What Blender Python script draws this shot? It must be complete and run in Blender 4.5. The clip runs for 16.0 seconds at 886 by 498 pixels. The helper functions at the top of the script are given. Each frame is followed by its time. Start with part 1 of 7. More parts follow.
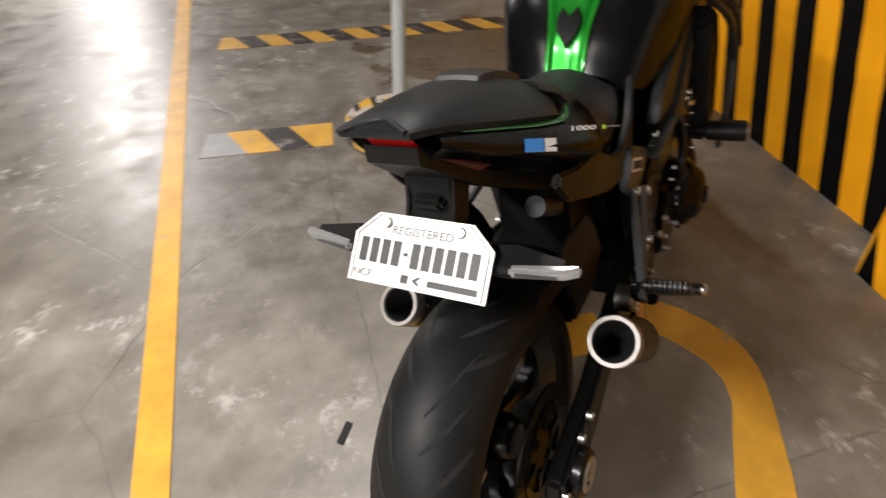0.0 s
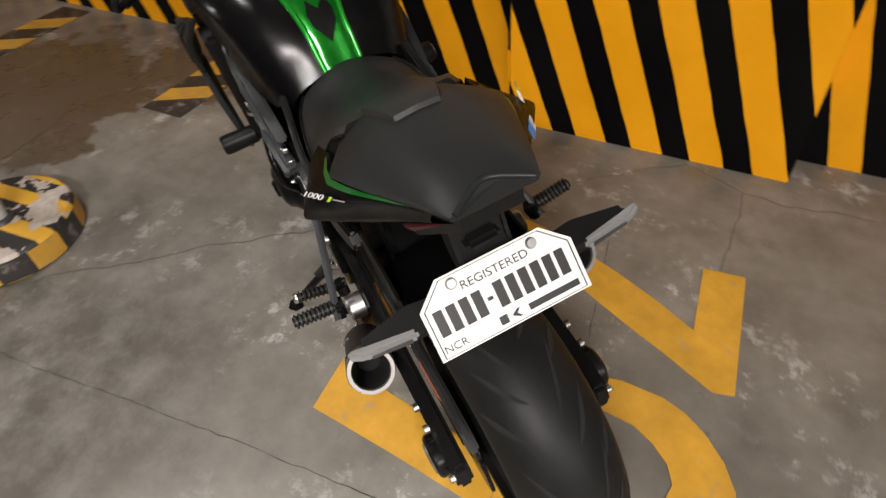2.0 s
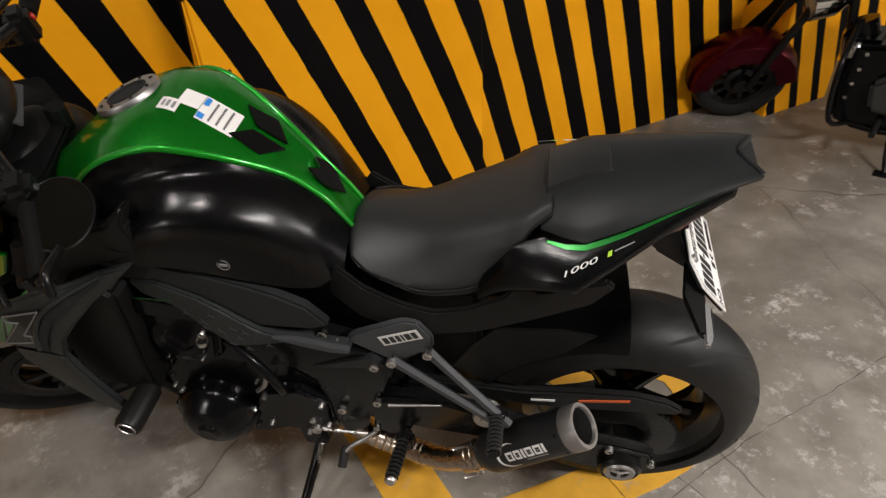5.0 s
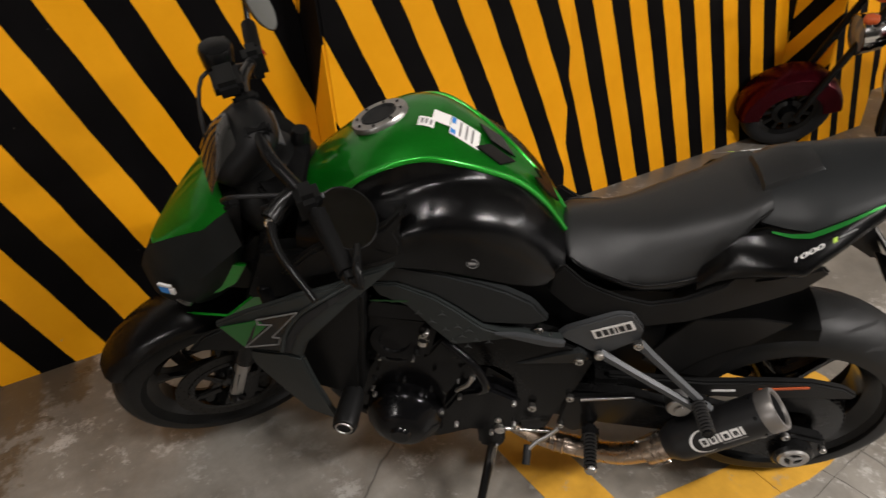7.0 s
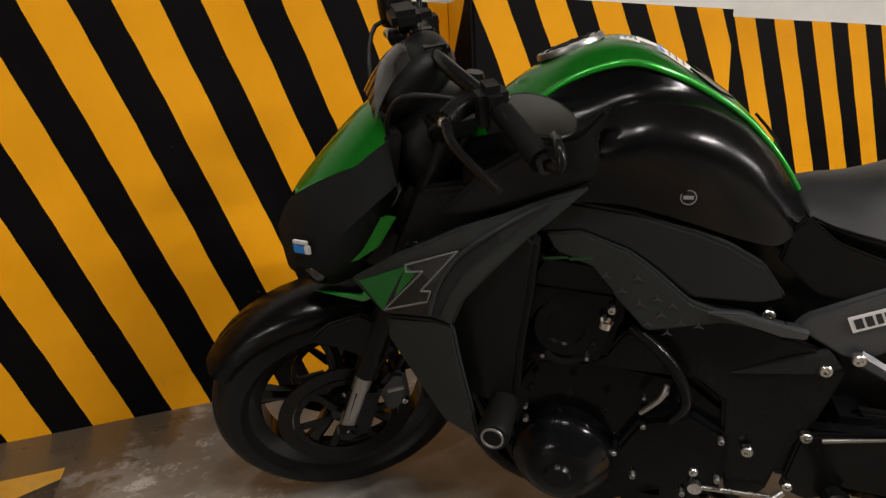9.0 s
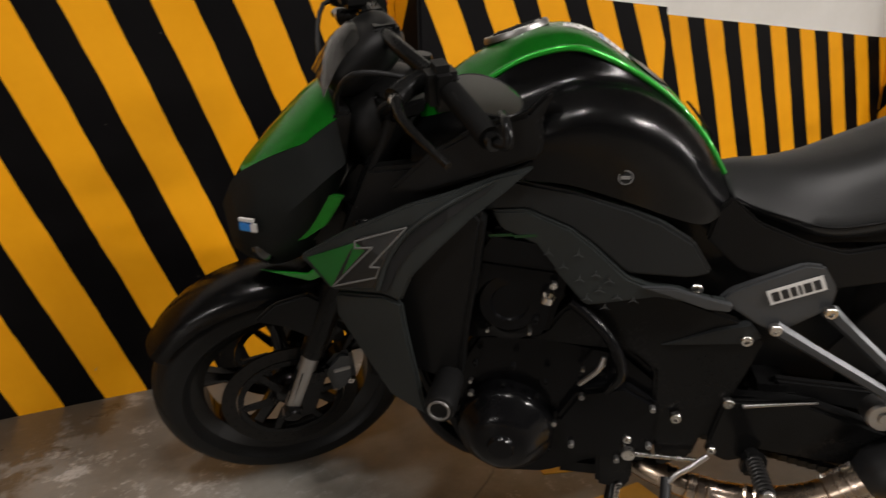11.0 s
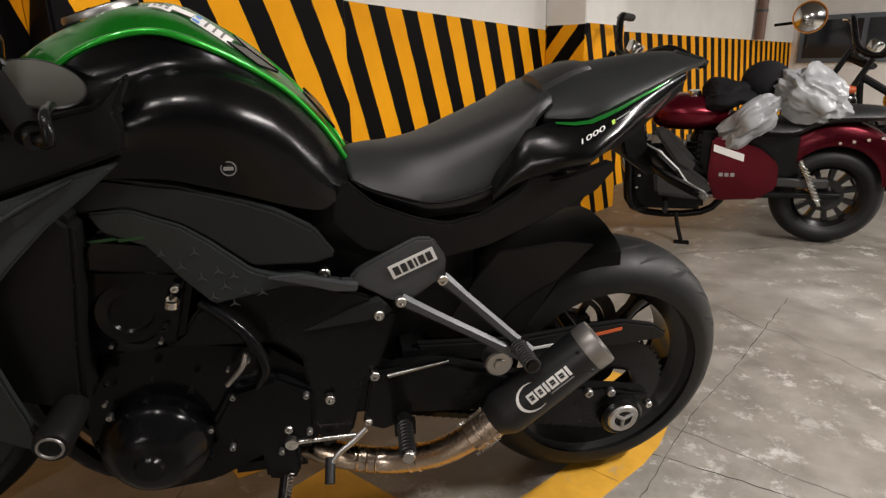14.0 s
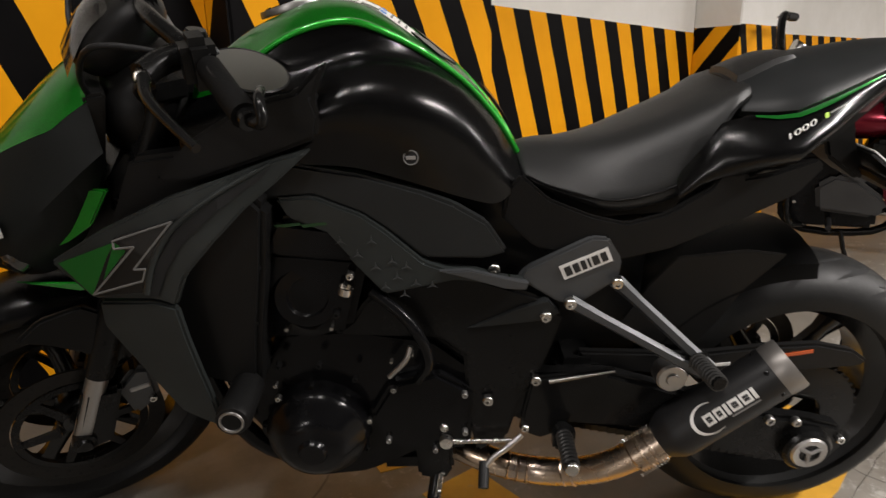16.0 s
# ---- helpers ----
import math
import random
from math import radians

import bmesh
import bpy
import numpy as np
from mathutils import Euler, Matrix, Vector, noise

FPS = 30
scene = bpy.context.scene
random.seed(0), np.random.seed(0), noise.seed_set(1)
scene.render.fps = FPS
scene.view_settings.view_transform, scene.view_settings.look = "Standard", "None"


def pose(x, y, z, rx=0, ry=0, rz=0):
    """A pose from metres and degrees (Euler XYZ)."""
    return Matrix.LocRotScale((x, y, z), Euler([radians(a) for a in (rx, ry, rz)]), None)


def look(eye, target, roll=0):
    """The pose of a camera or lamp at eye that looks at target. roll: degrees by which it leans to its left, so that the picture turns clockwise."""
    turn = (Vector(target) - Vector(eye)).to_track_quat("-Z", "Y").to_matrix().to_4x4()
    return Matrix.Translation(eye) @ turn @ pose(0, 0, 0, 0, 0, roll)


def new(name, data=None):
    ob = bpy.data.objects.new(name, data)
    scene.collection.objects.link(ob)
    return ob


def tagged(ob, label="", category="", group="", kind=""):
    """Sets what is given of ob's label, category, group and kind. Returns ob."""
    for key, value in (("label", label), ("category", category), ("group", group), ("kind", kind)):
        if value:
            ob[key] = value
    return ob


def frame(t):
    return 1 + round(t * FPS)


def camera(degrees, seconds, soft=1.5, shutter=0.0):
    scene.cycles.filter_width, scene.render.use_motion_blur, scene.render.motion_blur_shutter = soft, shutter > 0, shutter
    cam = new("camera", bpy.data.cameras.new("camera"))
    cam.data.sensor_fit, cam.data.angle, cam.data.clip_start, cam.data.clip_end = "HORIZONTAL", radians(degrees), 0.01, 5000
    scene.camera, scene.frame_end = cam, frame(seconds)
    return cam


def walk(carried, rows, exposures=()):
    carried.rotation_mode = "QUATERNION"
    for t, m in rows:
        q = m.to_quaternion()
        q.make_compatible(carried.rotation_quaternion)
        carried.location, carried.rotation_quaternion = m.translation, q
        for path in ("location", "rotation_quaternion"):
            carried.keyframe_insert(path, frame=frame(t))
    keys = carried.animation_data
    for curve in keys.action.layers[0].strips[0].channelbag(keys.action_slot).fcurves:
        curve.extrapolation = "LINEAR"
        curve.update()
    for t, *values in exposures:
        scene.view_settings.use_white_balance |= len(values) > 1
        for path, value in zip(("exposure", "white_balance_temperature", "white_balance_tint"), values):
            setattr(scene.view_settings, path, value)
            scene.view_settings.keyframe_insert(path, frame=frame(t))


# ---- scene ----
cam = camera(72.8, 16.0, soft=1.35, shutter=0.4)
PATH = [
    (0, (0.7039, 0.3219, 1.2927), (-0.4513, -0.3688, 0.2542), -1.79),
    (0.5, (0.7377, 0.1929, 1.3037), (-0.5409, -0.1105, 0.2253), -0.91),
    (1, (0.8065, -0.0041, 1.3383), (-0.4762, -0.0005, 0.2227), -2.93),
    (1.5, (0.7257, -0.1684, 1.3396), (-0.5387, 0.0647, 0.2276), -3.51),
    (2, (0.6171, -0.2993, 1.3703), (-0.5192, 0.1178, 0.1766), -4.65),
    (2.5, (0.5386, -0.4867, 1.3884), (-0.4044, 0.2429, 0.1767), -4.09),
    (3, (0.4433, -0.6711, 1.4057), (-0.3785, 0.1615, 0.1722), -5.06),
    (3.5, (0.2888, -0.7429, 1.4260), (-0.5179, 0.1820, 0.2496), -10.33),
    (4, (0.1588, -0.8071, 1.4177), (-0.5148, 0.2407, 0.2606), -8.32),
    (4.2, (0.0888, -0.8401, 1.4117), (-0.5572, 0.4979, 0.0737), -4.90),
    (6.3, (-0.3210, -1.1580, 1.4160), (-0.5690, 0.5370, 0.3840), -3.90),
    (6.5, (-0.3790, -1.1700, 1.4280), (-0.6720, 0.5150, 0.3900), -4.70),
    (7, (-0.5040, -1.2060, 1.4310), (-0.8520, 0.4630, 0.3850), -3.90),
    (7.5, (-0.5900, -1.2080, 1.4230), (-1.0570, 0.4350, 0.3830), -4.50),
    (8, (-0.6580, -1.1620, 1.2540), (-1.1060, 0.6120, 0.4460), -1.90),
    (8.5, (-0.6970, -1.2000, 1.0180), (-1.3420, 0.6350, 0.5520), -2.70),
    (8.7, (-0.6830, -1.2040, 0.9940), (-1.3550, 0.6170, 0.5110), -2.80),
    (10.8, (-0.6950, -1.2420, 0.9500), (-1.2470, 0.6090, 0.4320), -1.10),
    (11, (-0.6870, -1.2360, 0.9600), (-1.1710, 0.6330, 0.4370), -1.10),
    (11.5, (-0.6350, -1.2270, 0.9710), (-0.9140, 0.6870, 0.4580), -1.40),
    (12, (-0.5910, -1.2150, 0.9680), (-0.6970, 0.7070, 0.4250), -1.10),
    (12.5, (-0.5440, -1.2080, 0.9670), (-0.5230, 0.7170, 0.4230), -1.10),
    (13, (-0.5070, -1.2090, 0.9660), (-0.3350, 0.7040, 0.4080), -0.90),
    (13.5, (-0.4720, -1.2070, 0.9620), (-0.2010, 0.6890, 0.3860), -1.20),
    (14, (-0.4660, -1.2010, 0.9590), (-0.1770, 0.6910, 0.3770), -1.00),
    (14.5, (-0.4730, -1.2030, 0.9550), (-0.2320, 0.6960, 0.3730), -1.00),
    (15, (-0.4920, -1.2050, 0.9530), (-0.3720, 0.7030, 0.3650), -1.30),
    (15.5, (-0.5230, -1.1990, 0.9470), (-0.5300, 0.7120, 0.3580), -1.60),
    (16, (-0.5640, -1.1620, 0.9270), (-0.6410, 0.7630, 0.3880), -1.40),
]
walk(cam, [(t, look(eye, aim, roll)) for t, eye, aim, roll in PATH],
     [(0.0, 0.06), (1.5, -0.13), (2.6, -0.29), (4.0, -0.34), (7.0, -0.22), (11.0, -0.20), (13.0, -0.12), (16.0, -0.15)])

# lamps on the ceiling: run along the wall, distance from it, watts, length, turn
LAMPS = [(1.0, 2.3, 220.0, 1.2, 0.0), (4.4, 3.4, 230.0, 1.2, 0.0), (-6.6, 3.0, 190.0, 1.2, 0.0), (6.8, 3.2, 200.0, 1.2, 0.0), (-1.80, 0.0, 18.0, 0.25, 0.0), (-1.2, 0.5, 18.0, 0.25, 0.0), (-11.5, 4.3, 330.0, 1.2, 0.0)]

# ---------------------------------------------------------------- light
world = bpy.data.worlds.new("garage_air")
world.use_nodes = True
world.node_tree.nodes["Background"].inputs[0].default_value = (1.0, 0.93, 0.84, 1)
world.node_tree.nodes["Background"].inputs[1].default_value = 0.006
scene.world = world

PHI = radians(39.5)                      # the striped wall's heading
WALL = Matrix.Rotation(PHI, 4, "Z")      # local x runs along the wall, y into it


def wp(u, n, z=0.0):
    """A place by its run along the wall, its distance n in front of it (negative: towards the wall) and height."""
    return WALL @ Vector((u, -n, z))


# ---------------------------------------------------------------- node helpers
def material(name, color, rough=0.5, metal=0.0, coat=0.0, spec=0.5):
    m = bpy.data.materials.new(name)
    m.use_nodes = True
    b = m.node_tree.nodes["Principled BSDF"]
    b.inputs["Base Color"].default_value = (*color, 1)
    b.inputs["Roughness"].default_value = rough
    b.inputs["Metallic"].default_value = metal
    b.inputs["Coat Weight"].default_value = coat
    b.inputs["Coat Roughness"].default_value = 0.06
    b.inputs["Specular IOR Level"].default_value = spec
    return m


class Nodes:
    """Short hand for one material's tree."""

    def __init__(self, m):
        self.t = m.node_tree
        self.b = self.t.nodes["Principled BSDF"]
        self.co = self.t.nodes.new("ShaderNodeTexCoord").outputs["Object"]

    def link(self, a, b):
        self.t.links.new(a, b)

    def value(self, sock, v):
        if hasattr(v, "is_output"):
            self.link(v, sock)
        else:
            sock.default_value = v

    def math(self, op, a, b=0.0, c=0.0):
        n = self.t.nodes.new("ShaderNodeMath")
        n.operation = op
        for s, v in zip(n.inputs, (a, b, c)):
            self.value(s, v)
        return n.outputs[0]

    def noise(self, scale, detail=4.0, rough=0.55, co=None):
        n = self.t.nodes.new("ShaderNodeTexNoise")
        n.inputs["Scale"].default_value, n.inputs["Detail"].default_value = scale, detail
        n.inputs["Roughness"].default_value = rough
        self.link(co or self.co, n.inputs["Vector"])
        return n.outputs[0]

    def voronoi(self, scale, feature="F1", co=None):
        n = self.t.nodes.new("ShaderNodeTexVoronoi")
        n.feature = feature
        n.inputs["Scale"].default_value = scale
        self.link(co or self.co, n.inputs["Vector"])
        return n.outputs["Distance"]

    def ramp(self, f, *stops):
        n = self.t.nodes.new("ShaderNodeValToRGB")
        e = n.color_ramp.elements
        while len(e) < len(stops):
            e.new(0.5)
        for el, (p, c) in zip(e, stops):
            el.position = p
            el.color = (*c, 1) if len(c) == 3 else c
        self.link(f, n.inputs[0])
        return n.outputs[0]

    def grey(self, f, lo, hi, a=0.0, b=1.0):
        n = self.t.nodes.new("ShaderNodeMapRange")
        self.link(f, n.inputs[0])
        for i, v in zip((1, 2, 3, 4), (lo, hi, a, b)):
            n.inputs[i].default_value = v
        return n.outputs[0]

    def mix(self, f, a, b, kind="MIX"):
        n = self.t.nodes.new("ShaderNodeMix")
        n.data_type, n.blend_type = "RGBA", kind
        self.value(n.inputs[0], f)
        for s, v in ((n.inputs[6], a), (n.inputs[7], b)):
            if hasattr(v, "is_output"):
                self.link(v, s)
            else:
                s.default_value = (*v, 1)
        return n.outputs[2]

    def xyz(self):
        n = self.t.nodes.new("ShaderNodeSeparateXYZ")
        self.link(self.co, n.inputs[0])
        return n.outputs

    def bump(self, f, strength=0.2, dist=0.01):
        n = self.t.nodes.new("ShaderNodeBump")
        n.inputs["Strength"].default_value, n.inputs["Distance"].default_value = strength, dist
        self.link(f, n.inputs["Height"])
        self.link(n.outputs[0], self.b.inputs["Normal"])

    def color(self, f):
        self.link(f, self.b.inputs["Base Color"])

    def rough(self, f):
        self.link(f, self.b.inputs["Roughness"])


def worn(name, color, rough, metal=0.0, coat=0.0, spread=0.18, grain=120.0, bump=0.05, spec=0.5):
    """A plain surface with two scales of slight change in tone and gloss."""
    m = material(name, color, rough, metal, coat, spec)
    n = Nodes(m)
    big, fine = n.noise(7.0, 3.0), n.noise(grain, 3.0)
    tone = n.math("ADD", n.math("MULTIPLY", big, 0.7), n.math("MULTIPLY", fine, 0.3))
    lo = tuple(c * (1 - spread) for c in color)
    hi = tuple(min(1.0, c * (1 + spread)) for c in color)
    n.color(n.ramp(tone, (0.3, lo), (0.7, hi)))
    n.rough(n.grey(tone, 0.3, 0.7, max(0.03, rough - 0.07), min(1.0, rough + 0.07)))
    if bump:
        n.bump(fine, bump, 0.002)
    return m


# ---------------------------------------------------------------- materials of the place
def concrete_floor():
    m = material("bare_concrete", (0.3, 0.28, 0.25), 0.5)
    n = Nodes(m)
    big, mid, fine = n.noise(0.9, 5.0, 0.6), n.noise(5.0, 6.0, 0.65), n.noise(60.0, 4.0)
    base = n.ramp(big, (0.3, (0.15, 0.135, 0.112)), (0.5, (0.24, 0.222, 0.19)), (0.72, (0.36, 0.34, 0.305)))
    base = n.mix(n.grey(mid, 0.35, 0.7), n.mix(0.55, base, (0.07, 0.06, 0.048)), base)
    # pale scuffed laitance in small flakes
    flakes = n.math("MULTIPLY", n.grey(n.noise(9.0, 8.0, 0.78), 0.54, 0.62), n.grey(n.noise(1.6, 3.0), 0.44, 0.58))
    base = n.mix(n.math("MULTIPLY", flakes, 0.7), base, (0.52, 0.5, 0.47))
    # damp brown stain in front of the pole
    s = n.t.nodes.new("ShaderNodeVectorMath")
    s.operation = "DISTANCE"
    n.link(n.co, s.inputs[0])
    s.inputs[1].default_value = (-2.75, 0.62, 0.0)
    d = n.math("ADD", s.outputs["Value"], n.math("MULTIPLY", n.math("SUBTRACT", n.noise(2.6, 7.0, 0.65), 0.5), 1.5))
    damp = n.grey(d, 0.62, 0.68, 1.0, 0.0)
    s2 = n.t.nodes.new("ShaderNodeVectorMath")
    s2.operation = "DISTANCE"
    n.link(n.co, s2.inputs[0])
    s2.inputs[1].default_value = (-2.05, 1.47, 0.0)
    d2 = n.math("ADD", s2.outputs["Value"], n.math("MULTIPLY", n.math("SUBTRACT", n.noise(3.4, 7.0, 0.65), 0.5), 1.2))
    damp = n.math("MAXIMUM", damp, n.grey(d2, 0.42, 0.48, 1.0, 0.0))
    base = n.mix(n.math("MULTIPLY", damp, 0.8), base, (0.085, 0.058, 0.032))
    # mottled dirt beside the front wheel, with a soft shadow painted into the patch
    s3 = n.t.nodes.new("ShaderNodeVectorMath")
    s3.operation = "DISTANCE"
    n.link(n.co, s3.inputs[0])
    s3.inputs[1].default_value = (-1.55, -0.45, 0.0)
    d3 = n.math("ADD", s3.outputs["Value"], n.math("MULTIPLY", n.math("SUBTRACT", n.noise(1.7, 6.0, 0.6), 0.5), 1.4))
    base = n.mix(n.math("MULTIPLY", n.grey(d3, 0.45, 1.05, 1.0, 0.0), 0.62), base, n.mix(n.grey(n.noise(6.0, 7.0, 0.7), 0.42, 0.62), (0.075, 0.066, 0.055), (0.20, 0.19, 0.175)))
    # rubber marks and pits
    pits = n.grey(n.voronoi(4.2), 0.0, 0.05, 1.0, 0.0)
    base = n.mix(n.math("MULTIPLY", pits, 0.6), base, (0.05, 0.045, 0.04))
    # hair cracks
    wob = n.t.nodes.new("ShaderNodeVectorMath")
    wob.operation = "ADD"
    n.link(n.co, wob.inputs[0])
    nz = n.t.nodes.new("ShaderNodeTexNoise")
    nz.inputs["Scale"].default_value = 6.0
    sc = n.t.nodes.new("ShaderNodeVectorMath")
    sc.operation = "SCALE"
    sc.inputs["Scale"].default_value = 0.06
    n.link(n.co, nz.inputs["Vector"])
    n.link(nz.outputs["Color"], sc.inputs[0])
    n.link(sc.outputs[0], wob.inputs[1])
    crack = n.math("MULTIPLY", n.grey(n.voronoi(0.55, "DISTANCE_TO_EDGE", wob.outputs[0]), 0.0, 0.0022, 1.0, 0.0), n.grey(n.noise(0.8, 3.0), 0.42, 0.56))
    base = n.mix(n.math("MULTIPLY", crack, 0.75), base, (0.05, 0.045, 0.04))
    # dark spots and oily blots
    spots = n.math("MULTIPLY", n.grey(n.noise(3.1, 5.0, 0.6), 0.61, 0.70), 0.45)
    base = n.mix(spots, base, (0.085, 0.07, 0.052))
    n.color(base)
    r = n.math("SUBTRACT", n.grey(mid, 0.3, 0.7, 0.30, 0.52), n.math("MULTIPLY", damp, 0.1))
    n.rough(r)
    n.bump(n.math("SUBTRACT", n.math("ADD", n.math("MULTIPLY", fine, 0.4), mid), n.math("MULTIPLY", crack, 2.0)), 0.18, 0.006)
    return m


YELLOW, BLACK = (0.82, 0.40, 0.018), (0.012, 0.011, 0.012)


def striped_wall(name, phase, period, slope, frac=0.5, top=(1.19, 0.0), axis=0):
    """Slanted hazard stripes up to a height, white emulsion above."""
    m = material(name, YELLOW, 0.45, spec=0.05)
    n = Nodes(m)
    p = n.xyz()
    wobble = n.math("MULTIPLY", n.math("SUBTRACT", n.noise(6.0, 2.0), 0.5), 0.012)
    u = n.math("ADD", n.math("SUBTRACT", p[axis], n.math("MULTIPLY", p[2], slope)), wobble)
    f = n.math("FRACT", n.math("DIVIDE", n.math("SUBTRACT", u, phase - 50 * period), period))
    black = n.math("GREATER_THAN", f, frac)
    cloud, fine = n.noise(2.2, 6.0, 0.68), n.noise(40.0, 4.0)
    yel = n.ramp(cloud, (0.3, (0.80, 0.335, 0.006)), (0.7, (0.92, 0.405, 0.012)))
    blk = n.ramp(cloud, (0.3, (0.0022, 0.002, 0.0023)), (0.7, (0.005, 0.0045, 0.0047)))
    paint = n.mix(black, yel, blk)
    chips = n.math("MULTIPLY", n.grey(n.noise(14.0, 7.0, 0.7), 0.70, 0.73), n.grey(p[2], 0.0, 0.5, 1.0, 0.25))
    paint = n.mix(n.math("MULTIPLY", chips, 0.8), paint, (0.33, 0.30, 0.26))
    white = n.ramp(cloud, (0.3, (0.70, 0.68, 0.63)), (0.7, (0.80, 0.78, 0.74)))
    n.color(n.mix(n.math("GREATER_THAN", n.math("ADD", n.math("SUBTRACT", p[2], n.math("MULTIPLY", p[0], top[1])), n.math("MULTIPLY", wobble, 0.4)), top[0]), paint, white))
    n.rough(n.grey(cloud, 0.3, 0.7, 0.42, 0.6))
    n.bump(n.math("ADD", n.math("MULTIPLY", fine, 0.5), n.noise(11.0, 4.0)), 0.12, 0.004)
    return m


DROP = (1.262, -0.045)          # the paint's upper edge falls along the wall
MAT_FLOOR = concrete_floor()
MAT_WALL_A = striped_wall("stripes_near", 0.084, 0.237, -0.343, 0.52, DROP)
MAT_PILLAR = striped_wall("stripes_pillar", -0.0088, 0.2145, -0.395, 0.539, DROP)
MAT_WALL_C = striped_wall("stripes_middle", 0.0271, 0.207, -0.31, 0.51, DROP)
MAT_WALL_D = striped_wall("stripes_far", 2.63, 0.215, -0.33)
MAT_PILLAR2 = striped_wall("stripes_pillar_far", 2.69, 0.180, -0.33, 0.64)
MAT_RETURN = striped_wall("stripes_return", 2.246, 0.21, -0.82, 0.48, (1.185, 0.0), 1)
MAT_RETURN2 = striped_wall("stripes_return_near", 1.8085, 0.483, -0.7, 0.5, (1.285, 0.0), 1)
MAT_WHITE = worn("white_emulsion", (0.74, 0.72, 0.68), 0.7, spread=0.06, grain=40)
MAT_DIM = worn("bare_concrete_wall", (0.16, 0.155, 0.15), 0.8, spread=0.15, grain=30)
MAT_CEIL = worn("ceiling_concrete", (0.15, 0.145, 0.14), 0.8, spread=0.1, grain=30)


def road_paint(name, color, scale=7.0, loss=0.0):
    m = material(name, color, 0.5)
    n = Nodes(m)
    cloud, fine = n.noise(scale, 6.0, 0.65), n.noise(45.0, 4.0)
    c = n.ramp(cloud, (0.3, tuple(x * 0.78 for x in color)), (0.68, tuple(min(1, x * 1.12) for x in color)))
    c = n.mix(n.math("MULTIPLY", n.grey(n.noise(11.0, 8.0, 0.72), 0.60 - loss, 0.70 - loss), 0.75), c, (0.29, 0.265, 0.235))
    n.color(c)
    n.bump(fine, 0.15, 0.003)
    return m


MAT_LINE = road_paint("yellow_floor_paint", (0.62, 0.33, 0.035))
MAT_LINE_OLD = road_paint("worn_yellow_paint", (0.60, 0.33, 0.045), 7.0, 0.05)
MAT_BAND_BLACK = road_paint("worn_black_paint", (0.035, 0.032, 0.03), 7.0, 0.06)
MAT_BAND_GREY = road_paint("grey_patch", (0.30, 0.30, 0.30))


# ---------------------------------------------------------------- mesh helpers
def mesh_of(name, bm, mat, smooth=None):
    bmesh.ops.recalc_face_normals(bm, faces=bm.faces)
    me = bpy.data.meshes.new(name)
    bm.to_mesh(me)
    bm.free()
    if smooth:
        for p in me.polygons:
            p.use_smooth = True
        me.set_sharp_from_angle(angle=radians(smooth))
    if mat:
        me.materials.append(mat)
    return me


def solo(name, bm, mat, label, category, kind="", m=None, smooth=None, group=""):
    ob = new(name, mesh_of(name, bm, mat, smooth))
    if m is not None:
        ob.matrix_world = m
    return tagged(ob, label, category, group, kind)


def part(name, bm, mat, parent, label="", smooth=35, m=None):
    ob = new(name, mesh_of(name, bm, mat, smooth))
    ob.parent = parent
    if m is not None:
        ob.matrix_basis = m
    return tagged(ob, label) if label else ob


def group_root(name, m, label, category, group=""):
    ob = new(name)
    ob.empty_display_size = 0.1
    ob.matrix_world = m
    return tagged(ob, label, category, group)


def add_box(bm, x0, x1, y0, y1, z0, z1, bevel=0.0, seg=1):
    r = bmesh.ops.create_cube(bm, size=1)
    vs = r["verts"]
    for v in vs:
        v.co = Vector(((x0 + x1) / 2 + v.co.x * (x1 - x0), (y0 + y1) / 2 + v.co.y * (y1 - y0), (z0 + z1) / 2 + v.co.z * (z1 - z0)))
    if bevel:
        es = list({e for v in vs for e in v.link_edges})
        bmesh.ops.bevel(bm, geom=es, offset=bevel, segments=seg, affect="EDGES")
    return bm


def box(*a, **k):
    return add_box(bmesh.new(), *a, **k)


def add_prism(bm, pts, lift, bevel=0.0):
    """Extrudes a closed outline of 3D points by the vector lift."""
    lift = Vector(lift)
    a = [bm.verts.new(p) for p in pts]
    b = [bm.verts.new(Vector(p) + lift) for p in pts]
    n = len(a)
    faces = [bm.faces.new(a), bm.faces.new(b[::-1])]
    for i in range(n):
        faces.append(bm.faces.new((a[i], b[i], b[(i + 1) % n], a[(i + 1) % n])))
    if bevel:
        es = list({e for f in faces for e in f.edges})
        bmesh.ops.bevel(bm, geom=es, offset=bevel, segments=2, affect="EDGES")
    return bm


def prism(pts, lift, bevel=0.0):
    return add_prism(bmesh.new(), pts, lift, bevel)


def slab(poly, z0, z1):
    """A flat patch on the floor from wall-wise (u, n) corners."""
    return prism([wp(u, n, z0) for u, n in poly], (0, 0, z1 - z0))


# ---------------------------------------------------------------- structure
def wall_box(name, u0, u1, y0, y1, z0, z1, mat, label):
    return solo(name, box(u0, u1, y0, y1, z0, z1, bevel=0.006, seg=1), mat, label, "wall", "structure", WALL)


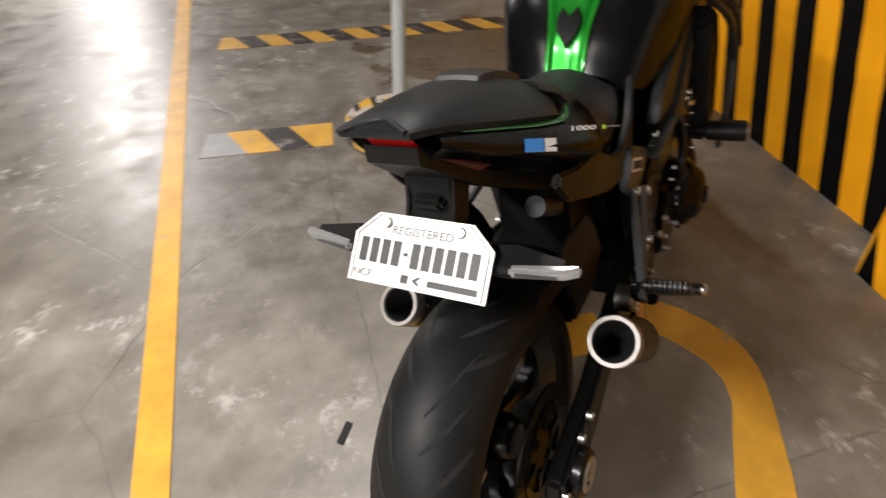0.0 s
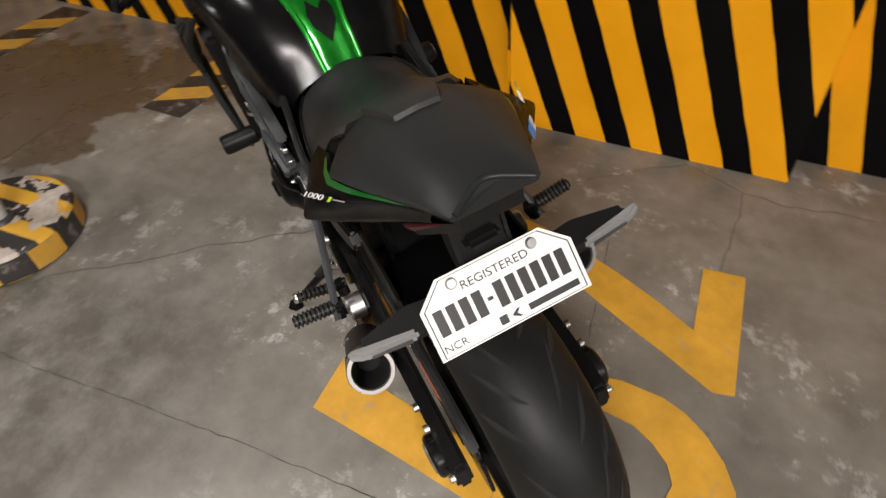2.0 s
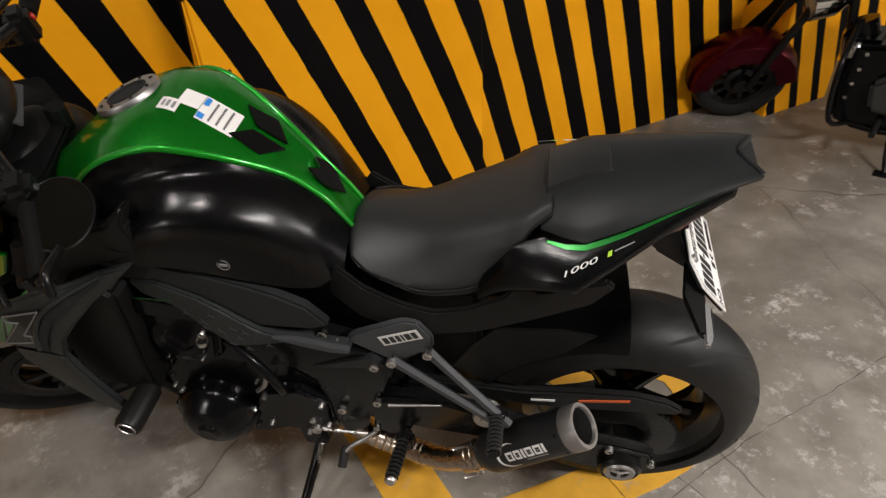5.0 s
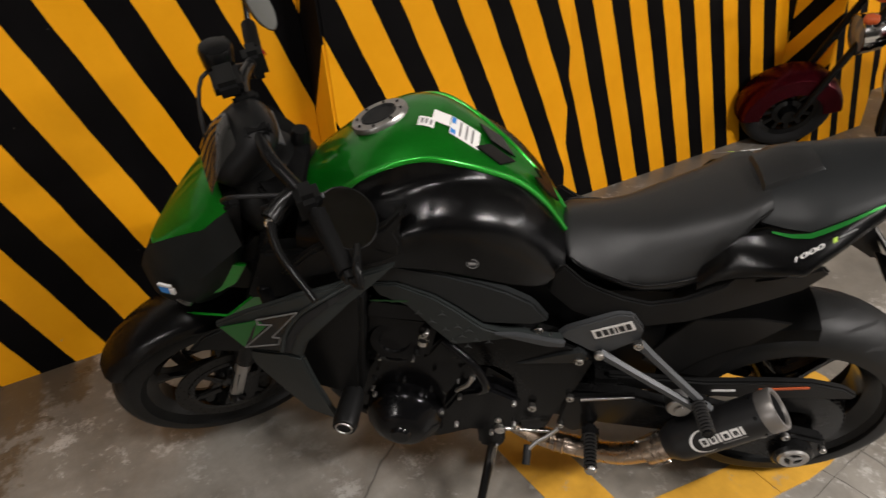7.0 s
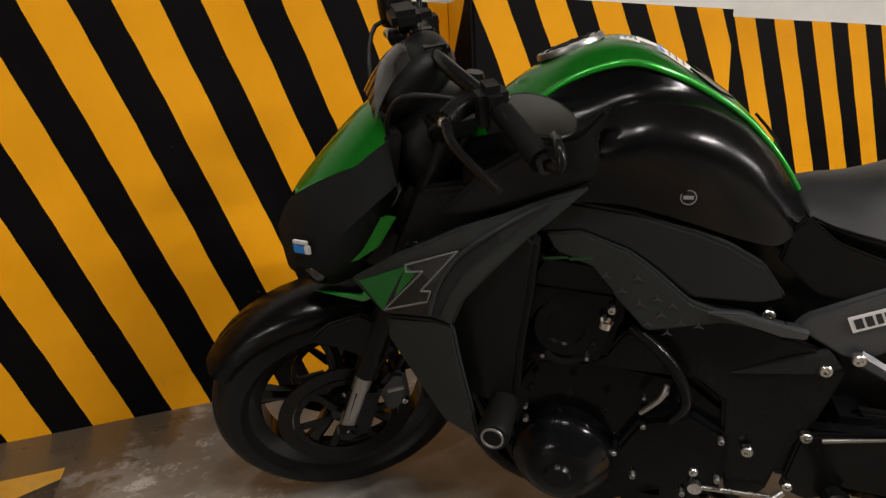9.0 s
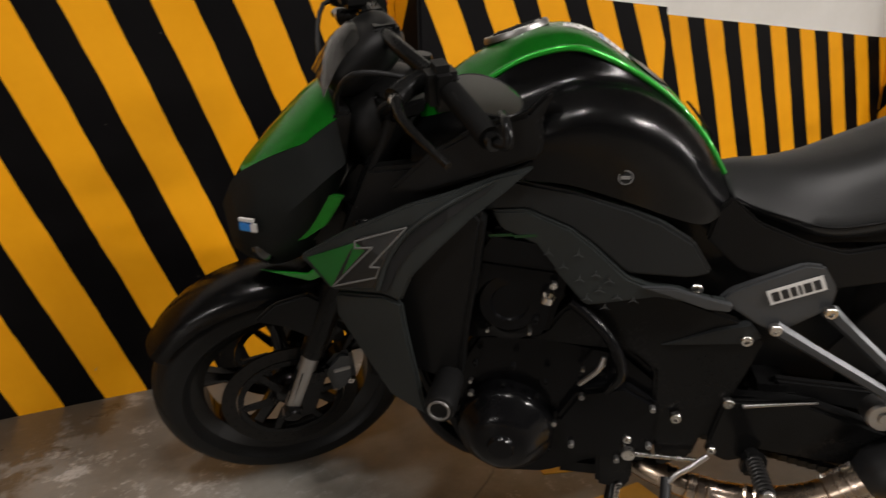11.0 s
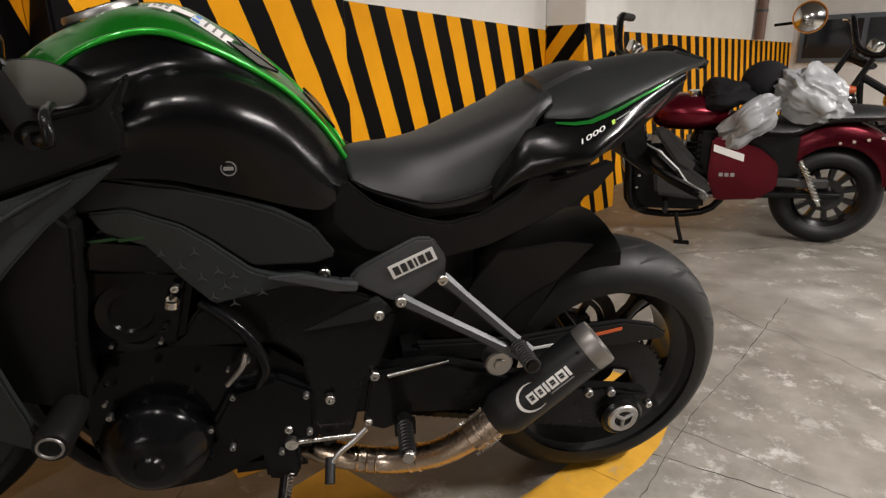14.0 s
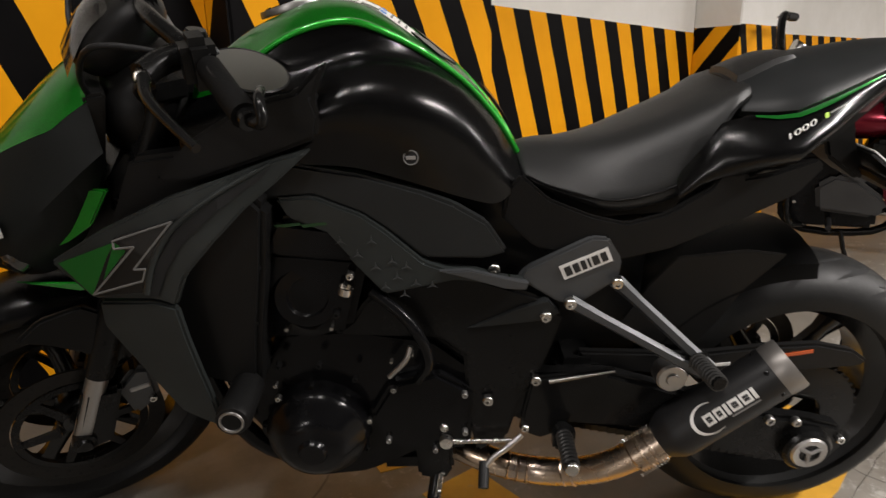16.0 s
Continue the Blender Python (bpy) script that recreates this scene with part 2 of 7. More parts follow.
ROOF = 2.75
floor_bm = bmesh.new()
bmesh.ops.create_grid(floor_bm, x_segments=8, y_segments=8, size=0.5)
for v in floor_bm.verts:
    v.co = Vector((v.co.x * 27 - 3.0, v.co.y * 16 - 5.0, 0.0))
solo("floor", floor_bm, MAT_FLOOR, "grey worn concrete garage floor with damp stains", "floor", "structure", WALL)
wall_box("wall_stripe_near", -16.0, -0.515, 1.55, 1.80, -0.05, ROOF, MAT_WALL_A, "garage wall with yellow and black hazard stripes")
wall_box("wall_stripe_middle", 0.535, 2.245, 1.50, 1.80, -0.05, ROOF, MAT_WALL_C, "garage wall with hazard stripes below white paint")
wall_box("wall_stripe_far", 2.76, 8.6, 1.56, 1.80, -0.05, ROOF, MAT_WALL_D, "garage wall with hazard stripes below white paint")
wall_box("wall_pillar_near", -0.512, 0.533, 1.35, 1.797, -0.05, ROOF, MAT_PILLAR, "broad concrete pillar painted with hazard stripes")
wall_box("wall_pillar_far", 2.249, 2.758, 1.23, 1.797, -0.05, ROOF, MAT_PILLAR2, "concrete pillar painted with hazard stripes")
solo("wall_pillar_return", box(2.243, 2.2485, 1.233, 1.496, 0.0, ROOF), MAT_RETURN, "pillar side with one reversed hazard stripe", "wall", "structure", WALL)
solo("wall_pillar_side", box(-0.5195, -0.5135, 1.353, 1.546, 0.0, ROOF), MAT_RETURN2, "pillar side with reversed hazard stripes", "wall", "structure", WALL)
wall_box("wall_east", 8.6, 8.85, -13.0, 1.80, -0.05, ROOF, MAT_WHITE, "plain white painted garage wall")
wall_box("wall_south", -16.2, 8.85, -13.2, -13.0, -0.05, ROOF, MAT_DIM, "bare grey concrete garage wall")
wall_box("wall_west", -16.25, -16.0, -13.0, 1.80, -0.05, ROOF, MAT_DIM, "bare grey concrete garage wall")
solo("ceiling", box(-16.25, 8.85, -13.2, 1.80, ROOF, ROOF + 0.2), MAT_CEIL, "bare concrete garage ceiling", "ceiling", "structure", WALL)

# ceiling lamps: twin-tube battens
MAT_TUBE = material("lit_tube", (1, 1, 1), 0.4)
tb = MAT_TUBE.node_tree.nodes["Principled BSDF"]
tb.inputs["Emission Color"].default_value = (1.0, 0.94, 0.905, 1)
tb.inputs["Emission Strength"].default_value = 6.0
MAT_BATTEN = worn("white_enamel", (0.75, 0.74, 0.72), 0.4, spread=0.05)


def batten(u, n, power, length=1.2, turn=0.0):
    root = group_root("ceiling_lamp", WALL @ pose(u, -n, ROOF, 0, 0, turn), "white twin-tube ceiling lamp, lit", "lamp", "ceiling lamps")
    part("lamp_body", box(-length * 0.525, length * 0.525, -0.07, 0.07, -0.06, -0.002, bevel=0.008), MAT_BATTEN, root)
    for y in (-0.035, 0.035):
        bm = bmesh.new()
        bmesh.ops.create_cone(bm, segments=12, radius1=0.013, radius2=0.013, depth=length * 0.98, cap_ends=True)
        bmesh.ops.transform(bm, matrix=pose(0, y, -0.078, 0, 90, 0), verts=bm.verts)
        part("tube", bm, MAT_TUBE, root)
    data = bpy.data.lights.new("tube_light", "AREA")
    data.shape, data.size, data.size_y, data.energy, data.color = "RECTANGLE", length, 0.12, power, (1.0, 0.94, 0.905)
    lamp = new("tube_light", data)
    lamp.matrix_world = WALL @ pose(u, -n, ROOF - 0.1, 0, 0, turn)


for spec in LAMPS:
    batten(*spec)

# ---------------------------------------------------------------- floor paint
def paint(name, poly, mat, label, z=0.003):
    return solo(name, slab(poly, 0.0005, z), mat, label, "floor marking", "structure")


def band(name, u0, u1, n0, n1, pieces, along_n=True, skew=0.06, mats=None):
    """A row of slanted black and yellow fields."""
    for i in range(pieces):
        a, b = n0 + (n1 - n0) * i / pieces, n0 + (n1 - n0) * (i + 1) / pieces
        s0 = skew if i else 0.0
        s1 = skew if i < pieces - 1 else 0.0
        poly = [(u0, a + s0), (u1, a - s0), (u1, b - s1), (u0, b + s1)]
        paint(name, poly, mats[i % len(mats)], "worn hazard band painted on the floor")


def line_at(u):
    return 0.770 - 0.144 * (u + 0.1)


paint("lane_line", [(0.9, line_at(0.9) - 0.04), (0.9, line_at(0.9) + 0.045), (-7.5, line_at(-7.5) + 0.06), (-7.5, line_at(-7.5) - 0.05)], MAT_LINE, "long yellow bay line painted on the floor")
MIXED = [MAT_BAND_BLACK, MAT_LINE_OLD]
band("hazard_band", -2.01, -1.775, 0.31, 0.90, 4, mats=[MAT_LINE_OLD, MAT_BAND_BLACK, MAT_LINE_OLD, MAT_BAND_GREY])
band("hazard_band", -2.07, -1.84, -1.31, -0.835, 4, mats=MIXED[::-1])
band("hazard_band", -3.45, -3.22, -1.5, 1.00, 18, mats=MIXED)
# letter-like bay marking under the motorcycle
paint("bay_mark", [(-0.459, 0.083), (-0.20, 0.105), (0.05, 0.133), (0.05, 0.008), (-0.026, 0.0), (-0.323, -0.043), (-0.345, -0.45), (-0.502, -0.45)], MAT_LINE, "yellow bay letter painted under the motorcycle")
BOW_OUT = [(0.052, 0.133), (0.15, 0.145), (0.245, 0.145), (0.334, 0.131), (0.410, 0.108), (0.475, 0.068), (0.525, 0.010), (0.549, -0.060), (0.540, -0.145), (0.505, -0.208), (0.455, -0.262), (0.400, -0.300), (0.340, -0.322), (0.233, -0.328), (0.105, -0.298)]
BOW_IN = [(0.138, -0.209), (0.215, -0.224), (0.290, -0.216), (0.345, -0.188), (0.388, -0.150), (0.410, -0.105), (0.400, -0.060), (0.367, -0.013), (0.315, 0.018), (0.24, 0.026), (0.15, 0.018), (0.052, 0.008)]
paint("bay_mark", BOW_OUT + BOW_IN, MAT_LINE, "yellow bay letter painted under the motorcycle")
HOOK_OUT = [(-0.400, -0.54), (-0.535, -0.58), (-0.524, -0.645), (-0.465, -0.715), (-0.398, -0.767), (-0.321, -0.806), (-0.265, -0.815), (-0.209, -0.813), (-0.150, -0.800), (-0.089, -0.780), (0.012, -0.740), (0.115, -0.700), (0.25, -0.635), (0.368, -0.568), (0.349, -0.818), (0.468, -0.829)]
HOOK_IN = [(0.500, -0.402), (0.448, -0.389), (0.300, -0.465), (0.200, -0.512), (0.09, -0.568), (-0.03, -0.634), (-0.115, -0.682), (-0.185, -0.697), (-0.254, -0.686), (-0.320, -0.648), (-0.383, -0.597)]
paint("bay_mark", HOOK_OUT + HOOK_IN, MAT_LINE, "yellow bay letter painted under the motorcycle")


def floor_joint(points, seed, width=0.0019):
    """A fine jagged crack that follows an old joint in the slab."""
    rnd = random.Random(seed)
    rows = []
    for (x0, y0), (x1, y1) in zip(points, points[1:]):
        d = Vector((x1 - x0, y1 - y0, 0))
        side = Vector((-d.y, d.x, 0)).normalized()
        steps = max(2, int(d.length / 0.03))
        for i in range(steps):
            f = i / steps
            q = Vector((x0, y0, 0.0012)) + d * f + side * rnd.uniform(-0.003, 0.003)
            w = width * rnd.choice((0.25, 0.5, 0.8, 1.0, 1.3))
            rows.append((q + side * w / 2, q - side * w / 2))
    bm = bmesh.new()
    vs = [(bm.verts.new(a), bm.verts.new(b), bm.verts.new(a - Vector((0, 0, 0.001))), bm.verts.new(b - Vector((0, 0, 0.001)))) for a, b in rows]
    for p, q in zip(vs, vs[1:]):
        bm.faces.new((p[0], q[0], q[1], p[1]))
        bm.faces.new((p[2], p[3], q[3], q[2]))
    return solo("floor_crack", bm, MAT_CRACK, "fine dark crack along a joint in the concrete", "crack", "structure")


MAT_CRACK = worn("crack_dirt", (0.055, 0.048, 0.04), 0.9, spread=0.3, grain=60, bump=0.0)
floor_joint([(-1.25, -1.50), (-0.80, -1.076), (-0.47, -0.735), (-0.262, -0.526), (-0.06, -0.335), (0.196, -0.079), (0.467, 0.185), (0.72, 0.385), (1.35, 0.93)], 3)
floor_joint([(-0.62, 0.80), (-0.283, 0.495), (-0.12, 0.345), (0.035, 0.201), (0.343, -0.055), (0.80, -0.46)], 7)

# ---------------------------------------------------------------- shape helpers
def V(*a):
    return Vector(a)


def smooth_path(pts, n=4):
    """Catmull-Rom points through pts."""
    p = [Vector(q) for q in pts]
    p = [p[0] * 2 - p[1]] + p + [p[-1] * 2 - p[-2]]
    out = []
    for i in range(1, len(p) - 2):
        for k in range(n):
            t = k / n
            a, b, c, d = p[i - 1], p[i], p[i + 1], p[i + 2]
            out.append(0.5 * (2 * b + (c - a) * t + (2 * a - 5 * b + 4 * c - d) * t * t + (3 * b - a - 3 * c + d) * t ** 3))
    out.append(p[-2])
    return out


def add_skin(bm, rows, close=False, caps=False):
    """A surface over rows of points; close joins the ends of each row."""
    g = [[bm.verts.new(q) for q in r] for r in rows]
    m = len(g[0])
    for i in range(len(g) - 1):
        for j in range(m if close else m - 1):
            k = (j + 1) % m
            bm.faces.new((g[i][j], g[i][k], g[i + 1][k], g[i + 1][j]))
    if caps:
        bm.faces.new(g[0][::-1])
        bm.faces.new(g[-1])
    return g


def add_tube(bm, pts, r, seg=10, n=4, smooth=True, caps=True):
    p = smooth_path(pts, n) if smooth and len(pts) > 2 else [Vector(q) for q in pts]
    rad = r if hasattr(r, "__len__") else [r] * len(p)
    if len(rad) != len(p):
        rad = [rad[0] + (rad[-1] - rad[0]) * i / (len(p) - 1) for i in range(len(p))]
    rows, ref = [], None
    for i, q in enumerate(p):
        d = (p[min(i + 1, len(p) - 1)] - p[max(i - 1, 0)]).normalized()
        if ref is None:
            ref = d.orthogonal().normalized()
        ref = (ref - d * ref.dot(d)).normalized()
        o = d.cross(ref)
        rows.append([q + (ref * math.cos(a) + o * math.sin(a)) * rad[i] for a in (2 * math.pi * k / seg for k in range(seg))])
    add_skin(bm, rows, True, caps)
    return bm


def tube(pts, r, seg=10, n=4, smooth=True):
    return add_tube(bmesh.new(), pts, r, seg, n, smooth)


def add_lathe(bm, profile, origin, axis, seg=32, closed=False):
    """Turns (radius, offset along axis) round an axis through origin."""
    axis = Vector(axis).normalized()
    a = axis.orthogonal().normalized()
    b = axis.cross(a)
    origin = Vector(origin)
    pr = list(profile) + ([profile[0]] if closed else [])
    rings = [[origin + axis * h + (a * math.cos(t) + b * math.sin(t)) * max(r, 1e-5) for t in (2 * math.pi * k / seg for k in range(seg))] for r, h in pr]
    add_skin(bm, rings, True)
    bmesh.ops.remove_doubles(bm, verts=bm.verts, dist=2e-5)
    return bm


def lathe(profile, origin, axis=(0, 1, 0), seg=32, closed=False):
    return add_lathe(bmesh.new(), profile, origin, axis, seg, closed)


def panel(outline, y, thick, bevel=0.004, bow=None):
    """A body panel from an outline in the side view; bow(x, z) adds depth."""
    bm = bmesh.new()
    a = [bm.verts.new((x, y, z)) for x, z in outline]
    f = bm.faces.new(a)
    r = bmesh.ops.extrude_face_region(bm, geom=[f])
    for v in r["geom"]:
        if isinstance(v, bmesh.types.BMVert):
            v.co.y += thick
    bmesh.ops.recalc_face_normals(bm, faces=bm.faces)
    if bevel:
        bmesh.ops.bevel(bm, geom=list(bm.edges), offset=bevel, segments=2, affect="EDGES")
    big = [q for q in bm.faces if len(q.verts) > 4]
    bmesh.ops.triangulate(bm, faces=big)
    if bow:
        for _ in range(2):
            es = [e for e in bm.edges if e.calc_length() > 0.045]
            if es:
                bmesh.ops.subdivide_edges(bm, edges=es, cuts=1)
                bmesh.ops.triangulate(bm, faces=[q for q in bm.faces if len(q.verts) > 4])
        for v in bm.verts:
            v.co.y += bow(v.co.x, v.co.z)
    return bm


def mirrored(bm):
    """A copy of a mesh on the other side of the middle plane."""
    c = bm.copy()
    for v in c.verts:
        v.co.y = -v.co.y
    return c


def both(name, make, mat, parent, label="", smooth=35, m=None):
    left = make()
    right = mirrored(left)
    return [part(name, left, mat, parent, label, smooth, m), part(name, right, mat, parent, label, smooth, m)]


def text_mesh(text, size, depth=0.0005):
    cu = bpy.data.curves.new("lettering", "FONT")
    cu.body, cu.size, cu.extrude = text, size, depth
    cu.align_x, cu.align_y = "CENTER", "CENTER"
    tmp = bpy.data.objects.new("lettering", cu)
    scene.collection.objects.link(tmp)
    me = bpy.data.meshes.new_from_object(tmp.evaluated_get(bpy.context.evaluated_depsgraph_get()))
    bpy.data.objects.remove(tmp)
    bm = bmesh.new()
    bm.from_mesh(me)
    bpy.data.meshes.remove(me)
    return bm


def frame_of(origin, right, up):
    """A pose whose x runs along right and whose y runs along up, z out of the surface."""
    x = Vector(right).normalized()
    z = x.cross(Vector(up)).normalized()
    y = z.cross(x)
    m = Matrix((x, y, z)).transposed().to_4x4()
    m.translation = Vector(origin)
    return m


def flat(m, poly, depth=0.0008):
    bm = prism([(x, y, 0) for x, y in poly], (0, 0, depth))
    bmesh.ops.transform(bm, matrix=m, verts=bm.verts)
    return bm


def rect(x0, x1, y0, y1):
    return [(x0, y0), (x1, y0), (x1, y1), (x0, y1)]


# ---------------------------------------------------------------- materials of the motorcycle
M_GREEN = material("candy_green", (0.012, 0.30, 0.03), 0.28, 0.55, 1.0)
gn = Nodes(M_GREEN)
gn.color(gn.ramp(gn.noise(900.0, 2.0), (0.35, (0.006, 0.24, 0.012)), (0.65, (0.014, 0.42, 0.028))))
M_MATT = material("matt_black_paint", (0.0065, 0.0065, 0.0068), 0.23, spec=0.55)
mt = Nodes(M_MATT)
mt.color(mt.ramp(mt.noise(14.0, 4.0), (0.3, (0.0042, 0.0042, 0.0046)), (0.7, (0.006, 0.006, 0.0064))))
M_COWL = worn("satin_grey_paint", (0.0145, 0.0158, 0.0162), 0.42, spread=0.1, grain=300, bump=0.02, spec=0.22)
M_GREY = worn("dark_grey_plastic", (0.0195, 0.0228, 0.0224), 0.40, spread=0.12, grain=240, bump=0.05, spec=0.3)
M_PLASTIC = worn("black_plastic", (0.0068, 0.0068, 0.0068), 0.42, spread=0.15, grain=260, bump=0.08, spec=0.18)
M_SEAT = worn("black_vinyl", (0.0138, 0.0142, 0.0142), 0.42, spread=0.12, grain=520, bump=0.25, spec=0.45)
M_RUBBER = worn("tyre_rubber", (0.011, 0.011, 0.0115), 0.5, spread=0.2, grain=160, bump=0.15, spec=0.25)
M_GRIP = worn("grip_rubber", (0.004, 0.004, 0.004), 0.7, spread=0.15, grain=200, bump=0.2, spec=0.1)
M_GROOVE = worn("groove_rubber", (0.006, 0.006, 0.006), 0.9, spread=0.1)
M_RIM = worn("gloss_black_rim", (0.004, 0.004, 0.004), 0.2, spread=0.1, grain=200, bump=0.0, spec=0.4)
M_DISC = worn("dull_disc_steel", (0.03, 0.029, 0.028), 0.4, 1.0, spread=0.15, bump=0.03)
M_ENGINE = worn("black_engine_paint", (0.004, 0.004, 0.0044), 0.18, spread=0.2, grain=180, bump=0.04, spec=0.16)
M_FRAME = worn("satin_black_metal", (0.006, 0.006, 0.006), 0.24, spread=0.15, grain=200, bump=0.02, spec=0.18)
M_STEEL = worn("bright_steel", (0.60, 0.58, 0.55), 0.25, 1.0, spread=0.1, bump=0.0)
M_ALLOY = worn("brushed_alloy", (0.42, 0.41, 0.40), 0.38, 1.0, spread=0.15, bump=0.03)
M_TIP = worn("brushed_tip", (0.25, 0.235, 0.22), 0.45, 0.7, spread=0.1, bump=0.04)
M_DARK = worn("dark_hollow", (0.004, 0.004, 0.004), 0.9, spread=0.2)
M_CAN = worn("matt_can", (0.010, 0.010, 0.0105), 0.45, spread=0.12, grain=300, bump=0.03, spec=0.35)
M_GREYBAR = worn("grey_bracket", (0.055, 0.058, 0.061), 0.4, 0.3, spread=0.12)
M_PLATE = worn("white_plate", (0.78, 0.77, 0.74), 0.35, spread=0.04, bump=0.0)
M_INK = material("black_ink", (0.015, 0.015, 0.015), 0.5)
M_WHITE_INK = worn("white_print", (0.68, 0.67, 0.65), 0.5, spread=0.06, bump=0.0)
M_GREY_INK = worn("grey_print", (0.22, 0.215, 0.21), 0.5, spread=0.08, bump=0.0)
M_FAINT_INK = worn("faint_grey_print", (0.14, 0.137, 0.132), 0.5, spread=0.1, bump=0.0)
M_BLUE_INK = material("blue_print", (0.03, 0.22, 0.62), 0.45)
M_LIME = material("lime_print", (0.35, 0.55, 0.03), 0.45)
M_ORANGE = material("orange_label", (0.50, 0.09, 0.02), 0.45)
M_RED = material("red_lens", (0.45, 0.012, 0.012), 0.18, 0.0, 0.6)
M_CLEAR = material("clear_lens", (0.20, 0.20, 0.195), 0.12, 0.0, 0.8)
M_SMOKE = material("smoked_screen", (0.040, 0.039, 0.037), 0.10, 0.0, 1.0)
M_PEG = worn("worn_peg_alloy", (0.05, 0.049, 0.048), 0.42, 0.8, spread=0.25, bump=0.05)


# burnt titanium pipe: straw to bronze heat bands
M_TITAN = material("burnt_titanium", (0.4, 0.28, 0.19), 0.28, 1.0)
tn = Nodes(M_TITAN)
tn.color(tn.mix(tn.noise(40.0, 3.0), tn.ramp(tn.noise(9.0, 2.0), (0.3, (0.40, 0.30, 0.22)), (0.5, (0.50, 0.40, 0.31)), (0.7, (0.36, 0.31, 0.29))), (0.42, 0.33, 0.25)))
tn.rough(tn.grey(tn.noise(20.0, 3.0), 0.3, 0.7, 0.22, 0.32))
M_GLASSY = worn("mirror_glass", (0.15, 0.16, 0.155), 0.10, 1.0, spread=0.04, bump=0.0)
M_TYRE = worn("dusty_tyre_rubber", (0.009, 0.0092, 0.009), 0.5, spread=0.25, grain=90, bump=0.12, spec=0.2)
M_DULL_RED = worn("dull_red_cap", (0.05, 0.006, 0.007), 0.5, spread=0.1)
M_LENS = material("dark_lamp_glass", (0.02, 0.02, 0.02), 0.06, 0.0, 1.0)
M_DEEP_GREEN = worn("dark_green_print", (0.004, 0.045, 0.008), 0.4, spread=0.1, bump=0.0)
M_GREEN_DARK = material("dark_green_lacquer", (0.008, 0.17, 0.02), 0.3, 0.55, 0.8)
M_CASE = worn("dull_dark_case", (0.03, 0.03, 0.03), 0.5, 0.2, spread=0.2)
M_AMBER = worn("amber_plastic", (0.72, 0.28, 0.02), 0.4, spread=0.08)

# ---------------------------------------------------------------- the motorcycle
BIKE = pose(0.03, 0.0765, 0, 9.3, 0, 2.1)
bike = group_root("motorcycle", BIKE, "matt black and green naked sport motorcycle leaning on its side stand", "motorcycle")
RAKE = Vector((0.4147, 0, 0.91)).normalized()
FOOT = Vector((-1.536, 0, 0))
STEER = Matrix.Translation(FOOT) @ Matrix.Rotation(radians(32), 4, RAKE) @ Matrix.Translation(-FOOT)


def tyre_profile(r, rim, half, n=9):
    """Half-round motorcycle section: crown, shoulders, sidewalls, beads."""
    out = []
    for i in range(-n, n + 1):
        a = i / n * radians(76)
        out.append((r - half * 0.95 * (1 - math.cos(a)) * 0.92, half * math.sin(a) / math.sin(radians(76))))
    h = half * 0.86
    return [(rim, -h * 0.78), (rim + 0.012, -h * 0.92), (out[0][0] - 0.022, -half * 0.985)] + out + [(out[0][0] - 0.022, half * 0.985), (rim + 0.012, h * 0.92), (rim, h * 0.78)]


def tread(r, half, centre, count, seed):
    """Slanting sipes cut into the crown, as thin dark grooves."""
    bm = bmesh.new()
    for k in range(count):
        for side in (-1, 1):
            for (t0, w0, w1, ln) in ((0.0, 0.10, 0.50, 0.42), (0.45, 0.36, 0.86, 0.26), (0.72, 0.16, 0.62, 0.30)):
                base = 2 * math.pi * (k + t0 + (0.5 if side > 0 else 0)) / count
                rows = []
                for i in range(7):
                    s = i / 6
                    w = w0 + (w1 - w0) * s ** 0.8
                    a = w * radians(76)
                    rr = r - half * 0.95 * (1 - math.cos(a)) * 0.92 + 0.0006
                    y = side * half * math.sin(a) / math.sin(radians(76))
                    th = base + ln * s
                    g = (0.0034 * math.sin(math.pi * min(0.98, s + 0.02)) + 0.0008) / rr * 2.3
                    rows.append([Vector(centre) + V(math.cos(th + g) * rr, y, math.sin(th + g) * rr), Vector(centre) + V(math.cos(th - g) * rr, y, math.sin(th - g) * rr)])
                add_skin(bm, rows)
    return bm


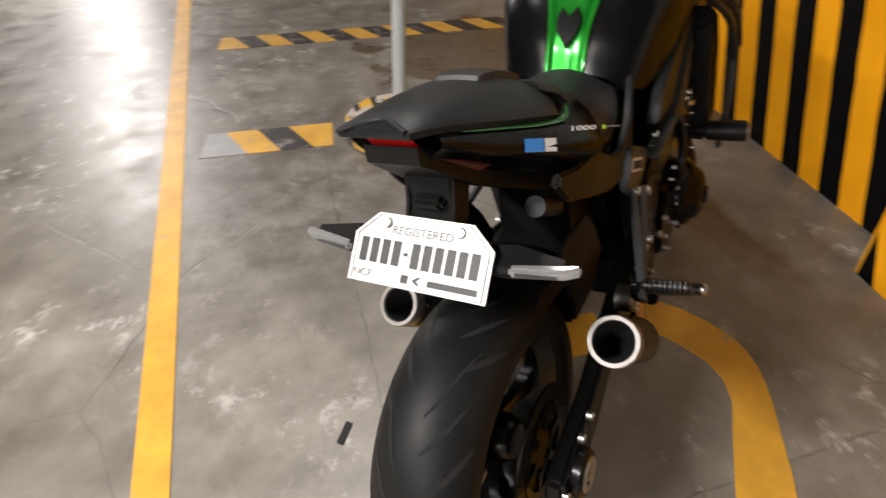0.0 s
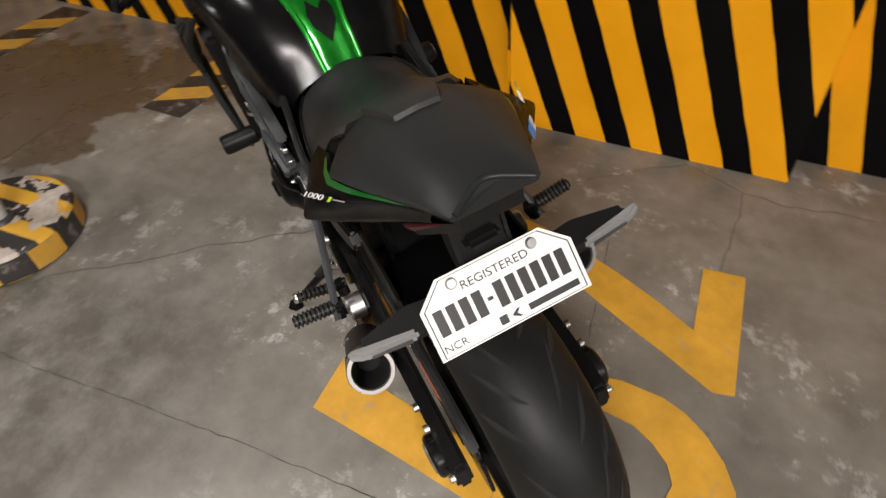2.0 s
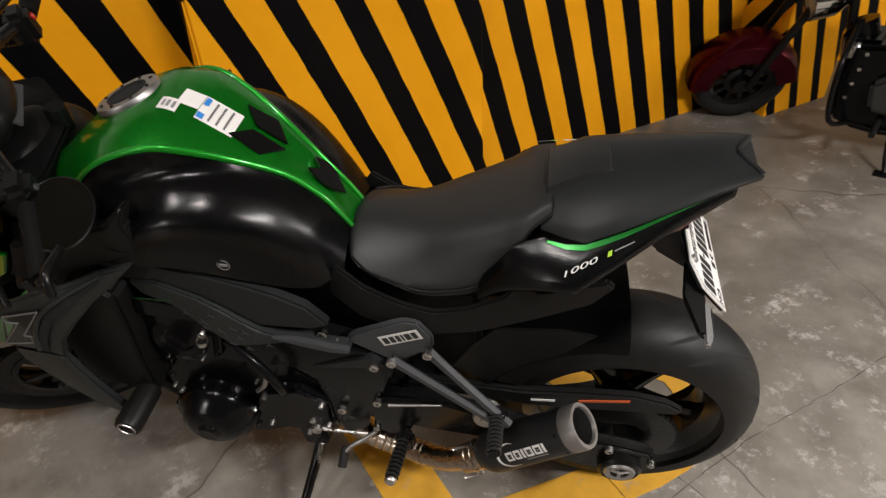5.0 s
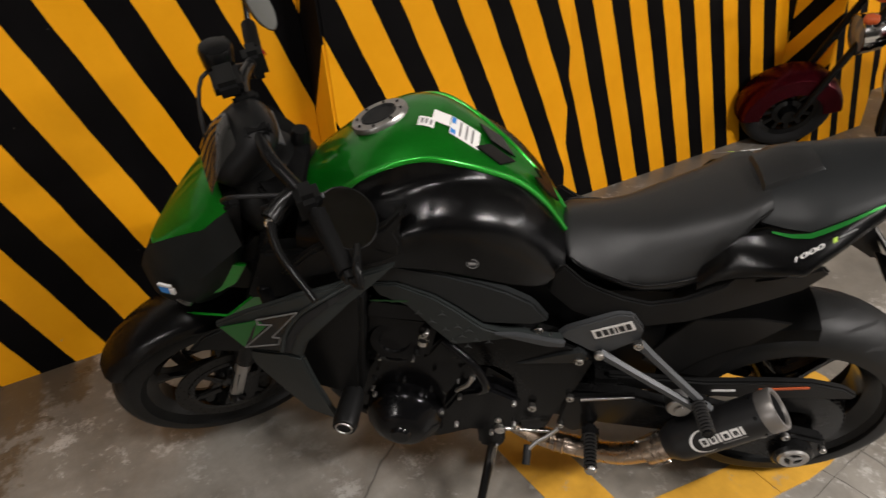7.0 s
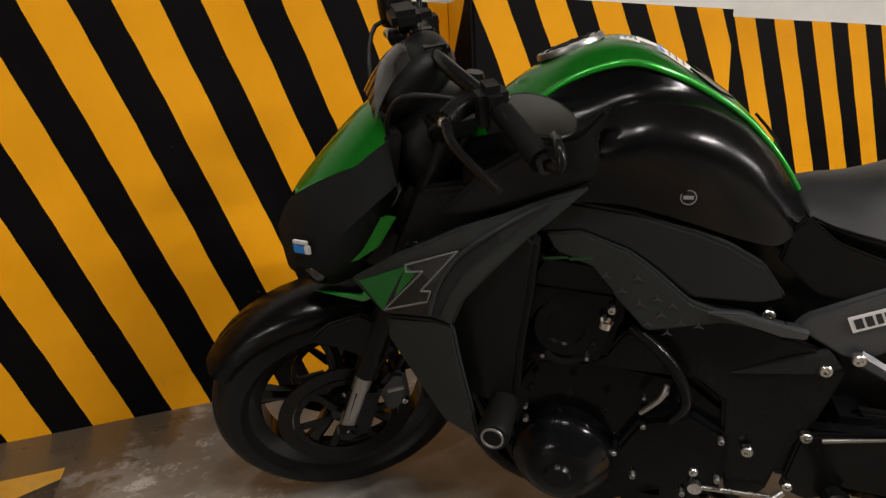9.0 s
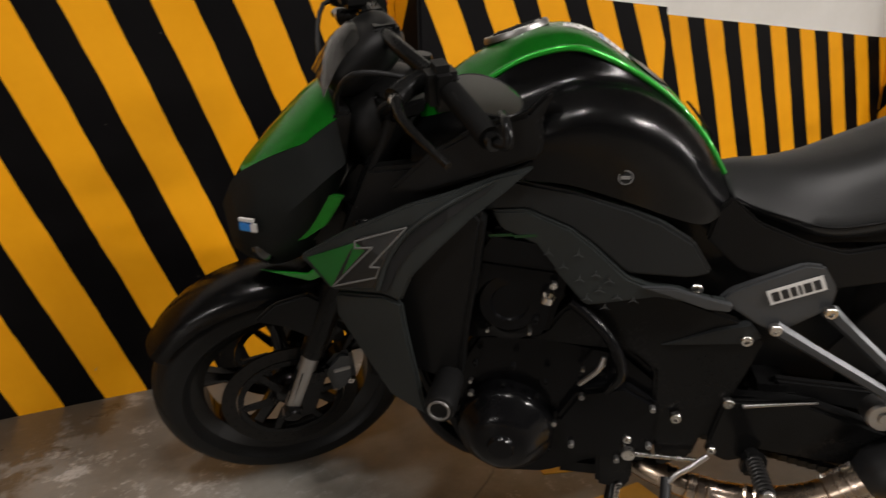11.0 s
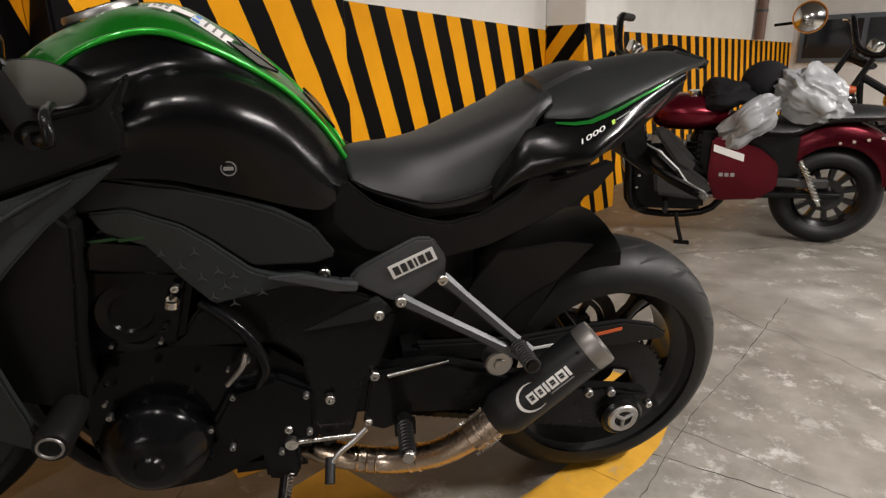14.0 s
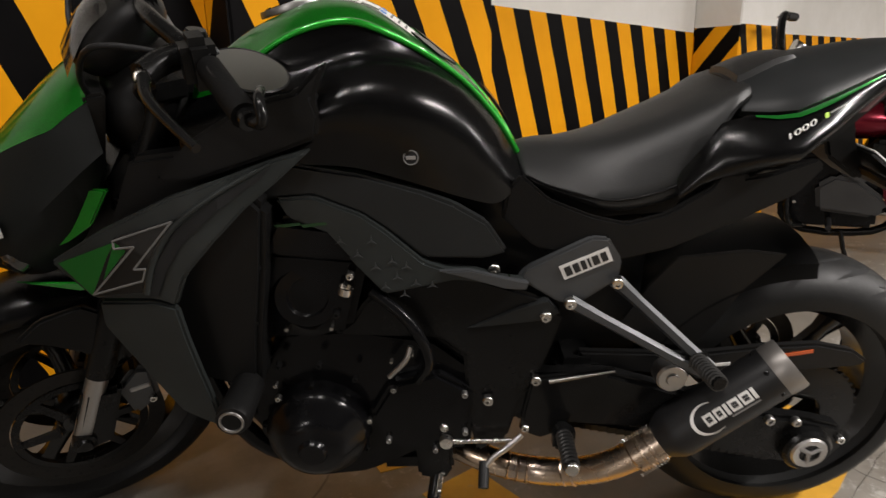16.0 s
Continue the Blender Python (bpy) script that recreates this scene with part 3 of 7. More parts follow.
def wheel(name, centre, r, half, rim, spokes, m, phase=0.0):
    """Rim with spokes as the part; tyre and discs as its pieces."""
    c = Vector(centre)
    h = half * 0.72
    bm = lathe([(rim - 0.028, -h * 0.55), (rim - 0.006, -h * 0.86), (rim + 0.006, -h), (rim + 0.008, -h * 0.93), (rim - 0.004, -h * 0.8), (rim - 0.016, -h * 0.4),
                (rim - 0.016, h * 0.4), (rim - 0.004, h * 0.8), (rim + 0.008, h * 0.93), (rim + 0.006, h), (rim - 0.006, h * 0.86), (rim - 0.028, h * 0.55)], c, (0, 1, 0), 56, True)
    add_lathe(bm, [(0.0, -0.065), (0.034, -0.065), (0.045, -0.05), (0.052, 0.0), (0.045, 0.05), (0.034, 0.065), (0.0, 0.065)], c, (0, 1, 0), 24)
    arms = []
    for k in range(spokes):
        a = 2 * math.pi * k / spokes + phase
        d, s = V(math.cos(a), 0, math.sin(a)), V(-math.sin(a), 0, math.cos(a))
        rows = []
        for f, w, t in ((0.03, 0.026, 0.02), (0.09, 0.017, 0.017), (0.15, 0.015, 0.015), (rim - 0.02, 0.026, 0.02)):
            q = c + d * f
            rows.append([q + s * w + V(0, t * 0.6, 0), q + s * w * 0.5 + V(0, t, 0), q - s * w * 0.5 + V(0, t, 0), q - s * w + V(0, t * 0.6, 0),
                         q - s * w + V(0, -t * 0.6, 0), q - s * w * 0.5 + V(0, -t, 0), q + s * w * 0.5 + V(0, -t, 0), q + s * w + V(0, -t * 0.6, 0)])
        sb = bmesh.new()
        add_skin(sb, rows, True, True)
        arms.append(sb)
    w = part(name, bm, M_RIM, bike, "gloss black cast alloy wheel", 40, m)
    for sb in arms:
        part("spoke", sb, M_RIM, w, "", 40)
    part("tyre", lathe(tyre_profile(r, rim, half), c, (0, 1, 0), 96), M_TYRE, w, "black road tyre with slanting grooves", 60)
    part("tread_groove", tread(r, half, c, 10 if half > 0.08 else 12, 1), M_GROOVE, w)
    return w


def disc(centre, r, y, parent, holes=18):
    c = Vector(centre) + V(0, y, 0)
    t = 0.0025
    d = part("brake_disc", lathe([(r, -t), (r, t), (r - 0.032, t), (r - 0.032, -t)], c, (0, 1, 0), 48, True), M_DISC, parent, "drilled steel brake disc", 30)
    bm = lathe([(r - 0.034, -0.004), (r - 0.034, 0.004), (r - 0.048, 0.005), (r - 0.048, -0.005)], c, (0, 1, 0), 32, True)
    part("disc_carrier", bm, M_FRAME, parent)
    for k in range(6):
        a = 2 * math.pi * k / 6
        d2, e2, lo = V(math.cos(a), 0, math.sin(a)), V(-math.sin(a), 0, math.cos(a)), V(0, -0.004, 0)
        part("carrier_arm", prism([c + d2 * 0.04 + e2 * 0.010 + lo, c + d2 * (r - 0.045) + e2 * 0.007 + lo, c + d2 * (r - 0.045) - e2 * 0.007 + lo, c + d2 * 0.04 - e2 * 0.010 + lo], (0, 0.008, 0)), M_FRAME, parent)
    hb = bmesh.new()
    for k in range(holes):
        for rr, off in ((r - 0.009, 0.0), (r - 0.022, 0.5)):
            a = 2 * math.pi * (k + off) / holes
            for s in (-1, 1):
                add_lathe(hb, [(0.0, 0.0), (0.0035, 0.0)], c + V(math.cos(a) * rr, s * (t + 0.0004), math.sin(a) * rr), (0, 1, 0), 8)
    part("disc_hole", hb, M_DARK, parent, "", None)
    return d


rear_wheel = wheel("rear_wheel", (0.032, -0.005, 0.3055), 0.303, 0.094, 0.216, 5, None, 0.9)
disc((0.032, -0.005, 0.3055), 0.125, 0.115, rear_wheel)
sp = lathe([(0.115, -0.004), (0.115, 0.004), (0.085, 0.005), (0.07, 0.01), (0.05, 0.01), (0.05, -0.006)], (0.036, -0.118, 0.306), (0, 1, 0), 44, True)
for k in range(42):
    a = 2 * math.pi * k / 42
    add_box(sp, 0.036 + math.cos(a) * 0.117 - 0.003, 0.036 + math.cos(a) * 0.117 + 0.003, -0.121, -0.115, 0.306 + math.sin(a) * 0.117 - 0.003, 0.306 + math.sin(a) * 0.117 + 0.003)
part("sprocket", sp, M_FRAME, rear_wheel, "black rear sprocket")
front_wheel = wheel("front_wheel", (-1.43, 0, 0.30), 0.300, 0.063, 0.219, 5, STEER, 0.3)
for y in (-0.075, 0.075):
    disc((-1.43, 0, 0.30), 0.155, y, front_wheel, 20)


def bolt(x, y, z, r=0.009, parent=None, mat=None, m=None, axis=(0, -1, 0), cup=True):
    prof = [(0.0, -0.006), (r, -0.006), (r, 0.004), (r * 0.85, 0.006), (r * 0.5, 0.006), (r * 0.45, 0.002), (0.0, 0.002)]
    return part("bolt", lathe(prof, (x, y, z), axis, 14), mat or M_STEEL, parent or bike, "bright hex-socket bolt", 30, m)


# ------------------------------------------------ tank
G = [(-1.03, 0.972, 0.095, 0.935), (-0.95, 1.028, 0.135, 0.962), (-0.886, 1.056, 0.142, 1.012), (-0.83, 1.074, 0.139, 1.036), (-0.775, 1.070, 0.130, 1.044),
     (-0.73, 1.050, 0.117, 1.031), (-0.668, 1.004, 0.090, 0.996), (-0.604, 0.952, 0.058, 0.946), (-0.556, 0.898, 0.045, 0.892), (-0.528, 0.851, 0.043, 0.846), (-0.510, 0.822, 0.042, 0.818)]


def interp(table, x):
    for a, b in zip(table, table[1:]):
        if a[0] <= x <= b[0]:
            t = (x - a[0]) / (b[0] - a[0])
            return [p + (q - p) * t for p, q in zip(a, b)]
    return list(table[0] if x < table[0][0] else table[-1])


def ease(table, n=4):
    """A denser table with rounded changes."""
    k = len(table[0])
    cols = [smooth_path([V(r[0], r[i], 0) for r in table], n) for i in range(1, k)]
    return [tuple([cols[0][j].x] + [c[j].y for c in cols]) for j in range(len(cols[0]))]


rows = []
for x, zc, w, ze in ease(G):
    row = []
    for s in (-1.0, -0.93, -0.75, -0.5, -0.25, 0.0, 0.25, 0.5, 0.75, 0.93, 1.0):
        a = abs(s)
        row.append(V(x, w * s, zc + (ze - zc) * (a ** 2.6) + (0.004 if 0.4 < a < 0.8 else 0.0)))
    rows.append(row)
bm = bmesh.new()
add_skin(bm, rows)
bmesh.ops.solidify(bm, geom=bm.faces[:], thickness=0.006)
tank = part("tank_cover", bm, M_GREEN, bike, "glossy candy green fuel tank top", 50)

S_SIDE = [
    (-1.03, [(0.090, 0.938), (0.120, 0.925), (0.160, 0.905), (0.172, 0.880), (0.168, 0.858)]),
    (-0.95, [(0.130, 0.963), (0.146, 0.945), (0.180, 0.925), (0.200, 0.895), (0.194, 0.858)]),
    (-0.886, [(0.137, 1.010), (0.146, 0.975), (0.178, 0.945), (0.208, 0.910), (0.202, 0.858)]),
    (-0.83, [(0.134, 1.034), (0.142, 0.990), (0.175, 0.962), (0.212, 0.925), (0.204, 0.858)]),
    (-0.775, [(0.125, 1.042), (0.134, 1.002), (0.170, 0.981), (0.210, 0.942), (0.200, 0.852)]),
    (-0.73, [(0.112, 1.029), (0.124, 1.000), (0.160, 0.986), (0.203, 0.945), (0.193, 0.838)]),
    (-0.668, [(0.086, 0.994), (0.104, 0.981), (0.145, 0.973), (0.190, 0.930), (0.184, 0.815)]),
    (-0.604, [(0.055, 0.944), (0.078, 0.940), (0.118, 0.934), (0.165, 0.893), (0.170, 0.788)]),
    (-0.556, [(0.042, 0.890), (0.078, 0.888), (0.122, 0.868), (0.150, 0.825), (0.152, 0.772)]),
    (-0.530, [(0.041, 0.852), (0.066, 0.848), (0.104, 0.832), (0.132, 0.803), (0.138, 0.782)]),
    (-0.510, [(0.040, 0.818), (0.058, 0.816), (0.092, 0.806), (0.116, 0.790), (0.122, 0.776)])]


def tank_side():
    cross = [smooth_path([V(x, -y, z) for y, z in sec], 4) for x, sec in S_SIDE]
    cols = list(zip(*cross))
    dense = list(zip(*[smooth_path(c, 4) for c in cols]))
    b = bmesh.new()
    add_skin(b, dense)
    bmesh.ops.solidify(b, geom=b.faces[:], thickness=-0.008)
    return b


sides = both("tank_side_cover", tank_side, M_MATT, bike, "matt black tank side cover", 55)
# trim lines between green and black
for s in (-1, 1):
    pts = [V(x, s * (y[0][0] + 0.004), y[0][1] + 0.003) for x, y in S_SIDE[1:]]
    part("tank_seam", tube([p + V(0, -s * 0.006, 0.002) for p in pts], 0.0055, 8), M_GREEN, bike, "rolled green tank edge", 60)
# filler cap
cap = part("filler_cap", lathe([(0.0, 0.004), (0.030, 0.004), (0.033, 0.008), (0.036, 0.008), (0.036, 0.0), (0.033, -0.004)], (-0.872, 0, 1.064), (-0.28, 0, 0.96), 32), M_DARK, bike, "dark filler cap in a brushed ring", 30)
rb = lathe([(0.037, -0.004), (0.037, 0.006), (0.056, 0.006), (0.058, 0.002), (0.058, -0.004)], (-0.872, 0, 1.064), (-0.28, 0, 0.96), 36)
ring = part("cap_ring", rb, M_ALLOY, cap, "brushed steel filler ring", 30)
for k in range(8):
    a = 2 * math.pi * k / 8
    part("ring_bolt", lathe([(0.0, 0.0085), (0.003, 0.0085), (0.003, 0.005)], V(-0.872, 0, 1.064) + V(math.cos(a) * 0.0465 * 0.96, math.sin(a) * 0.0465, math.cos(a) * 0.0465 * 0.28), (-0.28, 0, 0.96), 8), M_FRAME, cap)


def tank_top_at(x, y):
    x2, zc, w, ze = interp(G, x)
    a = min(1.0, abs(y) / w)
    return zc + (ze - zc) * a ** 2.6


def sticker_on_tank(x0, x1, y0, y1, mat, lift=0.006, parent=None, label=""):
    rows = []
    for i in range(4):
        x = x0 + (x1 - x0) * i / 3
        rows.append([V(x, y0 + (y1 - y0) * j / 3, tank_top_at(x, y0 + (y1 - y0) * j / 3) + lift) for j in range(4)])
    b = bmesh.new()
    add_skin(b, rows)
    return part("sticker", b, mat, parent or tank, label, 60)


sticker_on_tank(-0.790, -0.760, -0.052, -0.022, M_PLATE, label="white warning sticker")
for i in range(3):
    sticker_on_tank(-0.784 + i * 0.008, -0.780 + i * 0.008, -0.046, -0.030, M_GREY_INK, 0.0072)
sticker_on_tank(-0.766, -0.734, -0.028, 0.012, M_PLATE, label="white warning sticker")
st = sticker_on_tank(-0.733, -0.680, -0.048, 0.012, M_PLATE, label="white and blue warning sticker")
sticker_on_tank(-0.731, -0.722, -0.045, -0.032, M_BLUE_INK, 0.0072, st)
sticker_on_tank(-0.731, -0.724, -0.012, 0.008, M_BLUE_INK, 0.0072, st)
for i in range(3):
    sticker_on_tank(-0.716 + i * 0.011, -0.713 + i * 0.011, -0.042, 0.006, M_FAINT_INK, 0.0072, st)
# dark pentagon emblem at the rear of the tank and the two dart-shaped inlays
emb = [V(x + 0.006, y, tank_top_at(x, y) + 0.008) for x, y in ((-0.582, -0.017), (-0.564, -0.026), (-0.550, -0.022), (-0.532, 0.0), (-0.550, 0.022), (-0.564, 0.026), (-0.582, 0.017), (-0.567, 0.0))]
part("emblem", prism(emb, (0.003, 0, 0.003)), M_RIM, tank, "gloss black emblem", 30)
for s in (-1, 1):
    dart = [(-0.685, s * 0.044), (-0.660, s * 0.006), (-0.612, s * 0.007), (-0.640, s * 0.050)]
    part("inlay", prism([V(x, y, tank_top_at(x, y) + 0.006) for x, y in dart], (0, 0, 0.004), 0.001), M_RIM, tank, "gloss black inlay with a bright edge", 30)
    pts = [V(-0.741, s * 0.144, 0.988), V(-0.696, s * 0.066, 0.966), V(-0.616, s * 0.056, 0.934)]
    part("relief_line", tube(pts, 0.0022, 6, 3, False), M_RIM, bike, "", 60)


def side_y(x, z):
    """How far the tank side stands out at a place."""
    best = -0.19
    for (x0, a), (x1, b) in zip(S_SIDE, S_SIDE[1:]):
        if x0 <= x <= x1:
            t = (x - x0) / (x1 - x0)
            sec = [(p[0] + (q[0] - p[0]) * t, p[1] + (q[1] - p[1]) * t) for p, q in zip(a, b)]
            for (y0, z0), (y1, z1) in zip(sec, sec[1:]):
                if min(z0, z1) <= z <= max(z0, z1):
                    best = -(y0 + (y1 - y0) * (z - z0) / (z1 - z0 + 1e-9))
    return best


by = side_y(-0.686, 0.862) - 0.002
bb = part("badge", lathe([(0.0, 0.0015), (0.0115, 0.0015), (0.0125, 0.0)], (-0.686, by, 0.862), (0, -1, 0.06), 28), M_DARK, sides[0], "small round black and white badge")
part("badge_ring", lathe([(0.0100, 0.0018), (0.0100, 0.0024), (0.0112, 0.0024), (0.0112, 0.0018)], (-0.686, by, 0.862), (0, -1, 0.06), 28), M_GREY_INK, bb)
part("badge_bar", box(-0.693, -0.679, by - 0.0032, by - 0.001, 0.8595, 0.8645), M_GREY_INK, bb)

# ------------------------------------------------ seat and tail
# x, crown height, half width at the base, base height, half width of the shoulder
SEAT = [(-0.514, 0.826, 0.060, 0.805, 0.034), (-0.500, 0.833, 0.098, 0.792, 0.045), (-0.47, 0.836, 0.118, 0.778, 0.056), (-0.427, 0.837, 0.130, 0.764, 0.066), (-0.371, 0.847, 0.139, 0.747, 0.080),
        (-0.315, 0.866, 0.141, 0.751, 0.096), (-0.26, 0.888, 0.137, 0.768, 0.104), (-0.224, 0.905, 0.130, 0.802, 0.104), (-0.200, 0.918, 0.121, 0.858, 0.100), (-0.178, 0.931, 0.109, 0.896, 0.092), (-0.150, 0.942, 0.092, 0.915, 0.080)]
rows = []
for x, zt, w, zl, sh in ease(SEAT):
    h = zt - zl
    half = [(0.0, zt), (0.4 * sh, zt - 0.001), (0.75 * sh, zt - 0.006), (sh, zt - 0.17 * h - 0.002), (sh + 0.35 * (w - sh), zt - 0.38 * h), (sh + 0.75 * (w - sh), zt - 0.66 * h), (w, zl + 0.12 * h), (0.97 * w, zl + 0.02 * h), (0.90 * w, zl)]
    rows.append([V(x, -y, z) for y, z in half[::-1]] + [V(x, y, z) for y, z in half[1:]])
bm = bmesh.new()
add_skin(bm, rows, True, True)
seat = part("rider_seat", bm, M_SEAT, bike, "black textured vinyl rider seat", 60)
for s in (-1, 1):
    part("seat_piping", tube([V(x, s * w * 0.995, zl + 0.20 * (zt - zl)) for x, zt, w, zl, sh in SEAT[1:]], 0.0022, 6), M_PLASTIC, seat, "", 60)

COWL = [(-0.166, 0.938, 0.102, 0.898), (-0.130, 0.952, 0.122, 0.900), (-0.097, 0.963, 0.138, 0.906), (-0.050, 0.972, 0.126, 0.922), (0.0, 0.980, 0.110, 0.938), (0.05, 0.987, 0.093, 0.955), (0.095, 0.991, 0.076, 0.970), (0.128, 0.991, 0.064, 0.979), (0.154, 0.987, 0.054, 0.984)]


def cowl_half(zt, w, ze):
    return [(0.0, zt), (0.30 * w, zt - 0.05 * (zt - ze)), (0.55 * w, zt - 0.20 * (zt - ze)), (0.72 * w, zt - 0.42 * (zt - ze)), (0.86 * w, zt - 0.66 * (zt - ze)), (0.96 * w, ze + 0.16 * (zt - ze)), (w, ze), (0.95 * w, ze - 0.009), (0.0, ze - 0.012)]


def cowl_at(x, y):
    # a place on the cowl's upper face
    x, zt, w, ze = interp(COWL, x)
    up = cowl_half(zt, w, ze)[:7]
    for (y0, z0), (y1, z1) in zip(up, up[1:]):
        if y0 <= abs(y) <= y1:
            return V(x, y, z0 + (z1 - z0) * (abs(y) - y0) / (y1 - y0))
    return V(x, y, ze)


rows = []
for i, (x, zt, w, ze) in enumerate(COWL):
    half = cowl_half(zt, w, ze)
    back = 0.026 if i == len(COWL) - 1 else 0.012 if i == len(COWL) - 2 else 0.0
    side = -0.003 * max(0.0, (x + 0.1) / 0.26)
    rows.append([V(x - back * (1 - y / w), side - y, z) for y, z in half[::-1]] + [V(x - back * (1 - y / w), side + y, z) for y, z in half[1:-1]])
bm = bmesh.new()
add_skin(bm, rows, True, True)
cowl = part("seat_cowl", bm, M_COWL, bike, "satin grey hard seat cowl with a notched rear edge", 32)
# raised front pad of the cowl, stepping down at its rear edge
rows = []
for i in range(10):
    f = min(1.0, i / 8)
    x = -0.172 + 0.108 * f
    w = 0.060 - 0.022 * f ** 2
    rise = (0.003 + 0.008 * math.sin(math.pi * (0.25 + 0.6 * f))) if 0 < i < 9 else -0.002
    rows.append([cowl_at(x, w * g) + V(0.006 if i == 9 else 0.0, 0, rise * (1.0 if abs(g) < 0.9 else -0.15) - (0.02 if i == 0 else 0.0)) for g in (-1, -0.94, -0.88, -0.6, -0.3, 0, 0.3, 0.6, 0.88, 0.94, 1)])
bm = bmesh.new()
add_skin(bm, rows)
part("cowl_pad", bm, M_SEAT, cowl, "padded front edge of the cowl", 40)
# raised rim at the rear of the cowl
part("cowl_rim", tube([V(0.153, -0.051, 0.984), V(0.146, -0.039, 0.986), V(0.133, -0.018, 0.988), V(0.128, -0.003, 0.989), V(0.133, 0.013, 0.988), V(0.146, 0.033, 0.986), V(0.153, 0.045, 0.984)], 0.004, 8), M_COWL, cowl, "", 60)


TAIL = [(-0.265, [(0.1268, 0.8), (0.1443, 0.785), (0.1511, 0.768), (0.1316, 0.748)]), (-0.235, [(0.1326, 0.845), (0.1502, 0.825), (0.157, 0.8), (0.1346, 0.768)]), (-0.205, [(0.1268, 0.886), (0.1502, 0.862), (0.1648, 0.819), (0.1365, 0.785)]), (-0.16, [(0.119, 0.896), (0.154, 0.874), (0.1804, 0.838), (0.1394, 0.8)]), (-0.108, [(0.1346, 0.897), (0.1658, 0.88), (0.193, 0.848), (0.1316, 0.808)]), (-0.05, [(0.119, 0.912), (0.1423, 0.898), (0.158, 0.872), (0.1072, 0.835)]), (0.0, [(0.1033, 0.928), (0.117, 0.917), (0.1248, 0.893), (0.0829, 0.862)]), (0.05, [(0.0858, 0.944), (0.0926, 0.934), (0.0926, 0.912), (0.0585, 0.89)]), (0.115, [(0.0624, 0.966), (0.0663, 0.96), (0.0663, 0.95), (0.041, 0.932)])]


def tail_side():
    cross = [smooth_path([V(x, -y, z) for y, z in sec], 4) for x, sec in TAIL]
    bm = bmesh.new()
    add_skin(bm, cross)
    bmesh.ops.solidify(bm, geom=bm.faces[:], thickness=-0.006)
    return bm


def tail_at(x, f):
    """A place on the left tail panel: f runs from its top edge (0) to its ridge (1)."""
    for (x0, a), (x1, b) in zip(TAIL, TAIL[1:]):
        if x0 <= x <= x1:
            t = (x - x0) / (x1 - x0)
            sec = [V(x, -(p[0] + (q[0] - p[0]) * t), p[1] + (q[1] - p[1]) * t) for p, q in zip(a, b)]
            g = f * 2
            return sec[0].lerp(sec[1], g) if g < 1 else sec[1].lerp(sec[2], g - 1)


for o in both("tail_panel", tail_side, M_MATT, bike, "matt black tail panel with a green edge", 50):
    sgn = -1 if o.data.vertices[0].co.y < 0 else 1
    flip = lambda p: V(p.x, -sgn * p.y, p.z)
    rows = []
    for i in range(9):
        x = -0.155 + 0.235 * i / 8
        f0, f1 = 0.04, 0.04 + 0.17 * math.sin(math.pi * (i + 0.6) / 9.2) ** 0.7
        rows.append([flip(tail_at(x, f0 + (f1 - f0) * k / 3) + V(0, -0.0025, 0.0025)) for k in range(4)])
    gb = bmesh.new()
    add_skin(gb, rows)
    part("green_edge", gb, M_GREEN_DARK, o, "dark green stripe below the cowl", 60)
    org = tail_at(-0.104, 0.50)
    rt = (tail_at(-0.03, 0.42) - tail_at(-0.125, 0.60)).normalized()
    upv = (tail_at(-0.083, 0.3) - tail_at(-0.083, 0.8)).normalized()
    mm = frame_of(flip(org) + V(0, sgn * 0.0045, 0.002), flip(rt) * -sgn, flip(upv))
    lb = text_mesh("1000", 0.0112)
    for v in lb.verts:
        v.co.x = v.co.x * 2.75 + v.co.y * 0.8
    bmesh.ops.transform(lb, matrix=mm, verts=lb.verts)
    part("lettering", lb, M_WHITE_INK, o, "white model number 1000", None)
    part("letter_mark", flat(mm @ pose(0.050, 0.0, 0), [(-0.006, -0.0036), (0.001, -0.0036), (0.006, 0.0036), (-0.001, 0.0036)]), M_LIME, o, "lime letter mark", None)
    part("letter_bar", flat(mm @ pose(0.074, 0.0005, 0), rect(-0.016, 0.016, -0.0009, 0.0009)), M_GREY_INK, o, "", None)
    if sgn > 0:
        p0 = flip(tail_at(-0.02, 0.85))
        along = (tail_at(0.02, 0.85) - tail_at(-0.06, 0.85)).normalized()
        rise = (tail_at(-0.02, 0.70) - tail_at(-0.02, 1.0)).normalized()
        sm = frame_of(p0 + V(0, 0.003, 0.002), flip(along) * -sgn, flip(rise))
        part("sticker_bar", flat(sm, rect(-0.028, 0.004, -0.009, 0.009)), M_BLUE_INK, o, "blue and white sticker", None)
        part("sticker_bar", flat(sm, rect(0.006, 0.026, -0.009, 0.009)), M_WHITE_INK, o, "", None)

T2 = [(-0.535, 0.790), (-0.515, 0.815), (-0.47, 0.775), (-0.40, 0.748), (-0.345, 0.735), (-0.285, 0.750), (-0.22, 0.79), (-0.18, 0.86), (-0.165, 0.806), (-0.12, 0.812), (-0.055, 0.832), (-0.04, 0.818), (-0.075, 0.775), (-0.16, 0.735), (-0.27, 0.688), (-0.37, 0.665), (-0.49, 0.69), (-0.545, 0.74)]
both("seat_side_cover", lambda: panel(T2, -0.150, 0.014, 0.004, lambda x, z: -0.012 * math.sin(max(0, min(1, (x + 0.55) / 0.5)) * math.pi) + max(0.0, -x - 0.42) * 0.12), M_PLASTIC, bike, "matt black cover below the seat", 40)
ub = bmesh.new()
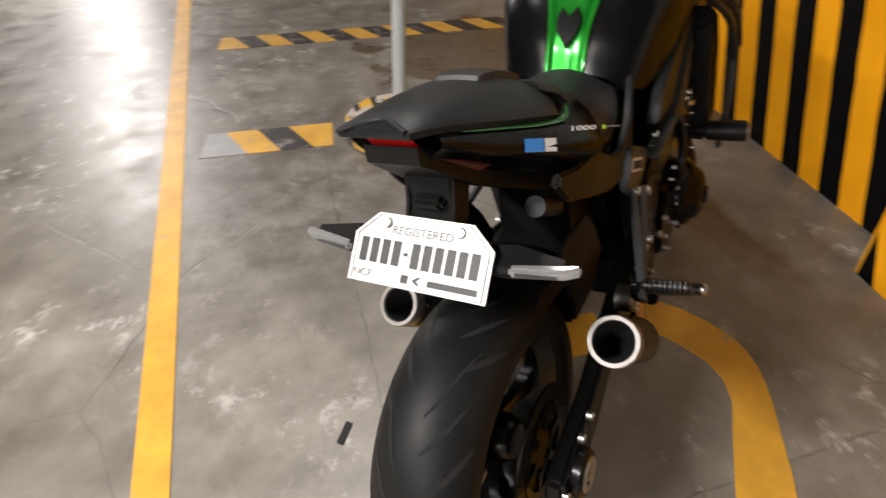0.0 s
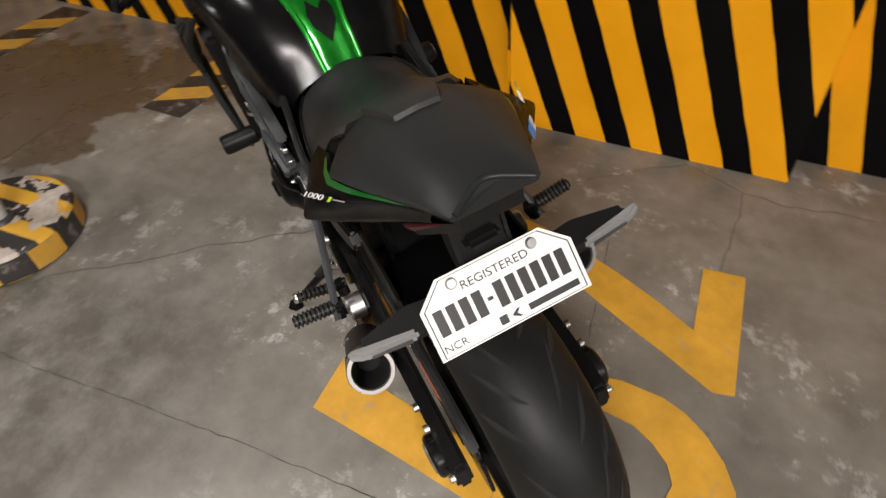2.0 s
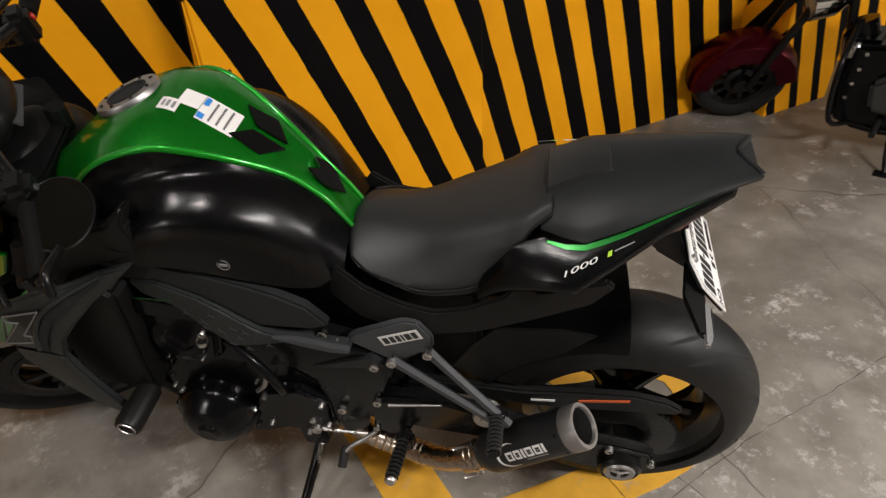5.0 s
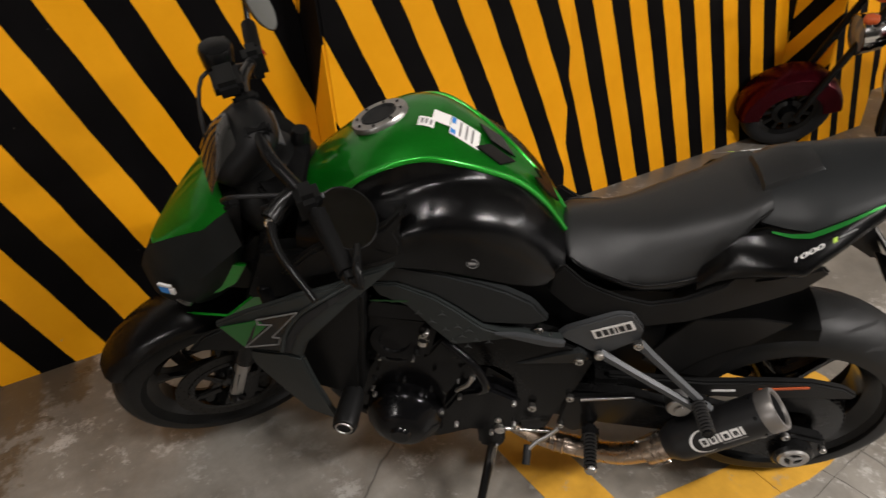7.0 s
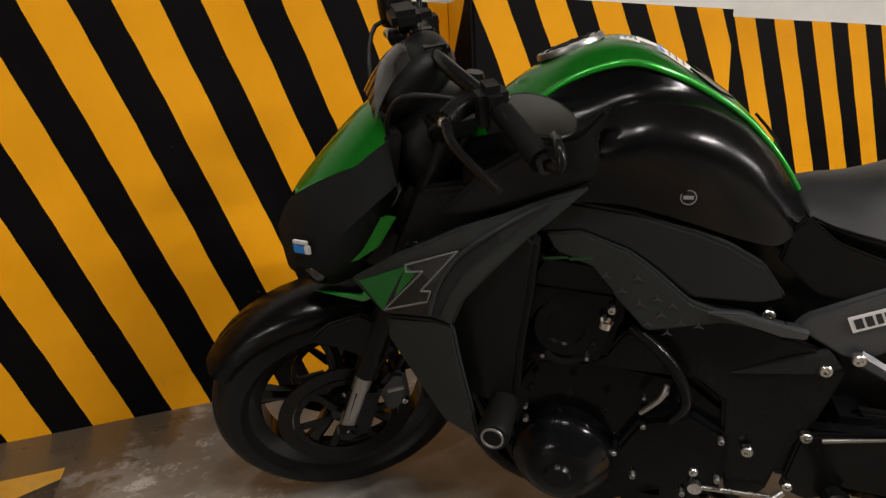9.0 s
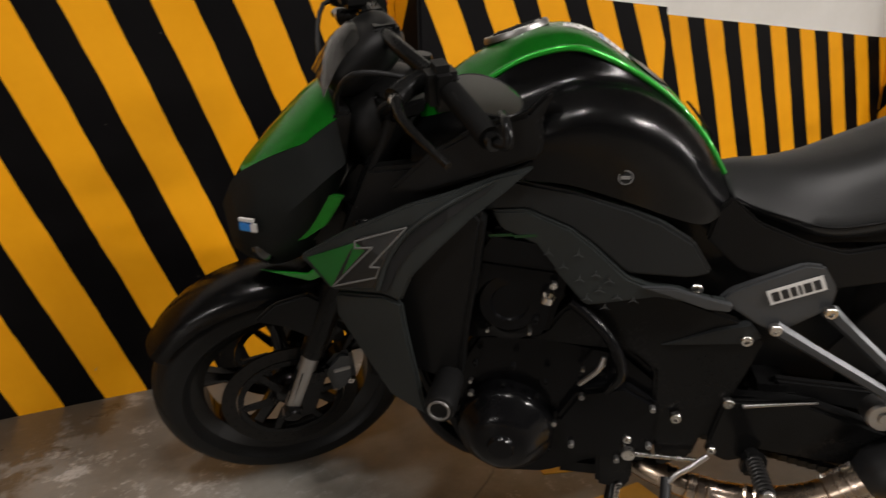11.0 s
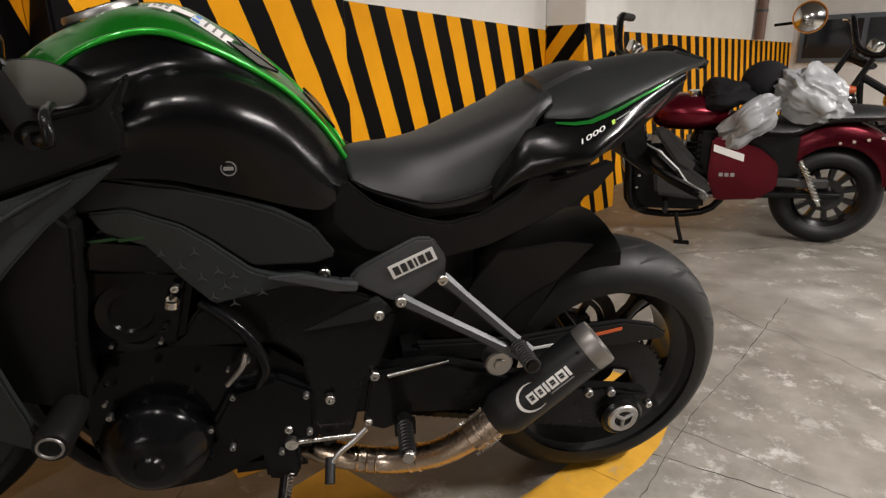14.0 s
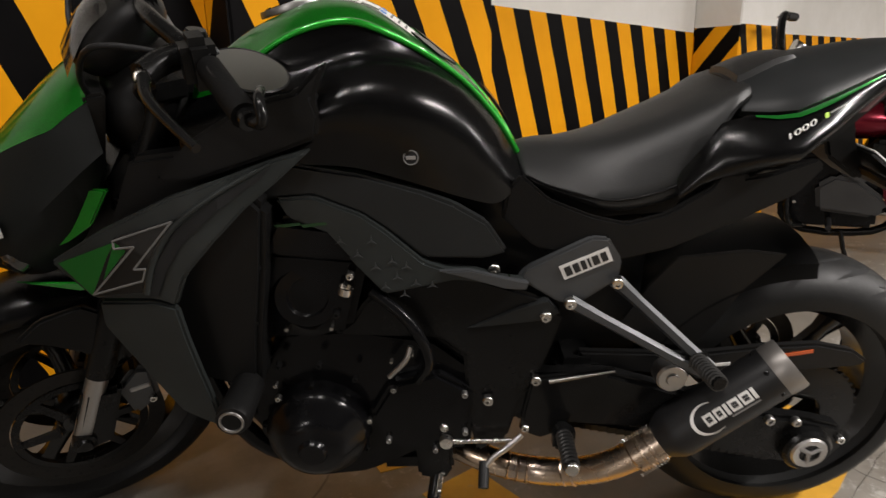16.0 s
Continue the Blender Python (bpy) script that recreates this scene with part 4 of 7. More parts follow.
add_skin(ub, [[V(x, -w, zl), V(x, -w, zt), V(x, w, zt), V(x, w, zl)] for x, w, zl, zt in ((-0.50, 0.06, 0.70, 0.77), (-0.20, 0.07, 0.72, 0.85), (0.02, 0.068, 0.845, 0.895), (0.13, 0.04, 0.93, 0.955))], True, True)
part("under_tail", ub, M_PLASTIC, bike, "black plastic under-tail", 40)
tl = part("tail_light", prism([V(0.104, -0.036, 0.930), V(0.128, -0.034, 0.960), V(0.126, 0.0, 0.961), V(0.128, 0.034, 0.960), V(0.104, 0.036, 0.930), V(0.116, 0.0, 0.922)], (0.004, 0, 0.012), 0.003), M_RED, bike, "red tail light lens", 40)
for s in (-1, 1):
    part("side_lens", prism([V(0.030, s * 0.084, 0.888), V(0.085, s * 0.062, 0.922), V(0.100, s * 0.050, 0.928), V(0.05, s * 0.074, 0.888)], (0.002, s * 0.004, -0.002), 0.002), M_DULL_RED, tl, "dark red side lens", 40)

# ------------------------------------------------ plate, bracket, signals
P0, PX, PY = V(0.149, -0.0035, 0.7415), V(0.002, 0.2275, -0.001), V(-0.0470, 0.001, 0.0540)
PM = frame_of(P0, PX, PY)
hw, ht = 0.1138, 0.128
plate = part("number_plate", flat(PM, [(-hw, 0), (hw, 0), (hw, 0.072), (hw - 0.036, 0.104), (-hw + 0.036, 0.104), (-hw, 0.072)], 0.0025), M_PLATE, bike, "white eight-cornered number plate with black print", None)
part("plate_backing", flat(PM @ pose(0, 0, -0.006), [(-hw + 0.003, 0.003), (hw - 0.003, 0.003), (hw - 0.003, 0.071), (hw - 0.038, 0.101), (-hw + 0.038, 0.101), (-hw + 0.003, 0.071)], 0.0055), M_PLASTIC, bike, "black backing of the number plate", None)
outl = [(-hw, 0), (hw, 0), (hw, 0.072), (hw - 0.036, 0.104), (-hw + 0.036, 0.104), (-hw, 0.072)]
ring_bm = bmesh.new()
for (x0, y0), (x1, y1) in zip(outl, outl[1:] + outl[:1]):
    cx, cy = 0.0, 0.05
    f = lambda x, y, k: PM @ V(cx + (x - cx) * k, cy + (y - cy) * k, 0.0032)
    ring_bm.faces.new([ring_bm.verts.new(q) for q in (f(x0, y0, 0.955), f(x1, y1, 0.955), f(x1, y1, 0.938), f(x0, y0, 0.938))])
part("plate_border", ring_bm, M_INK, plate, "black border line", None)


def print_on(m, text, size, x, y, mat, parent, z=0.0030, stretch=1.0):
    b = text_mesh(text, size, 0.0003)
    for v in b.verts:
        v.co.x *= stretch
    bmesh.ops.transform(b, matrix=m @ pose(x, y, z), verts=b.verts)
    return part("lettering", b, mat, parent, "", None)


print_on(PM, "REGISTERED", 0.0165, 0.0, 0.081, M_INK, plate, stretch=1.12)
print_on(PM, "NCR", 0.015, -0.088, 0.013, M_INK, plate, stretch=1.1)
x = -0.100
for i in range(11):     # the number, as plain bars
    w = 0.0135 if i != 4 else 0.008
    h0, h1 = (0.030, 0.066) if i != 4 else (0.046, 0.051)
    part("plate_bar", flat(PM @ pose(x, 0, 0.0026), rect(0, w, h0, h1)), M_INK, plate, "", None)
    x += w + 0.0053
part("plate_bar", flat(PM @ pose(0, 0, 0.0026), rect(-0.022, -0.010, 0.008, 0.020)), M_INK, plate, "", None)
part("plate_bar", flat(PM @ pose(0, 0, 0.0026), [(-0.004, 0.014), (0.006, 0.008), (0.010, 0.008), (0.004, 0.014), (0.010, 0.020), (0.006, 0.020)]), M_INK, plate, "", None)
part("plate_bar", flat(PM @ pose(0, 0, 0.0026), rect(0.022, 0.100, 0.009, 0.018)), M_INK, plate, "", None)
for x in (-0.06, 0.06):
    c = PM @ V(x, 0.090, 0.003)
    part("plate_bolt", lathe([(0.0, 0.004), (0.006, 0.004), (0.0085, 0.0), (0.0085, -0.001)], c, PM.to_3x3() @ V(0, 0, 1), 14), M_ALLOY, plate, "flanged plate bolt", 30)

part("plate_bracket", prism([V(0.0, -0.04, 0.885), V(0.06, -0.04, 0.90), V(0.062, -0.04, 0.835), V(0.108, -0.04, 0.765), V(0.095, -0.04, 0.755), V(0.03, -0.04, 0.80)], (0, 0.08, 0), 0.006), M_PLASTIC, bike, "black plate bracket", 40)
part("plate_lamp", box(0.055, 0.082, -0.025, 0.025, 0.832, 0.850, bevel=0.006, seg=2), M_PLASTIC, bike)
for s in (-1, 1):
    c = 0.001
    stalk = [V(0.085, c + s * 0.045, 0.775), V(0.115, c + s * 0.045, 0.758), V(0.112, c + s * 0.135, 0.763), V(0.104, c + s * 0.205, 0.768), V(0.088, c + s * 0.205, 0.774), V(0.072, c + s * 0.13, 0.776)]
    arm = part("signal_stalk", prism(stalk, (-0.004, 0, 0.016), 0.005), M_PLASTIC, bike, "slim black turn signal stalk", 40)
    lens = [V(0.104, c + s * 0.128, 0.766), V(0.116, c + s * 0.130, 0.765), V(0.110, c + s * 0.205, 0.769), V(0.100, c + s * 0.226, 0.772), V(0.093, c + s * 0.220, 0.773)]
    lb = part("signal_lens", prism(lens, (-0.002, 0, 0.015), 0.004), M_CLEAR, arm, "clear signal lens", 40)
    part("lens_insert", prism([V(0.1155, c + s * 0.140, 0.769), V(0.1108, c + s * 0.196, 0.773), V(0.1108, c + s * 0.196, 0.777), V(0.1155, c + s * 0.140, 0.776)], (0.0012, 0, 0.0)), M_GREYBAR, arm, "", 40)

# ------------------------------------------------ exhausts, one on each side
AX0, AX1 = V(-0.243, -0.213, 0.344), V(-0.062, -0.218, 0.501)
AXD = (AX1 - AX0).normalized()
AXL = (AX1 - AX0).length


def can_body(s):
    o, d = V(AX0.x, s * -AX0.y, AX0.z + (0.02 if s > 0 else 0.0)), V(AXD.x, s * -AXD.y, AXD.z)
    b = lathe([(0.031, -0.022), (0.035, -0.016), (0.045, 0.004), (0.0475, 0.018), (0.0450, AXL - 0.030)], o, d, 40)
    can = part("silencer", b, M_CAN, bike, "matt black round silencer with a bare metal tip", 35)
    part("silencer_tip", lathe([(0.0445, AXL - 0.034), (0.0455, AXL - 0.030), (0.0455, AXL - 0.006), (0.0435, AXL), (0.0365, AXL), (0.035, AXL - 0.004), (0.035, AXL - 0.055)], o, d, 40), M_TIP, can, "brushed metal end ring", 35)
    part("silencer_bore", lathe([(0.0349, AXL - 0.006), (0.033, AXL - 0.03), (0.025, AXL - 0.10), (0.0, AXL - 0.12)], o, d, 32), M_DARK, can, "sooty bore", 35)
    for k in range(6):
        a = 2 * math.pi * (k + 0.3) / 6
        u = d.orthogonal().normalized()
        w = d.cross(u)
        part("rivet", lathe([(0.0, 0.003), (0.004, 0.0015), (0.0045, 0.0)], o + d * (AXL - 0.042) + (u * math.cos(a) + w * math.sin(a)) * 0.0445, u * math.cos(a) + w * math.sin(a), 8), M_FRAME, can)
    return can, o, d


for s in (-1, 1):
    can, o, d = can_body(s)
    pipe_pts = [V(-0.68, s * 0.06, 0.225), V(-0.60, s * 0.115, 0.222), V(-0.535, s * 0.140, 0.212), V(-0.463, s * 0.155, 0.206), V(-0.400, s * 0.180, 0.228), V(-0.345, s * 0.203, 0.262), o + d * -0.06, o + d * -0.02]
    pipe = part("exhaust_pipe", tube(pipe_pts, 0.027, 18, 6), M_TITAN, bike, "bronze heat-tinted link pipe", 60)
    part("pipe_sleeve", lathe([(0.028, -0.078), (0.0325, -0.074), (0.0325, -0.058), (0.0345, -0.056), (0.0345, -0.052), (0.0330, -0.050), (0.0330, -0.040), (0.0348, -0.038), (0.0348, -0.034), (0.0332, -0.032), (0.0332, -0.016), (0.030, -0.012)], o, d, 32), M_TITAN, pipe, "bright pipe sleeve", 35)
    for k in range(5):
        q = smooth_path(pipe_pts, 12)[[26, 29, 32, 45, 48][k]]
        q2 = smooth_path(pipe_pts, 12)[[27, 30, 33, 46, 49][k]]
        part("weld_bead", lathe([(0.0265, -0.003), (0.0295, 0.0), (0.0265, 0.003)], q, q2 - q, 20), M_TITAN, pipe, "", 60)
    up = d.orthogonal().normalized()
    sd = d.cross(up)
    for a in (0.6, 2.4, 4.2):
        q = up * math.cos(a) + sd * math.sin(a)
        coil = [o + d * (-0.078 + 0.058 * i / 40) + q * 0.040 + (q.cross(d) * math.cos(i * 1.6) + q * math.sin(i * 1.6)) * 0.0035 for i in range(41)]
        part("pipe_spring", tube(coil, 0.0013, 5, 1, False), M_STEEL, pipe, "exhaust spring", 60)
    if s < 0:     # maker's mark on the left can, as plain shapes
        face = V(0.1, -0.75, 0.65).normalized()
        nrm = (face - d * face.dot(d)).normalized()
        up2 = nrm.cross(d)

        def on_can(t, arc, r=None):
            rr = 0.0480 - 0.0025 * max(0.0, t - 0.02) / (AXL - 0.05)
            return o + d * t + (nrm * math.cos(arc / rr) + up2 * math.sin(arc / rr)) * rr

        def curve_bar(t0, t1, a0, a1, mat):
            b = bmesh.new()
            add_skin(b, [[on_can(t0 + (t1 - t0) * i / 3, a0 + (a1 - a0) * j / 4) for j in range(5)] for i in range(4)])
            part("mark_bar", b, mat, can, "", 60)

        side = 1 if (on_can(0.1, 0.02) - on_can(0.1, 0)).z > 0 else -1
        t = 0.070
        for w in (0.017, 0.016, 0.006, 0.018, 0.018, 0.006):
            curve_bar(t, t + w, -0.010 * side, 0.010 * side, M_WHITE_INK)
            if w > 0.01:
                curve_bar(t + 0.004, t + w - 0.004, -0.006 * side, 0.005 * side, M_CAN)
            t += w + 0.003
        curve_bar(0.112, 0.165, -0.017 * side, -0.014 * side, M_GREY_INK)
        arcb = bmesh.new()
        rws = []
        for i in range(22):
            a = radians(60 + 235 * i / 21)
            th = 0.0028 * math.sin(math.pi * i / 21) + 0.0003
            rws.append([on_can(0.080 + 0.03 * math.cos(a) * k, 0.027 * math.sin(a) * side * k) for k in (1 - th / 0.03, 1 + th / 0.03)])
        add_skin(arcb, rws)
        part("mark_arc", arcb, M_WHITE_INK, can, "pale swoosh mark", 60)

# ------------------------------------------------ swingarm, chain, hugger
ARM = [(-0.585, 0.455), (-0.57, 0.37), (-0.40, 0.335), (-0.22, 0.315), (-0.10, 0.255), (0.02, 0.225), (0.085, 0.232), (0.115, 0.265), (0.10, 0.315), (0.03, 0.335), (-0.10, 0.355), (-0.20, 0.40), (-0.35, 0.45)]
both("swingarm_leg", lambda: panel(ARM, -0.138, -0.036, 0.008), M_FRAME, bike, "satin black swingarm leg", 40)
part("swingarm_bridge", box(-0.44, -0.36, -0.15, 0.15, 0.37, 0.46, bevel=0.015, seg=2), M_FRAME, bike)
BLADE = [(-0.40, 0.470), (-0.25, 0.462), (-0.18, 0.458), (-0.06, 0.470), (0.04, 0.474), (0.110, 0.458), (0.143, 0.434), (0.130, 0.422), (0.02, 0.415), (-0.12, 0.408), (-0.2, 0.410), (-0.38, 0.430)]
blade = part("chain_guard", panel(BLADE, -0.112, -0.020, 0.005), M_PLASTIC, bike, "black chain guard with an orange label", 40)
part("warning_label", prism([V(-0.067, -0.1335, 0.441), V(0.034, -0.1335, 0.457), V(0.033, -0.1335, 0.464), V(-0.068, -0.1335, 0.448)], (0, 0.002, 0)), M_ORANGE, blade, "orange warning strip", None)
part("warning_label", prism([V(-0.165, -0.1335, 0.430), V(-0.115, -0.1335, 0.434), V(-0.115, -0.1335, 0.440), V(-0.165, -0.1335, 0.436)], (0, 0.002, 0)), M_WHITE_INK, blade, "white label strip", None)
cb = bmesh.new()
for i in range(64):
    t = i / 63
    for z0, z1 in ((0.425, 0.425), (0.335, 0.200)):
        x = -0.56 + 0.56 * t
        add_box(cb, x - 0.0065, x + 0.0065, -0.126 if i % 2 else -0.124, -0.110 if i % 2 else -0.112, z0 + (z1 - z0) * t - 0.007, z0 + (z1 - z0) * t + 0.007)
tagged(part("drive_chain", cb, M_FRAME, bike, "dark roller chain"), kind="stuff")
for s in (-1, 1):
    hub = part("axle_block", lathe([(0.0, -0.01), (0.042, -0.01), (0.046, 0.0), (0.046, 0.030), (0.040, 0.036), (0.0, 0.036)], (0.033, s * 0.160, 0.276), (0, s, 0), 32), M_FRAME, bike, "axle end cover", 35)
    part("axle_ring", lathe([(0.020, 0.036), (0.020, 0.043), (0.031, 0.044), (0.034, 0.040), (0.034, 0.034)], (0.033, s * 0.156, 0.276), (0, s, 0), 32), M_ALLOY, hub, "machined alloy axle ring", 35)
    for k in range(3):
        a = 2 * math.pi * k / 3 + 0.5
        part("ring_spoke", tube([V(0.033, s * 0.197, 0.276), V(0.033 + math.cos(a) * 0.024, s * 0.197, 0.276 + math.sin(a) * 0.024)], 0.0045, 6), M_ALLOY, hub)
    bolt(0.098, s * 0.177, 0.290, 0.008, axis=(0, s, 0))
    for x, z in ((-0.045, 0.405), (0.005, 0.400)):
        bolt(x, s * 0.178, z - 0.065, 0.009, axis=(0, s, 0), mat=M_ALLOY)
    part("pivot_cap", lathe([(0.0, 0.008), (0.010, 0.008), (0.012, 0.004), (0.024, 0.004), (0.027, 0.0), (0.027, -0.03)], (-0.252, s * 0.205, 0.462), (0, s, 0.05), 30), M_ALLOY, bike, "round alloy paddock stand boss", 35)
rows = []
for i in range(9):
    a = radians(88 + 62 * i / 8)
    rr = 0.335
    rows.append([V(math.cos(a) * rr * f, y, 0.312 + math.sin(a) * rr * f) for y, f in ((-0.125, 0.88), (-0.118, 0.96), (-0.09, 1.0), (-0.04, 1.03), (0.0, 1.035), (0.04, 1.03), (0.09, 1.0), (0.118, 0.96), (0.125, 0.88))])
hb = bmesh.new()
add_skin(hb, rows)
bmesh.ops.solidify(hb, geom=hb.faces[:], thickness=0.005)
part("hugger", hb, M_PLASTIC, bike, "black plastic rear hugger", 40)
HUG = [(-0.285, 0.60), (-0.24, 0.655), (-0.12, 0.665), (-0.05, 0.655), (-0.115, 0.585), (-0.145, 0.53), (-0.185, 0.47), (-0.27, 0.48), (-0.33, 0.52)]
both("hugger_side", lambda: panel(HUG, -0.118, -0.006, 0.002), M_PLASTIC, bike, "", 40)
part("battery_tray", box(-0.52, -0.274, -0.075, 0.075, 0.335, 0.70, bevel=0.012, seg=2), M_PLASTIC, bike, "black tray ahead of the rear wheel", 40)
part("shock", tube([V(-0.42, 0.04, 0.42), V(-0.47, 0.04, 0.66)], 0.035, 16), M_FRAME, bike, "rear shock absorber", 40)
part("shock_reservoir", tube([V(-0.18, 0.085, 0.70), V(-0.10, 0.085, 0.745)], 0.018, 16), M_GREYBAR, bike, "small dull metal shock reservoir", 40)

# ------------------------------------------------ frame, covers, foot rests
F1 = [(-1.02, 0.842), (-0.9, 0.856), (-0.854, 0.854), (-0.762, 0.838), (-0.670, 0.807), (-0.623, 0.786), (-0.572, 0.752), (-0.539, 0.700), (-0.573, 0.690), (-0.672, 0.697), (-0.728, 0.748), (-0.766, 0.776), (-0.837, 0.806), (-0.9, 0.800), (-1.0, 0.80)]
both("frame_cover", lambda: panel(F1, -0.180, 0.024, 0.005, lambda x, z: -0.014 * math.sin(max(0, min(1, (x + 1.0) / 0.5)) * math.pi)), M_COWL, bike, "dark satin frame cover", 40)
F2 = [(-0.894, 0.803), (-0.837, 0.807), (-0.765, 0.777), (-0.728, 0.748), (-0.672, 0.694), (-0.632, 0.677), (-0.593, 0.674), (-0.543, 0.655), (-0.508, 0.649), (-0.507, 0.635), (-0.542, 0.637), (-0.583, 0.652), (-0.623, 0.660), (-0.737, 0.639), (-0.779, 0.690), (-0.823, 0.748), (-0.878, 0.772)]
for o in both("side_fairing", lambda: panel(F2, -0.188, 0.026, 0.004, lambda x, z: -0.016 * math.sin(max(0, min(1, (x + 0.95) / 0.45)) * math.pi)), M_GREY, bike, "dark grey side panel with a pattern of small stars", 40):
    s = -1 if sum(v.co.y for v in o.data.vertices) < 0 else 1
    for i, (x, z) in enumerate(((-0.80, 0.735), (-0.775, 0.712), (-0.752, 0.735), (-0.748, 0.690), (-0.722, 0.700), (-0.715, 0.672), (-0.700, 0.690), (-0.686, 0.660), (-0.735, 0.655), (-0.66, 0.655), (-0.705, 0.640))):
        y = 0.1895 + 0.016 * math.sin(max(0, min(1, (x + 0.95) / 0.45)) * math.pi)
        b = bmesh.new()
        for k in range(3):
            a = radians(90 + 120 * k)
            q = V(-math.sin(a), 0, math.cos(a)) * 0.0016
            e = V(math.cos(a), 0, math.sin(a)) * 0.010
            add_prism(b, [V(x, s * y, z) + q, V(x, s * y, z) + e, V(x, s * y, z) - q], (0, s * 0.0008, 0))
        part("star_mark", b, M_GREYBAR, o, "", None)
    for dx in (0.0, 0.04):
        part("green_slash", prism([V(-0.90 + dx, s * 0.198, 0.762), V(-0.86 + dx, s * 0.200, 0.766), V(-0.858 + dx, s * 0.200, 0.762), V(-0.895 + dx, s * 0.198, 0.757)], (0, s * 0.001, 0)), M_DEEP_GREEN, o, "green slash mark", None)
F3 = [(-0.737, 0.637), (-0.623, 0.657), (-0.583, 0.648), (-0.542, 0.634), (-0.485, 0.612), (-0.440, 0.575), (-0.455, 0.520), (-0.477, 0.455), (-0.511, 0.39), (-0.53, 0.310), (-0.586, 0.275), (-0.604, 0.36), (-0.611, 0.500), (-0.650, 0.535), (-0.758, 0.541), (-0.836, 0.548), (-0.800, 0.575), (-0.775, 0.612)]
both("frame_spar", lambda: panel(F3, -0.166, 0.05, 0.006, lambda x, z: -0.012 * math.cos((z - 0.45) * 4)), M_FRAME, bike, "black frame spar", 40)
for s in (-1, 1):
    part("spar_facet", prism([V(-0.606, s * 0.181, 0.556), V(-0.520, s * 0.184, 0.594), V(-0.470, s * 0.184, 0.610), V(-0.448, s * 0.181, 0.582), V(-0.480, s * 0.181, 0.568)], (0, -s * 0.02, 0), 0.002), M_COWL, bike, "lighter facet of the frame spar", 30)
    part("panel_strip", prism([V(-0.650, s * 0.208, 0.680), V(-0.600, s * 0.206, 0.680), V(-0.540, s * 0.202, 0.660), V(-0.505, s * 0.198, 0.652), V(-0.508, s * 0.198, 0.638), V(-0.545, s * 0.202, 0.643), V(-0.595, s * 0.206, 0.664)], (0, -s * 0.012, 0), 0.002), M_GREYBAR, bike, "grey strip along the side panel", 30)
    for x, z, q in ((-0.80, 0.655, 0.004), (-0.93, 0.655, 0.004), (-0.905, 0.575, 0.004), (-0.83, 0.575, 0.0035), (-0.70, 0.520, 0.004), (-0.675, 0.500, 0.0035), (-0.735, 0.505, 0.003), (-0.94, 0.46, 0.004)):
        bolt(x, s * 0.196, z, q, axis=(0, s, 0))
part("frame_core", prism([V(-1.08, -0.10, 0.80), V(-1.0, -0.10, 0.90), V(-0.55, -0.10, 0.78), V(-0.42, -0.10, 0.60), V(-0.5, -0.10, 0.34), V(-0.62, -0.10, 0.30), V(-0.66, -0.10, 0.56), V(-0.9, -0.10, 0.72)], (0, 0.20, 0), 0.01), M_FRAME, bike, "", 40)
